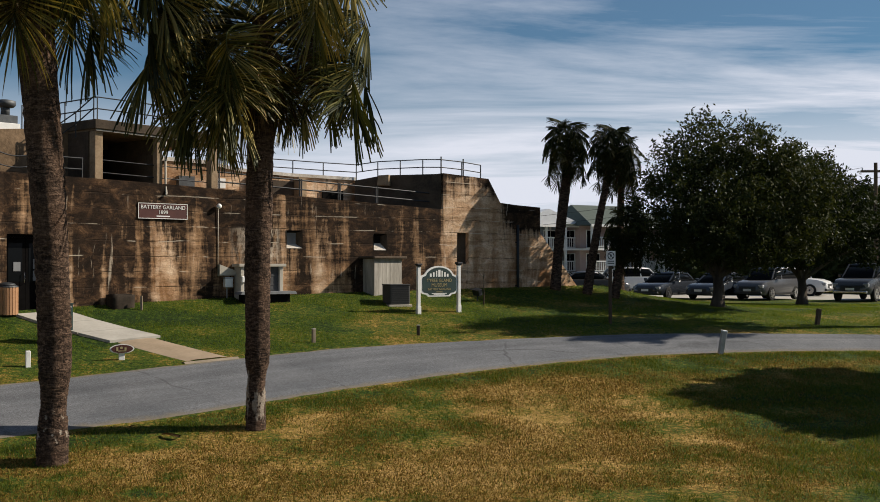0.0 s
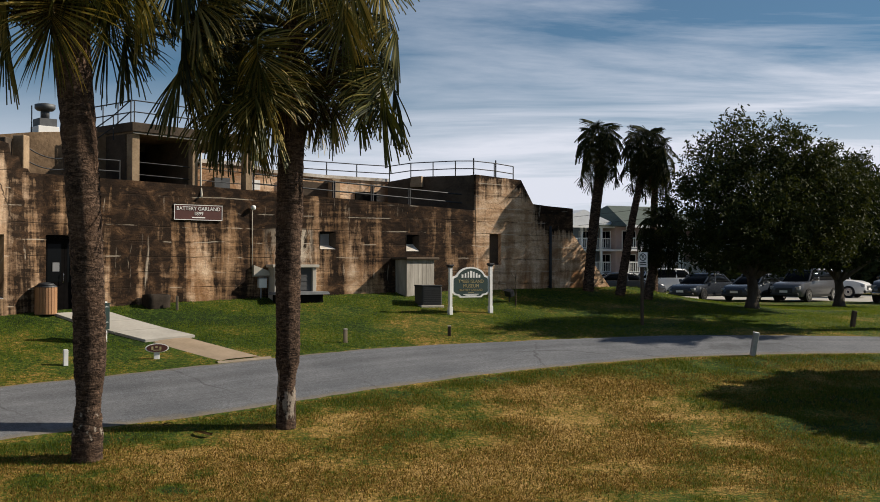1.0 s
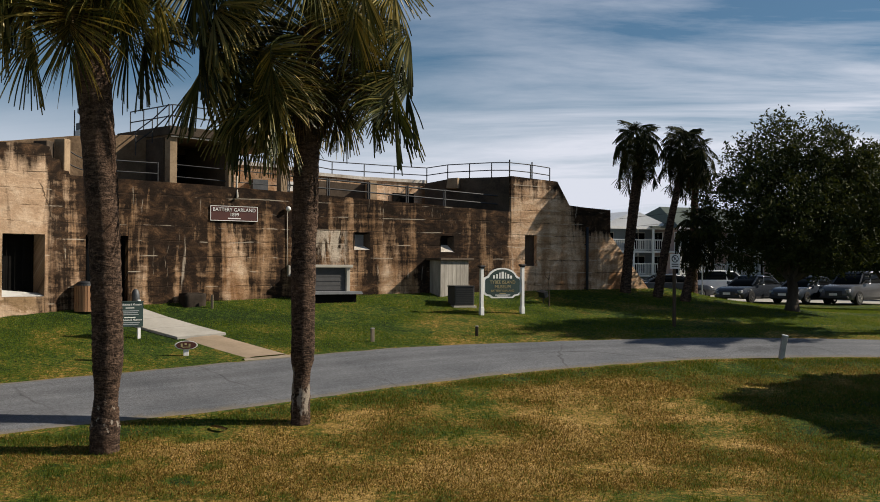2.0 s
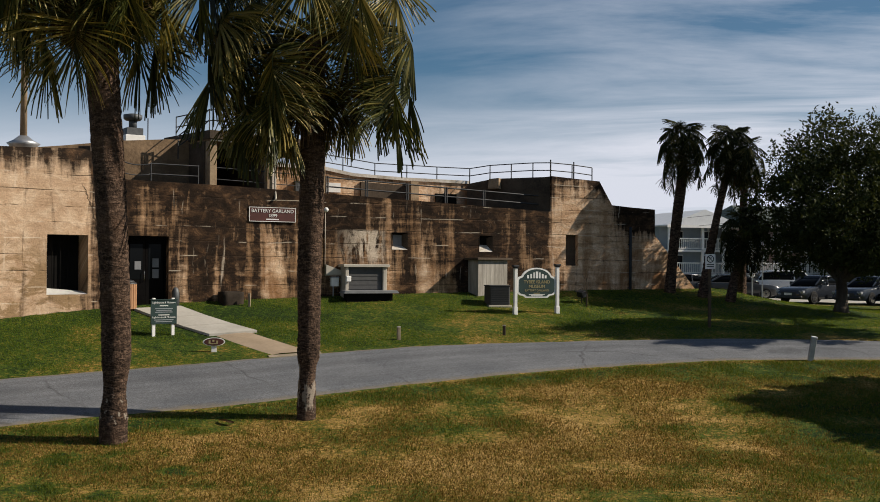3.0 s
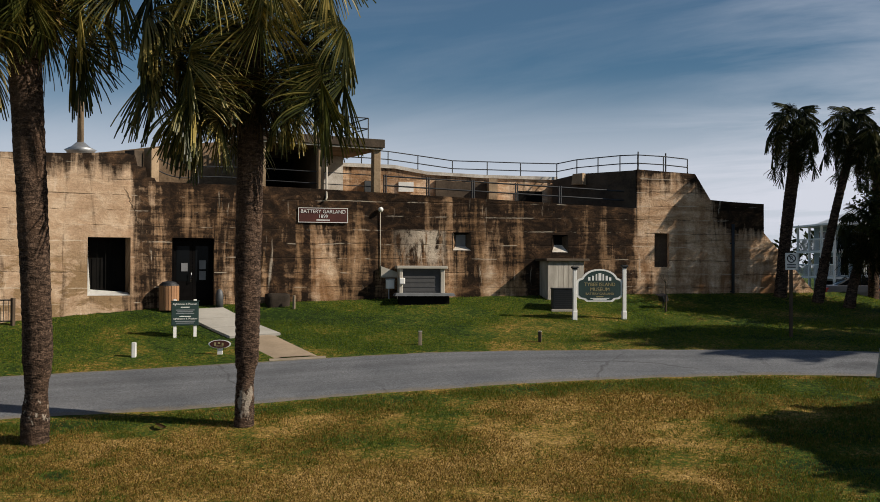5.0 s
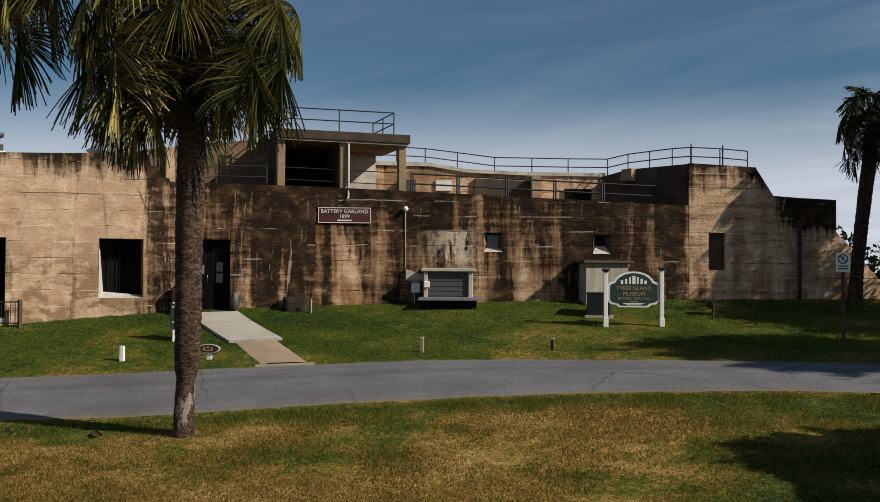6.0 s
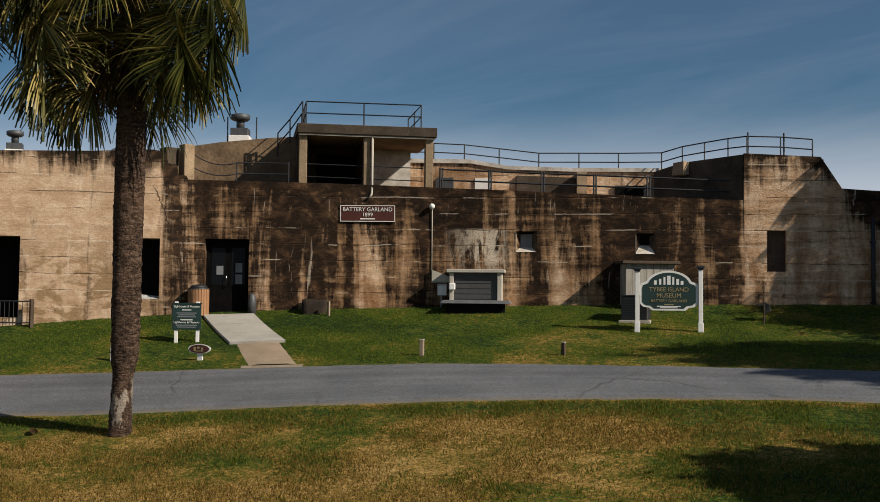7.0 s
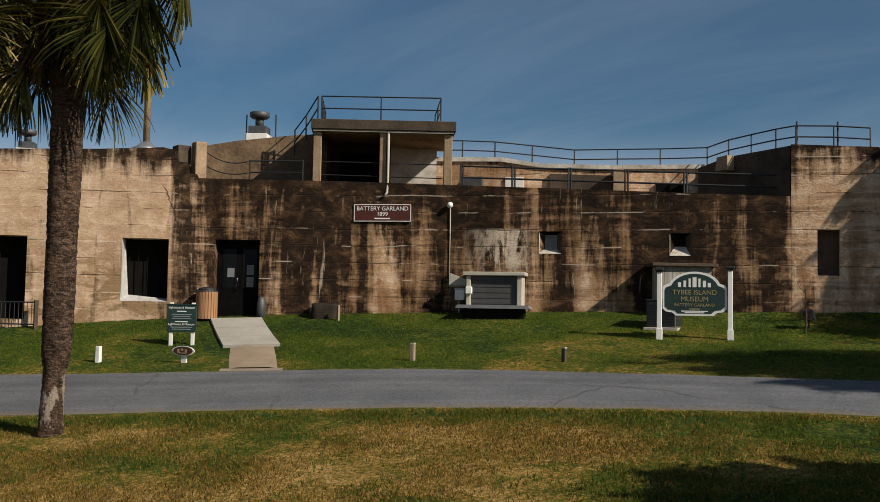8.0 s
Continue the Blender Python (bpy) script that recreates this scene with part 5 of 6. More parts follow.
# walkway: a concrete slab to the door and an older path to the drive
def walk_slab():
    c = [(-13.00, 25.00), (-12.00, 26.05), (-8.86, 24.96), (-9.86, 23.92)]
    t = thing("walkway_slab", (0, 0, 0), "pale concrete walkway slab leading to the door", "walkway", kind="structure")
    a0, a1, b1, b0 = [Vector(p) for p in c]
    n = 3
    for k in range(n):
        e = 0.004
        q = [a0.lerp(b0, k / n + e), a1.lerp(b1, k / n + e), a1.lerp(b1, (k + 1) / n - e), a0.lerp(b0, (k + 1) / n - e)]
        za, zb = max(gz(*a0), gz(*a1)) + 0.03, max(gz(*b0), gz(*b1)) + 0.07
        zs = [max(gz(p.x, p.y) + 0.07, za + (zb - za) * (k + (0 if i < 2 else 1)) / n - 0.10) for i, p in enumerate(q)]
        bm = new_bm()
        hi = [bm.verts.new((p.x, p.y, z)) for p, z in zip(q, zs)]
        lo = [bm.verts.new((p.x, p.y, z - 0.35)) for p, z in zip(q, zs)]
        bm.faces.new(hi); bm.faces.new(lo[::-1])
        for j in range(4):
            bm.faces.new((lo[j], lo[(j + 1) % 4], hi[(j + 1) % 4], hi[j]))
        part("slab", bm, M_SLAB, t)
    return t


walk_slab()
wf = [Vector((-8.92, 24.98)).lerp(Vector((-6.50, 23.80)), k / 5) for k in range(6)]
wn = [Vector((-9.80, 23.92)).lerp(Vector((-7.58, 22.85)), k / 5) for k in range(6)]
tagged(band("walkway_path", wf, wn, M_OLDWALK, 0.03, 4, 0.025), "worn brown concrete path between the slab and the drive", "path", kind="structure")
kf, kn = [Vector((-7.60, 22.84)), Vector((-6.48, 23.82))], [Vector((-7.40, 22.66)), Vector((-6.28, 23.62))]
tagged(band("walkway_lip", kf, kn, M_LIP, 0.035, 2, 0.0), "worn concrete lip where the path meets the drive", "kerb", kind="structure")


# ---- palms ----
def frond_mesh(name, el, reach, blade, droop, seed, nseg=34, dry=False, leaf=None):
    """One fan leaf: a stalk that leaves the crown at el degrees, a short rib that bends over, and pleated segments joined near the rib whose tips hang."""
    rnd = random.Random(seed)
    bm = new_bm()
    e, p = math.radians(el), Vector((0, 0, 0))
    bend = math.radians(10 + 26 * max(0.0, math.cos(e)))
    n = 6
    pts = []
    for k in range(n + 1):
        pts.append(p.copy())
        e -= bend * k / n / 3
        p = p + Vector((math.cos(e), 0, math.sin(e))) * reach / n
    add_tube(bm, pts, [0.030 - 0.014 * k / n for k in range(n + 1)], 4, False)
    rib, tang = [pts[-1].copy()], []
    for k in range(6):
        e -= math.radians(5 + 9 * droop) * max(0.12, 0.3 + 0.7 * math.cos(e))
        tang.append(Vector((math.cos(e), 0, math.sin(e))))
        rib.append(rib[-1] + tang[-1] * blade * 0.42 / 6)
    add_tube(bm, rib, [0.015 - 0.0018 * k for k in range(7)], 4, False)
    side, down = Vector((0, 1, 0)), Vector((0, 0, -1))
    fold = math.radians(rnd.uniform(24, 46))
    spacing = math.radians(250) / nseg
    for k in range(nseg):
        u = k / (nseg - 1) * 2 - 1
        q = abs(u)
        f = (1 - q) ** 0.75 * 5.999
        i = int(f)
        root = rib[i].lerp(rib[i + 1], f - i)
        fwd = tang[i]
        up = fwd.cross(side)
        if up.z < 0:
            up = -up
        a = math.radians(5 + 120 * q) + rnd.gauss(0, 0.05)
        ln = blade * (0.72 + 0.16 * q - 0.14 * q ** 4) * rnd.uniform(0.76, 1.14)
        sd = 1 if u > 0 else -1
        d = (fwd * math.cos(a) + side * (sd * math.sin(a) * math.cos(fold)) - up * (math.sin(a) * math.sin(fold) + rnd.uniform(-0.05, 0.12))).normalized()
        perp = d.cross(up)
        perp = perp.normalized() if perp.length > 1e-3 else side
        w = 0.50 * spacing * ln * 0.46
        pull = droop * rnd.uniform(0.5, 2.9)
        crease = up * 0.010
        c, prev, steps = root, None, 6
        for j in range(steps + 1):
            g = j / steps
            ww = (w * (0.12 + 0.88 * g / 0.45) if g < 0.45 else w * max(0.05, 1 - (g - 0.45) / 0.55) ** 0.8) * (0.75 if dry else 1.0)
            row = (bm.verts.new(c - perp * ww - crease), bm.verts.new(c + crease), bm.verts.new(c + perp * ww - crease))
            if prev:
                bm.faces.new((prev[0], prev[1], row[1], row[0]))
                bm.faces.new((prev[1], prev[2], row[2], row[1]))
            prev = row
            d = (d + down * pull * (0.01 + 0.48 * max(0.0, g - 0.3) ** 1.6)).normalized()
            c = c + d * ln / steps
    me = bpy.data.meshes.new(name)
    bm.to_mesh(me)
    bm.free()
    me.materials.append(M_DEADFROND if dry else leaf or M_FROND)
    return me


def palm_trunk(bm, pts, radii, seed, bumps=0.02, rows_per_m=14, sides=18):
    """Ringed trunk with old leaf scars."""
    sp = spline(pts, 12)
    total = sum((b - a).length for a, b in zip(sp, sp[1:]))
    n = int(total * rows_per_m)
    rings = []
    for k in range(n + 1):
        f = k / n * (len(sp) - 1)
        i = min(int(f), len(sp) - 2)
        p = sp[i].lerp(sp[i + 1], f - i)
        t = k / n * (len(radii) - 1)
        j = min(int(t), len(radii) - 2)
        q = t - j
        q = q * q * (3 - 2 * q)
        r = radii[j] * (1 - q) + radii[j + 1] * q
        ring = []
        for s in range(sides):
            a = 2 * math.pi * s / sides
            rr = r * (1 + 0.05 * noise.noise(Vector((math.cos(a) * 1.5, math.sin(a) * 1.5, p.z * 1.3 + seed)))) + bumps * noise.noise(Vector((math.cos(a) * 5, math.sin(a) * 5, p.z * 9 + seed))) + (0.010 if k % 2 else 0)
            ring.append(bm.verts.new((p.x + rr * math.cos(a), p.y + rr * math.sin(a), p.z)))
        rings.append(ring)
    for a, b in zip(rings, rings[1:]):
        for s in range(sides):
            bm.faces.new((a[s], a[(s + 1) % sides], b[(s + 1) % sides], b[s]))
    bm.faces.new(rings[-1])


ANGLES = ((80, 0.5), (60, 0.7), (38, 0.9), (18, 1.0), (-2, 1.1), (-22, 1.0), (-45, 0.8))


def frond_set(sizes, seed, nseg, leaf=None):
    """Shared leaf meshes, from upright young leaves to hanging old ones."""
    out = {}
    for el, droop in ANGLES:
        out[el] = [frond_mesh("frond", el, rr, bb, droop, seed + el * 7 + v, nseg, leaf=leaf) for v, (rr, bb) in enumerate(sizes)]
    rr, bb = sizes[0]
    out["dry"] = [frond_mesh("dry_frond", -62, rr * 0.55, bb * 0.85, 0.7, seed + 901, nseg, True), frond_mesh("dry_frond", -48, rr * 0.6, bb * 0.8, 1.0, seed + 902, nseg, True)]
    return out


NEAR_FRONDS = frond_set(((1.25, 1.20), (1.55, 1.25)), 11, 72)
FAR_FRONDS = frond_set(((0.62, 0.60), (0.78, 0.62)), 57, 44, M_DARKFROND)


def flower_stalk(t, top, az, el, ln, rnd):
    """An old fruit stalk that arches out of the crown and hangs in fine dark twigs."""
    bm = new_bm()
    p, e, a = top.copy(), math.radians(el), math.radians(az)
    pts = []
    for k in range(9):
        pts.append(p.copy())
        e -= math.radians(14)
        p = p + Vector((math.cos(a) * math.cos(e), math.sin(a) * math.cos(e), math.sin(e))) * ln / 8
    add_tube(bm, pts, [0.022 - 0.002 * k for k in range(9)], 4, False)
    for k in range(3, 9):
        for j in range(9):
            q = pts[k] + Vector([rnd.gauss(0, 0.04) for _ in range(3)])
            r = q + Vector((rnd.gauss(0, 0.16), rnd.gauss(0, 0.16), -rnd.uniform(0.1, 0.42)))
            add_tube(bm, [q, r], [0.006, 0.003], 3, False)
            for i in range(5):
                w = q.lerp(r, rnd.random())
                add_tube(bm, [w, w + Vector((rnd.gauss(0, 0.07), rnd.gauss(0, 0.07), rnd.gauss(-0.05, 0.06)))], [0.005, 0.003], 3, False)
    part("flower_stalk", bm, M_BROWNWOOD, t, "dry dark fruit stalk of fine twigs")


def palm(base, pts, radii, fronds, counts, label, seed, dry=5, stubs=14, group="", extra=(), spread=1.0, material=None, thatch=0.75, stalks=(), twin=None):
    rnd = random.Random(seed)
    z = gz(*base)
    t = thing("palm_tree", Vector((base[0], base[1], z - 0.02)), label, "palm tree", group)
    bm = new_bm()
    palm_trunk(bm, [Vector(p) for p in pts], radii, seed)
    part("trunk", bm, material or M_BARK, t, smooth=True)
    if twin:
        bm = new_bm()
        palm_trunk(bm, [Vector(p) for p in twin], radii, seed + 5)
        part("trunk", bm, material or M_BARK, t, smooth=True)
    top = Vector(pts[-1])
    # cut leaf stalks round the head
    for k in range(stubs):
        a = 2.4 * k
        h = -thatch + thatch * k / stubs
        d = Vector((math.cos(a), math.sin(a), 0.9)).normalized()
        q = top + Vector((0, 0, h)) + Vector((math.cos(a), math.sin(a), 0)) * radii[-1] * 0.8
        part("leaf_stub", tube_bm([q, q + d * rnd.uniform(0.15, 0.32)], [0.04, 0.022], 5), M_DEADFROND, t)
    k = 0
    plan = []
    for el, n in counts.items():
        for i in range(n):
            plan.append((el, 360 * i / n + rnd.uniform(-24, 24) + el * 3, rnd.uniform(0.88, 1.1)))
    plan += list(extra)
    for el, az, sc in plan:
        me = fronds[el][k % 2]
        ob = new("frond", me)
        ob.parent = t
        rise = {80: 0.20, 60: 0.12, 38: 0.02, 18: -0.10, -2: -0.22, -22: -0.34, -45: -0.46}[el]
        ob.matrix_basis = Matrix.Translation(top + Vector((0, 0, rise))) @ pose(0, 0, 0, rnd.uniform(-12, 12), rnd.uniform(-7, 7), az) @ Matrix.Diagonal((sc * spread, sc * spread, sc * spread, 1))
        k += 1
    for i in range(dry):
        ob = new("dry_frond", fronds["dry"][i % 2])
        ob.parent = t
        tagged(ob, "dry brown hanging palm leaf")
        ob.matrix_basis = Matrix.Translation(top + Vector((0, 0, -0.35))) @ pose(0, 0, 0, rnd.uniform(-15, 15), rnd.uniform(-8, 8), 360 * i / dry + rnd.uniform(-30, 30) + seed * 17) @ Matrix.Diagonal((spread, spread, spread, 1))
    for az, el, ln in stalks:
        flower_stalk(t, top, az, el, ln, rnd)
    return t


palm((-4.5, 18.22), [(0, 0, -0.2), (0.0, 0.02, 0.8), (0.03, 0.05, 1.7), (0.02, 0.07, 3.6), (0.06, 0.06, 5.2), (0.12, 0.04, 8.45)], [0.215, 0.195, 0.18, 0.245, 0.255, 0.265, 0.27, 0.265, 0.22], NEAR_FRONDS, {80: 6, 60: 8, 38: 7, 18: 4},
     "tall cabbage palm with a full green crown and a scarred trunk", 3, dry=4, group="palms by the drive", stubs=46, thatch=1.5,
     stalks=((12, 22, 1.9), (4, 12, 1.75), (22, 30, 2.0), (16, 2, 1.6), (190, 5, 1.2)),
     extra=((38, 200, 1.15), (18, 208, 1.2), (38, 178, 1.1), (18, 168, 1.1), (18, 8, 1.0), (38, 25, 0.9), (-2, 14, 1.08), (-2, 26, 1.0), (-22, 6, 1.05), (-22, 20, 0.95), (-2, -8, 1.0), (-45, 18, 0.82), (-45, 34, 0.66), (-22, 248, 1.1), (-45, 243, 0.85), (-45, 270, 0.6), (-22, 266, 0.95), (-22, 215, 1.1), (-2, 186, 1.15), (-22, 160, 1.05), (-45, 228, 0.8), (18, 188, 1.05), (-2, 202, 1.12), (-22, 196, 1.12), (-22, 178, 1.0), (-45, 205, 0.75), (-2, 172, 1.0), (-45, 184, 0.7),
            (18, 225, 1.0), (-22, 232, 1.0), (-45, 288, 0.55), (-2, 255, 1.0), (18, 70, 0.9), (-2, 62, 0.85), (-22, 78, 0.8), (-45, 66, 0.75), (38, 88, 0.9), (-2, 112, 1.0), (-22, 135, 1.0), (18, 145, 1.0)), spread=1.24)
palm((-7.48, 15.35), [(0, 0, -0.2), (0.02, 0, 0.8), (0.05, 0.0, 2.0), (-0.02, -0.08, 4.4), (-0.26, -0.10, 7.4), (-0.50, -0.10, 10.5)], [0.27, 0.275, 0.215, 0.285, 0.285, 0.295, 0.315, 0.335, 0.32], NEAR_FRONDS, {80: 5, 60: 7, 38: 8, 18: 10, -2: 10, -22: 8, -45: 6},
     "tall cabbage palm with hanging brown and green leaves", 8, dry=12, group="palms by the drive", stubs=40, thatch=1.1, stalks=((205, 5, 1.5), (30, 5, 1.3)), spread=1.32, material=M_FLAKEDBARK)
FARC = {80: 8, 60: 11, 38: 12, 18: 11, -2: 8, -22: 5, -45: 2}
palm((2.25, 38.62), [(0, 0, -0.2), (0.12, -0.02, 1.5), (0.25, -0.02, 3.0), (0.40, 0.0, 4.35), (0.50, 0.05, 5.56)], [0.18, 0.135, 0.12, 0.115, 0.13], FAR_FRONDS, FARC, "tall twin-stemmed palm with a dense dark crown beside the bastion", 21, dry=1, group="palms by the bastion", material=M_DARKBARK, twin=[(0.08, 0.04, -0.2), (0.22, 0.06, 1.5), (0.40, 0.08, 3.0), (0.56, 0.1, 4.3), (0.56, 0.1, 5.2)])
palm((3.515, 38.62), [(0, 0, -0.2), (0.28, 0.12, 1.6), (0.6, 0.3, 3.3), (0.9, 0.45, 4.65), (1.08, 0.5, 5.56)], [0.20, 0.16, 0.14, 0.14, 0.16], FAR_FRONDS, FARC, "leaning palm with a dense dark crown beside the bastion", 22, dry=1, group="palms by the bastion", material=M_DARKBARK)
palm((5.05, 40.9), [(0, 0, -0.2), (0.0, 0.1, 1.6), (0.05, 0.2, 3.4), (0.1, 0.2, 4.6), (0.12, 0.2, 5.3)], [0.19, 0.16, 0.14, 0.14, 0.16], FAR_FRONDS, {80: 4, 60: 6, 38: 7, 18: 7, -2: 7, -22: 6, -45: 5}, "slender upright palm behind the leaning palms", 23, dry=3, group="palms by the bastion", spread=0.85, material=M_DARKBARK)
palm((4.55, 38.4), [(0, 0, -0.2), (0.2, 0.0, 0.9), (0.42, 0.0, 1.8), (0.5, 0.0, 2.5)], [0.20, 0.16, 0.15, 0.16], FAR_FRONDS, {80: 5, 60: 8, 38: 9, 18: 9, -2: 9, -22: 8, -45: 4}, "short bushy palm with a leaning trunk", 24, dry=2, group="palms by the bastion", spread=0.9, material=M_DARKBARK)


# ---- oaks ----
def oak(base, height, clumps, label, seed, leaves, size=0.13, group="oaks by the car park"):
    """Trunk, forking limbs and a crown of single leaves in uneven clumps."""
    rnd = random.Random(seed)
    rng = np.random.default_rng(seed)
    z = gz(*base)
    t = thing("oak_tree", Vector((base[0], base[1], z - 0.02)), label, "oak tree", group)
    bm = new_bm()
    fork = min(c[2] - c[3] * 0.7 for c in clumps)
    fork = max(1.3, fork * 0.55)
    add_tube(bm, [(0, 0, -0.2), (0.02, 0, 0.25), (0.05, 0.02, fork * 0.6), (0.0, 0.05, fork)], [0.36, 0.26, 0.21, 0.2], 10)
    part("trunk", bm, M_OAKBARK, t, smooth=True)
    for c in clumps:
        q = Vector(c[:3])
        mid = Vector((q.x * 0.45, q.y * 0.45, fork + (q.z - fork) * 0.45)) + Vector((rnd.uniform(-.2, .2), rnd.uniform(-.2, .2), 0))
        part("limb", tube_bm([(0, 0, fork - 0.15), mid, q], [0.12, 0.075, 0.02], 6), M_OAKBARK, t)
    P = []
    tot = sum(c[3] ** 2 for c in clumps)
    for x, y, zz, r, fl in clumps:
        n = int(leaves * r * r / tot)
        tw = max(6, n // 40)
        d = rng.normal(size=(tw, 3))
        d /= np.linalg.norm(d, axis=1)[:, None]
        rad = r * (0.40 + 0.70 * rng.random(tw) ** 0.6 + 0.35 * rng.random(tw) ** 6)
        cen = d * rad[:, None] * np.array([1, 1, fl]) + np.array([x, y, zz])
        run = rng.random((tw, 40, 1)) * (0.35 + 0.25 * rng.random((tw, 1, 1)))
        off = rng.normal(size=(tw, 40, 3)) * np.array([0.13, 0.13, 0.11]) * (0.6 + 0.5 * r) + run * (d + np.array([0, 0, 0.35]))[:, None] * 1.3
        P.append((cen[:, None] + off * 0.75).reshape(-1, 3))
    P = np.concatenate(P)
    n = len(P)
    a = rng.normal(size=(n, 3)); a /= np.linalg.norm(a, axis=1)[:, None]
    b = np.cross(a, rng.normal(size=(n, 3))); b /= np.linalg.norm(b, axis=1)[:, None]
    s = size * (0.6 + 0.8 * rng.random(n))[:, None]
    V = np.stack([P - a * s, P + b * s * 0.42, P + a * s, P - b * s * 0.42], 1).reshape(-1, 3)
    me = bpy.data.meshes.new("crown")
    me.from_pydata(V.tolist(), [], np.arange(4 * n).reshape(-1, 4).tolist())
    me.materials.append(M_OAKLEAF)
    ob = new("crown", me)
    ob.parent = t
    tagged(ob, "dense crown of small dark green leaves", kind="stuff")
    return t


oak((8.6, 38.6), 7.8, [(-0.6, 0, 4.37, 1.9, 0.85), (1.0, 0.4, 5.03, 2.0, 0.8), (-1.9, 0.2, 3.42, 1.5, 0.8), (2.3, 0.2, 3.8, 1.7, 0.8), (0.4, -0.8, 3.23, 1.9, 0.7), (0.2, 0.4, 6.27, 1.3, 0.7), (-1.5, 0.5, 5.32, 1.2, 0.8), (3.4, 0.6, 4.75, 1.3, 0.8), (2.0, 0.5, 5.79, 1.1, 0.7), (-1.2, -0.3, 2.38, 1.2, 0.6), (1.4, -0.4, 2.38, 1.3, 0.6), (3.0, 0.1, 2.75, 1.2, 0.6)], "broad dark live oak with a low rounded crown", 5, 66000, 0.075)
oak((13.9, 46.5), 7.5, [(0, 0, 4.4, 2.1, 0.8), (1.7, 0.2, 3.7, 1.6, 0.8), (-1.8, 0, 3.8, 1.8, 0.8), (0.3, 0.4, 5.7, 1.3, 0.7), (3.0, 0.2, 2.9, 1.1, 0.8), (-0.4, -1, 3.1, 1.7, 0.7), (2.3, 0.3, 4.6, 0.8, 0.8), (-1.2, 0.2, 5.4, 0.9, 0.8)], "dark live oak beside the parked cars", 6, 40000, 0.085)
# out-of-view tree added to throw the shade band on the lawn
oak((18.1, 36.1), 13.5, [(0, 0, 10.2, 1.6, 0.8), (-0.9, -0.5, 9.2, 1.3, 0.8), (0.9, 0.6, 11.6, 1.4, 0.8), (0.3, -1.1, 10.5, 1.2, 0.8), (-0.3, 0.9, 8.6, 1.2, 0.7), (0.5, 0.1, 12.6, 1.2, 0.8), (-0.5, -0.3, 7.6, 1.2, 0.7)], "unseen tall oak added to shade the lawn", 7, 24000, 0.13)
oak((17.3, 25.9), 8.0, [(0.2, 0.2, 5.3, 1.5, 0.7), (-1.7, 0.8, 4.9, 1.1, 0.7), (1.9, 0.2, 5.6, 1.8, 0.8), (-2.3, -0.5, 5.0, 0.8, 0.7), (-2.3, 1.4, 4.9, 1.0, 0.7), (-3.4, 0.0, 5.0, 1.0, 0.7), (0.8, 1.4, 5.2, 1.4, 0.7), (-1.2, -1.4, 5.0, 1.1, 0.7)], "live oak whose shade falls on the dry lawn", 9, 84000, 0.18)
oak((24.0, 69.5), 7.5, [(0, 0, 4.4, 2.4, 0.8), (2.6, 0.2, 4.0, 2.1, 0.8), (-2.2, 0, 3.8, 2.0, 0.8), (0.8, 0.4, 5.9, 1.7, 0.7)], "dark oak behind the car park", 12, 16000, 0.15)
oak((33.0, 66.0), 7.5, [(0, 0, 4.4, 2.4, 0.8), (2.6, 0.2, 4.0, 2.1, 0.8), (-2.2, 0, 3.4, 2.0, 0.8)], "dark oak behind the car park", 13, 14000, 0.15)


# ---- car park ----
def paint(name, c, rough=0.25):
    m, nt, b = mat(name, rough)
    n = noise_node(nt, coords(nt), 3.0, 4)
    nt.links.new(ramp_node(nt, n, [(0.3, tuple(0.9 * x for x in c)), (0.7, c)]), b.inputs["Base Color"])
    b.inputs["Coat Weight"].default_value = 0.25
    b.inputs["Coat Roughness"].default_value = 0.05
    return m


P_DARK = paint("dark_blue_car_paint", (0.02, 0.024, 0.032))
P_SILVER = paint("silver_car_paint", (0.085, 0.085, 0.09))
P_WHITE = paint("white_car_paint", (0.72, 0.72, 0.72))
P_BLACK = paint("black_car_paint", (0.012, 0.012, 0.014))
P_BLUE = paint("dusky_blue_car_paint", (0.03, 0.038, 0.052))
P_GREY = paint("grey_car_paint", (0.05, 0.052, 0.055))
M_LAMP = paint("headlight_glass", (0.30, 0.31, 0.33), 0.1)
M_REDLAMP = paint("tail_light", (0.22, 0.012, 0.010), 0.15)


def wheel_part(t, x, y, r, side):
    w = part("wheel", tube_bm([(x, y - 0.10, r), (x, y - 0.08, r), (x, y + 0.08, r), (x, y + 0.10, r)], [r * 0.93, r, r, r * 0.93], 22), M_TYRE, t, "black tyre")
    o = y + 0.102 * side
    part("rim", tube_bm([(x, o - 0.012, r), (x, o + 0.012, r)], r * 0.66, 18), M_CHROME, w, "bright alloy rim")
    part("hub", tube_bm([(x, o, r), (x, o + 0.02 * side, r)], r * 0.16, 10), M_BLACKMETAL, w)


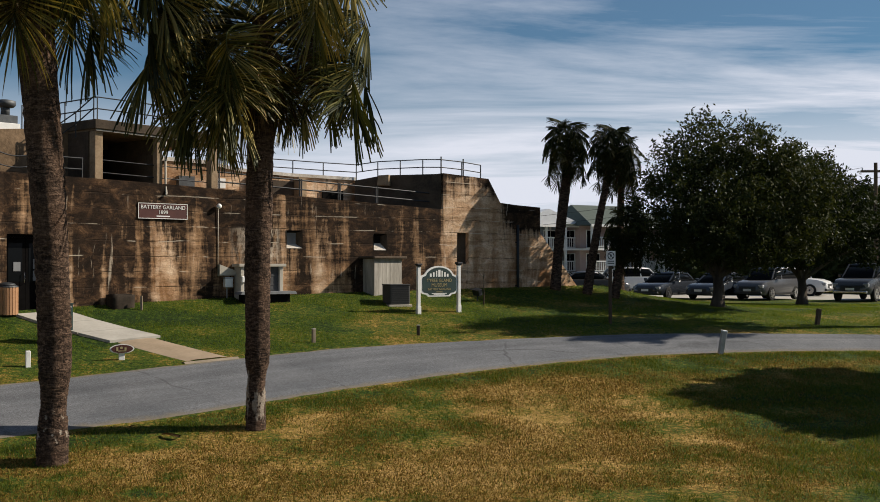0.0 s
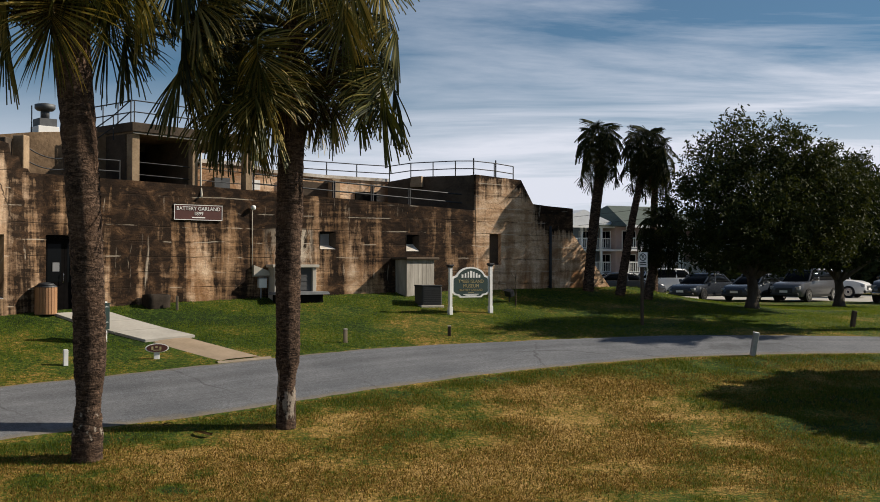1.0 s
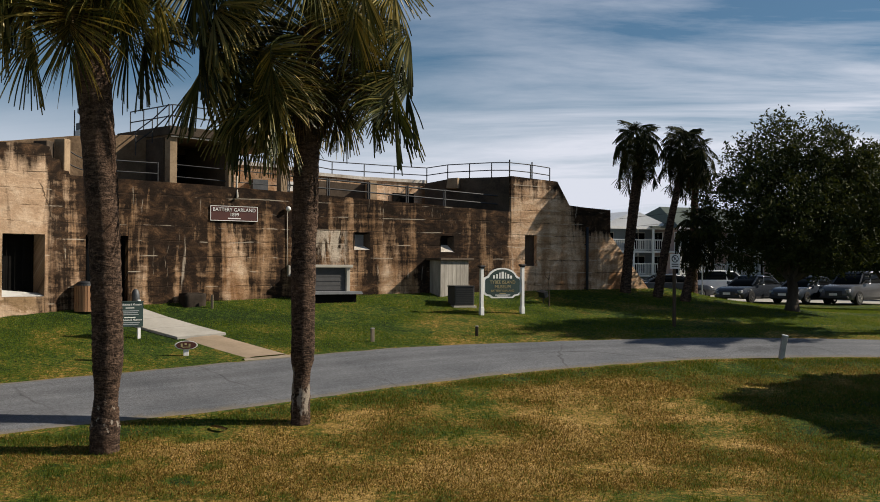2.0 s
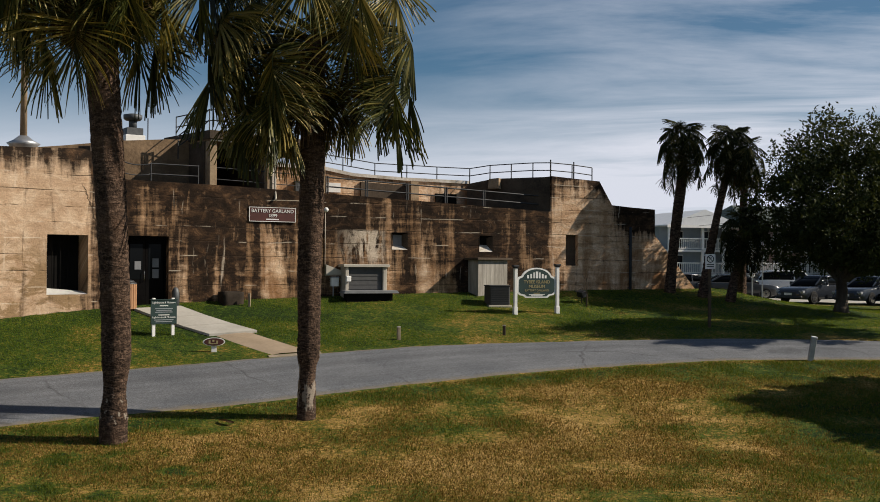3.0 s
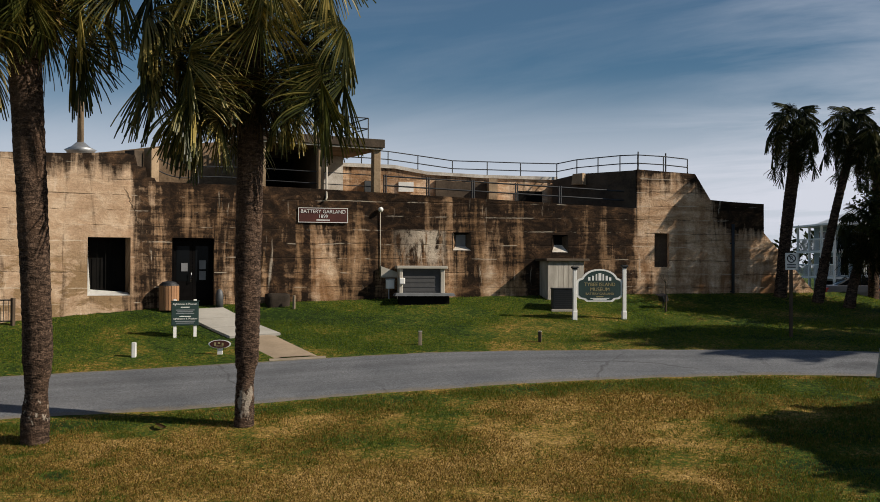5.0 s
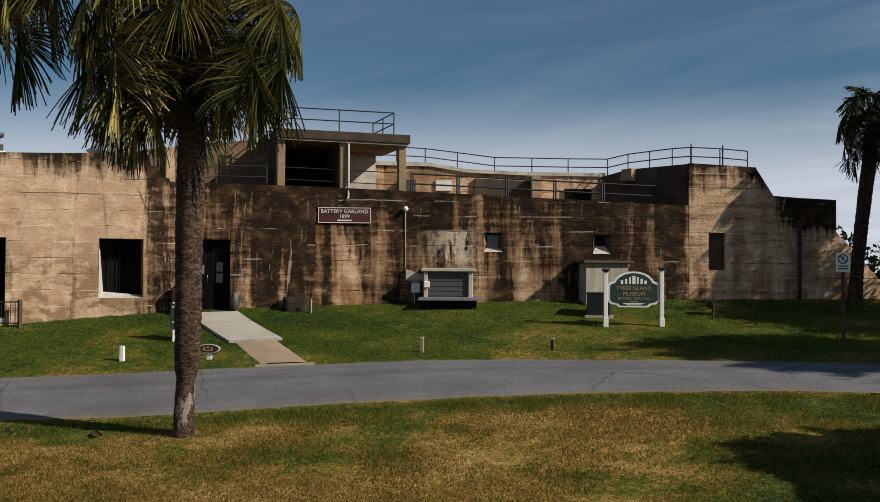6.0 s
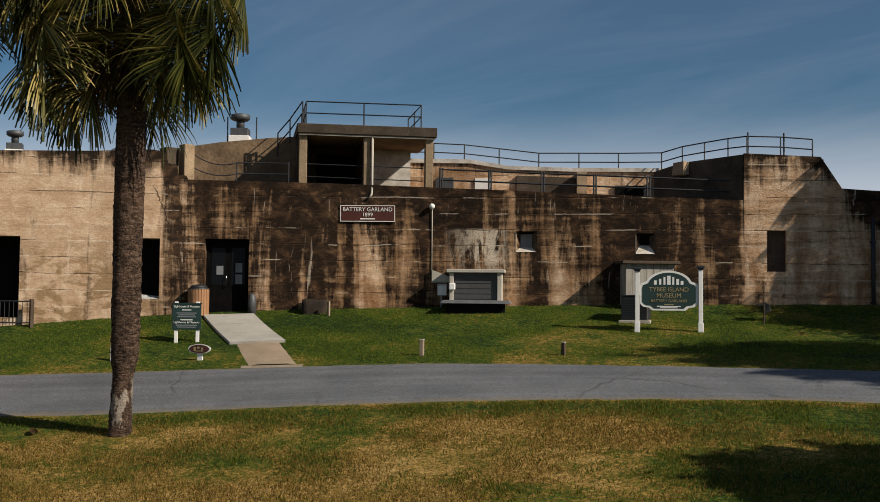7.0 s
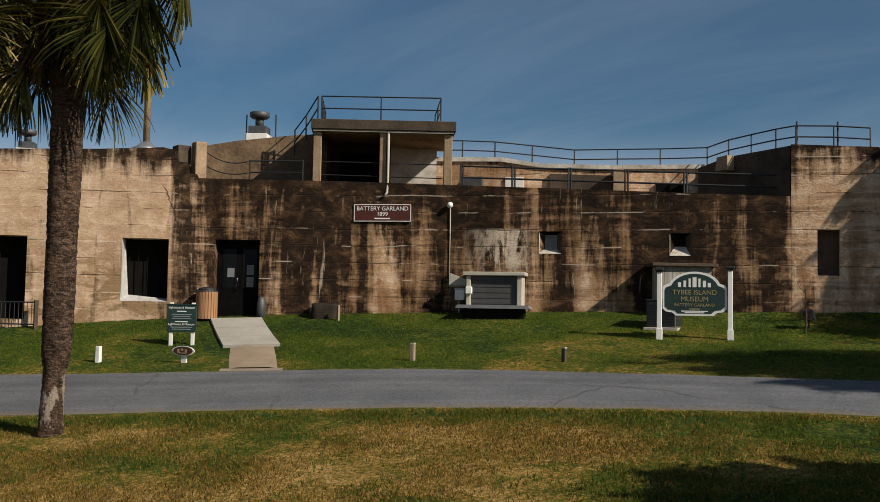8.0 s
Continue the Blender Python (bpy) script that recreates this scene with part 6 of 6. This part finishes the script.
def car(x, y, heading, kind, p, label, lift=0.0):
    """A parked car, nose along its own x; built from lofted sections."""
    dims = {"sedan": (4.7, 1.82, 1.45), "suv": (4.6, 1.86, 1.70), "pickup": (5.7, 2.0, 1.92)}[kind]
    Lc, W, H = dims
    t = thing("parked_" + {"sedan": "car", "suv": "suv", "pickup": "pickup_truck"}[kind], Matrix.Translation((x, y, gz(x, y) + 0.02 + lift)) @ pose(0, 0, 0, 0, 0, heading), label, "car" if kind != "pickup" else "pickup truck", "cars in the car park")
    h = Lc / 2
    hood, belt = {"sedan": (0.86, 0.98), "suv": (1.02, 1.12), "pickup": (1.16, 1.22)}[kind]
    low = {"sedan": 0.22, "suv": 0.26, "pickup": 0.36}[kind]
    secs = [(-h, 0.72, low + 0.18, belt * 0.86), (-h + 0.12, 0.90, low + 0.04, belt * 0.98), (-h + 0.7, 0.98, low, belt), (-0.6, 1.0, low, belt), (h - 1.6, 1.0, low, belt), (h - 1.25, 0.99, low, hood * 1.04), (h - 0.55, 0.96, low, hood * 0.98), (h - 0.14, 0.86, low + 0.02, hood * 0.86), (h, 0.68, low + 0.12, hood * 0.68)]

    def loft(secs, wide, roundness):
        bm = new_bm()
        rings = []
        for sx, f, z0, z1 in secs:
            w = wide / 2 * f
            mz = (z0 + z1) / 2
            c = [(-w * 0.93, z0), (w * 0.93, z0), (w, z0 + (z1 - z0) * 0.3), (w, mz + (z1 - z0) * 0.15), (w * roundness, z1 - 0.03), (w * (roundness - 0.12), z1), (-w * (roundness - 0.12), z1), (-w * roundness, z1 - 0.03), (-w, mz + (z1 - z0) * 0.15), (-w, z0 + (z1 - z0) * 0.3)]
            rings.append([bm.verts.new((sx, a, b)) for a, b in c])
        for a, b in zip(rings, rings[1:]):
            for k in range(len(a)):
                bm.faces.new((a[k], b[k], b[(k + 1) % len(a)], a[(k + 1) % len(a)]))
        bm.faces.new(rings[0]); bm.faces.new(rings[-1][::-1])
        return bm

    body = part("body", loft(secs, W, 0.95), p, t, smooth=True)
    body.data.set_sharp_from_angle(angle=radians(40))
    if kind == "pickup":
        cab = [(-0.75, 0.80, belt - 0.03, belt + 0.1), (-0.6, 0.84, belt - 0.03, H - 0.06), (-0.2, 0.84, belt - 0.03, H), (0.9, 0.82, belt - 0.03, H - 0.03), (1.75, 0.82, belt - 0.03, belt + 0.03)]
    elif kind == "suv":
        cab = [(-h + 0.18, 0.84, belt - 0.03, belt + 0.1), (-h + 0.5, 0.84, belt - 0.03, H - 0.08), (-0.6, 0.83, belt - 0.03, H), (0.5, 0.81, belt - 0.03, H - 0.05), (h - 1.25, 0.86, belt - 0.05, belt + 0.0)]
    else:
        cab = [(-h + 0.65, 0.84, belt - 0.03, belt + 0.02), (-h + 1.35, 0.80, belt - 0.03, H - 0.06), (-0.3, 0.79, belt - 0.03, H), (0.35, 0.79, belt - 0.03, H - 0.06), (h - 1.25, 0.86, belt - 0.05, belt + 0.0)]
    glass = [(a, f * 0.995, z0, z1 - (0.05 if z1 > H - 0.2 else 0.0)) for a, f, z0, z1 in cab]
    part("glasshouse", loft(glass, W, 0.86), M_GLASS, t, "dark car glass", True)
    roof = [(a, f * (0.90 if 0 < i < len(cab) - 1 else 0.9), max(z1 - 0.09, z0), z1 + 0.012) for i, (a, f, z0, z1) in enumerate(cab)]
    part("roof", loft(roof[1:-1], W, 0.9), p, t, smooth=True)
    for sd in (-1, 1):
        for (a, f, z0, z1), (b, g, y0, y1) in ((cab[0], cab[1]), (cab[-1], cab[-2])):
            part("pillar", tube_bm([(a, sd * W / 2 * f * 0.93, z0), (b, sd * W / 2 * g * 0.83, y1)], 0.045, 5), p, t)
        part("pillar", tube_bm([(0.0, sd * W / 2 * 0.82, belt - 0.02), (-0.05, sd * W / 2 * 0.72, H - 0.05)], 0.04, 5), p, t)
        part("headlight", box_bm((h - 0.30, min(sd * W * 0.30, sd * W * 0.44), hood * 0.62), (h - 0.05, max(sd * W * 0.30, sd * W * 0.44), hood * 0.80), 0.03), M_LAMP, t, "clear headlight")
        part("tail_light", box_bm((-h - 0.01, min(sd * W * 0.32, sd * W * 0.45), belt * 0.62), (-h + 0.2, max(sd * W * 0.32, sd * W * 0.45), belt * 0.85), 0.02), M_REDLAMP, t, "red tail light")
        part("mirror", box_bm((h - 1.75, min(sd * W * 0.50, sd * W * 0.58), belt - 0.01), (h - 1.60, max(sd * W * 0.50, sd * W * 0.58), belt + 0.14), 0.02), p, t)
        part("sill", box_bm((-h + 1.25, min(sd * W * 0.49, sd * W * 0.503), low), (h - 1.3, max(sd * W * 0.49, sd * W * 0.503), low + 0.12)), M_TYRE, t)
        r = {"sedan": 0.33, "suv": 0.36, "pickup": 0.41}[kind]
        for wx in (-h + 0.95, h - 0.92):
            wheel_part(t, wx, sd * (W / 2 - 0.09), r, sd)
    part("grille", box_bm((h - 0.06, -W * 0.26, hood * 0.46), (h + 0.012, W * 0.26, hood * 0.72), 0.02), M_BLACKMETAL, t, "dark grille")
    part("bumper", box_bm((h - 0.12, -W * 0.42, low + 0.05), (h + 0.03, W * 0.42, low + 0.20), 0.04), M_BLACKMETAL if kind != "pickup" else M_CHROME, t)
    part("number_plate", box_bm((h + 0.03, -0.22, low + 0.22), (h + 0.042, 0.22, low + 0.34)), M_WHITE, t)
    return t


car(9.0, 55.2, -128, "sedan", P_DARK, "dark blue saloon parked under the oaks")
car(11.7, 54.6, -128, "sedan", P_BLUE, "dusky blue saloon parked under the oaks")
car(14.2, 54.3, -130, "suv", P_SILVER, "silver compact utility vehicle parked under the oaks")
car(17.2, 61.5, -30, "suv", P_WHITE, "white estate parked across the car park")
car(19.1, 53.2, -126, "pickup", P_GREY, "dark grey pickup truck in the car park")
car(5.1, 60.5, 12, "sedan", P_GREY, "grey saloon on the far side of the car park")
car(8.3, 63.5, 10, "suv", P_WHITE, "white utility vehicle in front of the house")
car(2.3, 61.0, 20, "sedan", P_SILVER, "silver saloon behind the bastion")

lot_f = spline([(-6, 72), (10, 70), (28, 66), (46, 60)], 6)
lot_n = spline([(-4, 57.5), (9, 56.2), (24, 50.5), (40, 43)], 6)
tagged(band("car_park", lot_f, lot_n, M_SLAB, 0.03, 6, 0.1), "pale worn car park surface behind the oaks", "car park", kind="structure")

M_SIDING_B = simple("blue_siding", (0.22, 0.27, 0.31), (0.29, 0.34, 0.38), 0.7, 2, bump=0.1)
M_SIDING_P = simple("pink_siding", (0.42, 0.30, 0.26), (0.50, 0.37, 0.32), 0.7, 2, bump=0.1)
M_ROOF_G = simple("green_roof", (0.045, 0.062, 0.050), (0.075, 0.095, 0.075), 0.7, 3, bump=0.3)
M_ROOF_W = simple("white_metal_roof", (0.62, 0.63, 0.64), (0.75, 0.76, 0.77), 0.4, 3, bump=0.1)


def beach_house(x, y, W, D, siding, roof, label, gable):
    """Two living storeys over an open ground floor, with balconies on the near side."""
    z = 0.75
    t = thing("house", Matrix.Translation((x, y, z)) @ pose(0, 0, 0, 0, 0, 32), label, "house", "houses behind the car park")
    fl = [0.0, 1.9, 3.65, 5.35]
    part("wall", box_bm((0, 1.6, 0.0), (W, D, fl[3])), siding, t)
    for k in (1, 2):
        part("balcony_floor", box_bm((-0.1, 0, fl[k] - 0.12), (W + 0.1, 1.595, fl[k] + 0.02)), M_WHITE, t)
        b = part("balcony_rail", box_bm((0, 0.02, fl[k] + 0.78), (W, 0.10, fl[k] + 0.86)), M_WHITE, t, "white balcony rail")
        part("lower_rail", box_bm((0, 0.03, fl[k] + 0.10), (W, 0.09, fl[k] + 0.15)), M_WHITE, b)
        n = int(W / 0.16)
        for i in range(n):
            part("baluster", box_bm((W * i / n, 0.04, fl[k] + 0.15), (W * i / n + 0.035, 0.075, fl[k] + 0.78)), M_WHITE, b)
    nb = max(2, round(W / 2.4))
    for i in range(nb + 1):
        px = W * i / nb
        part("column", box_bm((px - 0.08, 0.0, 0), (px + 0.08, 0.16, fl[3])), M_WHITE, t)
    for i in range(nb):
        for k in (1, 2):
            cx = W * (i + 0.5) / nb
            w = part("window", box_bm((cx - 0.62, 1.55, fl[k] + 0.05), (cx + 0.62, 1.6, fl[k] + 1.42)), M_WHITE, t, "white window frame")
            for dx in (-0.56, 0.03):
                part("pane", box_bm((cx + dx, 1.53, fl[k] + 0.12), (cx + dx + 0.53, 1.549, fl[k] + 1.36)), M_GLASS, w)
        part("garage_opening", box_bm((W * (i + 0.5) / nb - 0.9, 1.56, 0.0), (W * (i + 0.5) / nb + 0.9, 1.597, 1.55)), M_BLACK, t)
    # balcony, windows and an open ground floor on the western side
    for k in (1, 2):
        part("balcony_floor", box_bm((-1.3, 1.6, fl[k] - 0.12), (-0.002, D, fl[k] + 0.02)), M_WHITE, t)
        b = part("balcony_rail", box_bm((-1.30, 1.6, fl[k] + 0.78), (-1.22, D, fl[k] + 0.86)), M_WHITE, t, "white balcony rail")
        n = int((D - 1.6) / 0.2)
        for i in range(n):
            y = 1.62 + (D - 1.66) * i / n
            part("baluster", box_bm((-1.275, y, fl[k] + 0.021), (-1.24, y + 0.035, fl[k] + 0.78)), M_WHITE, b)
        for i in range(3):
            y = 2.2 + (D - 2.6) * i / 3
            w = part("window", box_bm((-0.05, y, fl[k] + 0.05), (-0.001, y + 1.2, fl[k] + 1.42)), M_WHITE, t, "white window frame")
            for dy in (0.06, 0.63):
                part("pane", box_bm((-0.07, y + dy, fl[k] + 0.12), (-0.051, y + dy + 0.5, fl[k] + 1.36)), M_GLASS, w)
    for i in range(4):
        y = 1.62 + (D - 1.80) * i / 3
        part("column", box_bm((-1.28, y, 0), (-1.14, y + 0.14, fl[3])), M_WHITE, t)
    part("garage_opening", box_bm((-0.03, 2.0, 0.0), (-0.001, D - 0.3, 1.6)), M_BLACK, t)
    part("balcony_roof", box_bm((-1.5, 1.4, fl[3] + 0.002), (-0.402, D + 0.2, fl[3] + 0.12)), roof, t)
    bm = new_bm()
    rz = fl[3]
    if gable == "x":
        add_prism(bm, [(-0.4, rz), (W + 0.4, rz), (W + 0.4, rz + 0.08), (W / 2, rz + 0.45 + 0.28 * W / 2), (-0.4, rz + 0.08)], -0.3, D + 0.3)
    else:
        vs = [bm.verts.new(v) for v in ((-0.4, -0.4, rz), (W + 0.4, -0.4, rz), (W + 0.4, D + 0.4, rz), (-0.4, D + 0.4, rz), (0.9, D / 2, rz + 1.7), (W - 0.2, D / 2, rz + 1.7))]
        for f in ((0, 1, 5, 4), (1, 2, 5), (2, 3, 4, 5), (3, 0, 4), (3, 2, 1, 0)):
            bm.faces.new([vs[i] for i in f])
    part("roof", bm, roof, t)
    part("fascia", box_bm((-0.42, -0.44, rz - 0.12), (W + 0.42, -0.38, rz + 0.06)), M_WHITE, t)
    return t


beach_house(6.2, 73.5, 7.0, 8, M_SIDING_P, M_ROOF_G, "pale beach house with a green roof and white balconies", "y")
beach_house(0.6, 72.5, 5.4, 8, M_SIDING_B, M_ROOF_W, "blue beach house with a white metal roof", "x")
beach_house(13.6, 75.5, 7.5, 8, M_SIDING_P, M_ROOF_W, "pale beach house behind the oaks", "y")
beach_house(24.5, 73.0, 8.0, 8, M_SIDING_B, M_ROOF_G, "blue beach house behind the oaks", "y")


def utility_pole(x, y, h, label):
    t = thing("utility_pole", Vector((x, y, gz(x, y))), label, "utility pole", "poles along the street")
    part("pole", tube_bm([(0, 0, -0.2), (0, 0, h)], [0.15, 0.11], 10), M_BROWNWOOD, t)
    part("crossarm", box_bm((-0.9, -0.06, h - 0.6), (0.9, 0.06, h - 0.46)), M_BROWNWOOD, t)
    for dx in (-0.8, 0.0, 0.8):
        part("insulator", tube_bm([(dx, 0, h - 0.46), (dx, 0, h - 0.32)], 0.04, 6), M_GALV, t)
    return t


utility_pole(22.9, 63.5, 8.2, "dark wooden utility pole behind the oaks")
for dz, dx in ((0.0, -0.8), (-0.5, 0.8)):
    a, b = Vector((22.9 + dx, 63.5, 1.35 + 7.9 + dz)), Vector((1.5 + dx, 73.4, 6.6 + dz))
    w = thing("overhead_wire", a, "thin dark overhead wire from the pole to a house", "wire", "wires along the street")
    part("wire", tube_bm([(b - a) * k / 10 + Vector((0, 0, -1.0 * (k / 10) * (1 - k / 10))) for k in range(11)], 0.012, 4), M_BLACKMETAL, w)
# two slim posts and a white box by the car park
for x, y, h in ((5.75, 52.5, 2.2), (6.25, 52.8, 2.6)):
    t = thing("street_sign", Vector((x, y, gz(x, y))), "small pale street sign on a thin post", "sign", "signs by the car park")
    part("post", tube_bm([(0, 0, -0.1), (0, 0, h)], 0.035, 6), M_GALV, t)
    part("plate", box_bm((-0.22, -0.05, h - 0.5), (0.22, -0.04, h)), M_WHITE, t)


def hedge(pts, h, label, seed, n):
    rng = np.random.default_rng(seed)
    V, F = [], []
    line = spline(pts, 10)
    k = rng.integers(0, len(line) - 1, n)
    f = rng.random(n)
    P = np.array([[*(line[i].lerp(line[i + 1], u)), 0] for i, u in zip(k, f)])
    P[:, :2] += rng.normal(size=(n, 2)) * 0.8
    P[:, 2] = 1.2 + h * (0.25 + 0.75 * rng.random(n)) * (0.75 + 0.35 * np.sin(P[:, 0] * 0.7 + seed) * np.sin(P[:, 1] * 0.5))
    a = rng.normal(size=(n, 3)); a /= np.linalg.norm(a, axis=1)[:, None]
    b = np.cross(a, rng.normal(size=(n, 3))); b /= np.linalg.norm(b, axis=1)[:, None]
    s = 0.30 * (0.6 + 0.8 * rng.random(n))[:, None]
    V = np.stack([P - a * s, P + b * s * 0.5, P + a * s, P - b * s * 0.5], 1).reshape(-1, 3)
    me = bpy.data.meshes.new("hedge")
    me.from_pydata(V.tolist(), [], np.arange(4 * n).reshape(-1, 4).tolist())
    me.materials.append(M_OAKLEAF)
    tagged(new("hedge", me), label, "hedge", kind="stuff")


hedge([(13, 71), (22, 69), (34, 65), (48, 58)], 3.6, "dark shrubs behind the car park", 3, 16000)
hedge([(-40, 95), (0, 100), (40, 92), (75, 60)], 6.0, "distant dark trees beyond the houses", 4, 12000)


# ---- grass and litter ----
def grass_tufts(name, label, n, inside, seed, height, dry):
    """Short blades over part of the lawn."""
    rng = np.random.default_rng(seed)
    x, y = inside(rng, n)
    dn, df = line_distance(x, y, ROAD_NEAR), line_distance(x, y, ROAD_FAR)
    dr = lawn_dryness(x, y)
    chance = np.clip(0.15 + 1.1 * dr, 0, 1) if dry is M_STRAW else np.clip(1.15 - 1.15 * dr, 0.12, 1)
    keep = (rng.random(len(x)) < chance) & ((dn < -0.08) | (df > 0.10)) & (np.hypot(x + 4.5, y - 18.22) > 0.3) & (np.hypot(x + 7.48, y - 15.35) > 0.3)
    x, y = x[keep], y[keep]
    z = ground_z(x, y)
    n = len(x)
    a = rng.random(n) * 6.283
    h = height * (0.5 + rng.random(n))
    w = 0.006 + 0.006 * rng.random(n)
    lx, ly = rng.normal(size=n) * h * 0.55, rng.normal(size=n) * h * 0.55
    b0 = np.stack([x - np.cos(a) * w, y - np.sin(a) * w, z - 0.005], 1)
    b1 = np.stack([x + np.cos(a) * w, y + np.sin(a) * w, z - 0.005], 1)
    t = np.stack([x + lx, y + ly, z + h], 1)
    V = np.stack([b0, b1, t], 1).reshape(-1, 3)
    me = bpy.data.meshes.new(name)
    me.from_pydata(V.tolist(), [], np.arange(3 * n).reshape(-1, 3).tolist())
    me.materials.append(dry)
    return tagged(new(name, me), label, "grass", kind="stuff")


M_BLADE = leaf_mat("grass_blade", (0.018, 0.040, 0.004), (0.055, 0.085, 0.010), (0.13, 0.130, 0.022), 0.7, 0.35, 0.10)
M_STRAW = leaf_mat("straw_blade", (0.08, 0.050, 0.011), (0.225, 0.145, 0.036), (0.45, 0.30, 0.115), 0.8, 0.2, 0.08)


def near_side(rng, n):
    """South of the drive, thicker where the lawn comes close."""
    x = rng.uniform(-11, 13, n)
    y = rng.uniform(9.5, 30.0, n)
    k = line_distance(x, y, ROAD_NEAR) < 0
    return x[k], y[k]


def patchy(f, scale, seed, level):
    """Uneven patches, from waves that run in many directions."""
    def g(rng, n):
        x, y = f(rng, n)
        way = np.random.default_rng(int(seed * 10))
        v = rng.normal(size=len(x)) * 0.8
        for _ in range(12):
            ang, fr, ph = way.uniform(0, 6.28), scale * way.uniform(0.35, 2.4), way.uniform(0, 6.28)
            v += 0.42 * np.sin(fr * (x * np.cos(ang) + y * np.sin(ang)) + ph)
        return x[v > level], y[v > level]
    return g


def far_side(rng, n):
    x = rng.uniform(-15, 18, n)
    y = rng.uniform(19.0, 48.0, n)
    d = line_distance(x, y, ROAD_FAR)
    w = line_distance(x, y, WALL)
    k = (d > 0) & (w < -0.05)
    slab = (np.abs((x + 9.4) * 0.87 - (y - 24.2) * -0.5) < 99) & (line_distance(x, y, [Vector((-13.1, 25.6)), Vector((-6.3, 22.9))]) > -0.85) & (line_distance(x, y, [Vector((-13.1, 25.6)), Vector((-6.3, 22.9))]) < 0.85)
    k &= ~slab
    return x[k], y[k]


M_LAWNBLADE = leaf_mat("lawn_blade", (0.026, 0.060, 0.005), (0.070, 0.118, 0.010), (0.160, 0.170, 0.026), 0.7, 0.40, 0.10)


grass_tufts("grass", "short green grass blades on the near lawn", 520000, patchy(near_side, 2.6, 2.0, -0.1), 31, 0.055, M_BLADE)
grass_tufts("straw_grass", "dry straw-coloured grass on the near lawn", 520000, patchy(near_side, 1.5, 5.0, -0.4), 32, 0.042, M_STRAW)
grass_tufts("lawn_grass", "short green grass blades in front of the fort", 620000, patchy(far_side, 1.7, 4.0, -0.5), 33, 0.036, M_LAWNBLADE)


def fallen_leaf(x, y, s, az, label):
    """A curled dry palm boot on the ground."""
    t = thing("fallen_palm_boot", Matrix.Translation((x, y, gz(x, y) + 0.01)) @ pose(0, 0, 0, 0, 0, az), label, "dead leaf", "fallen palm boots")
    bm = new_bm()
    prev = None
    for k in range(9):
        f = k / 8
        w = s * (0.16 * (1 - f) ** 0.6 + 0.02)
        c = Vector((s * f, 0.05 * s * math.sin(4 * f), 0.05 * s + s * 0.28 * f * (1 - f) + 0.05 * s * f))
        row = [bm.verts.new(c + Vector((0, w * u, s * 0.10 * abs(u)))) for u in (-1, -0.4, 0.4, 1)]
        if prev:
            for i in range(3):
                bm.faces.new((prev[i], prev[i + 1], row[i + 1], row[i]))
        prev = row
    bmesh.ops.solidify(bm, geom=bm.faces[:], thickness=0.012)
    part("boot", bm, M_DEADFROND, t, smooth=True)


fallen_leaf(-5.75, 17.15, 0.42, 160, "curled dry palm boot on the dry lawn")
fallen_leaf(-6.9, 17.6, 0.22, 40, "small scrap of dry palm leaf on the lawn")
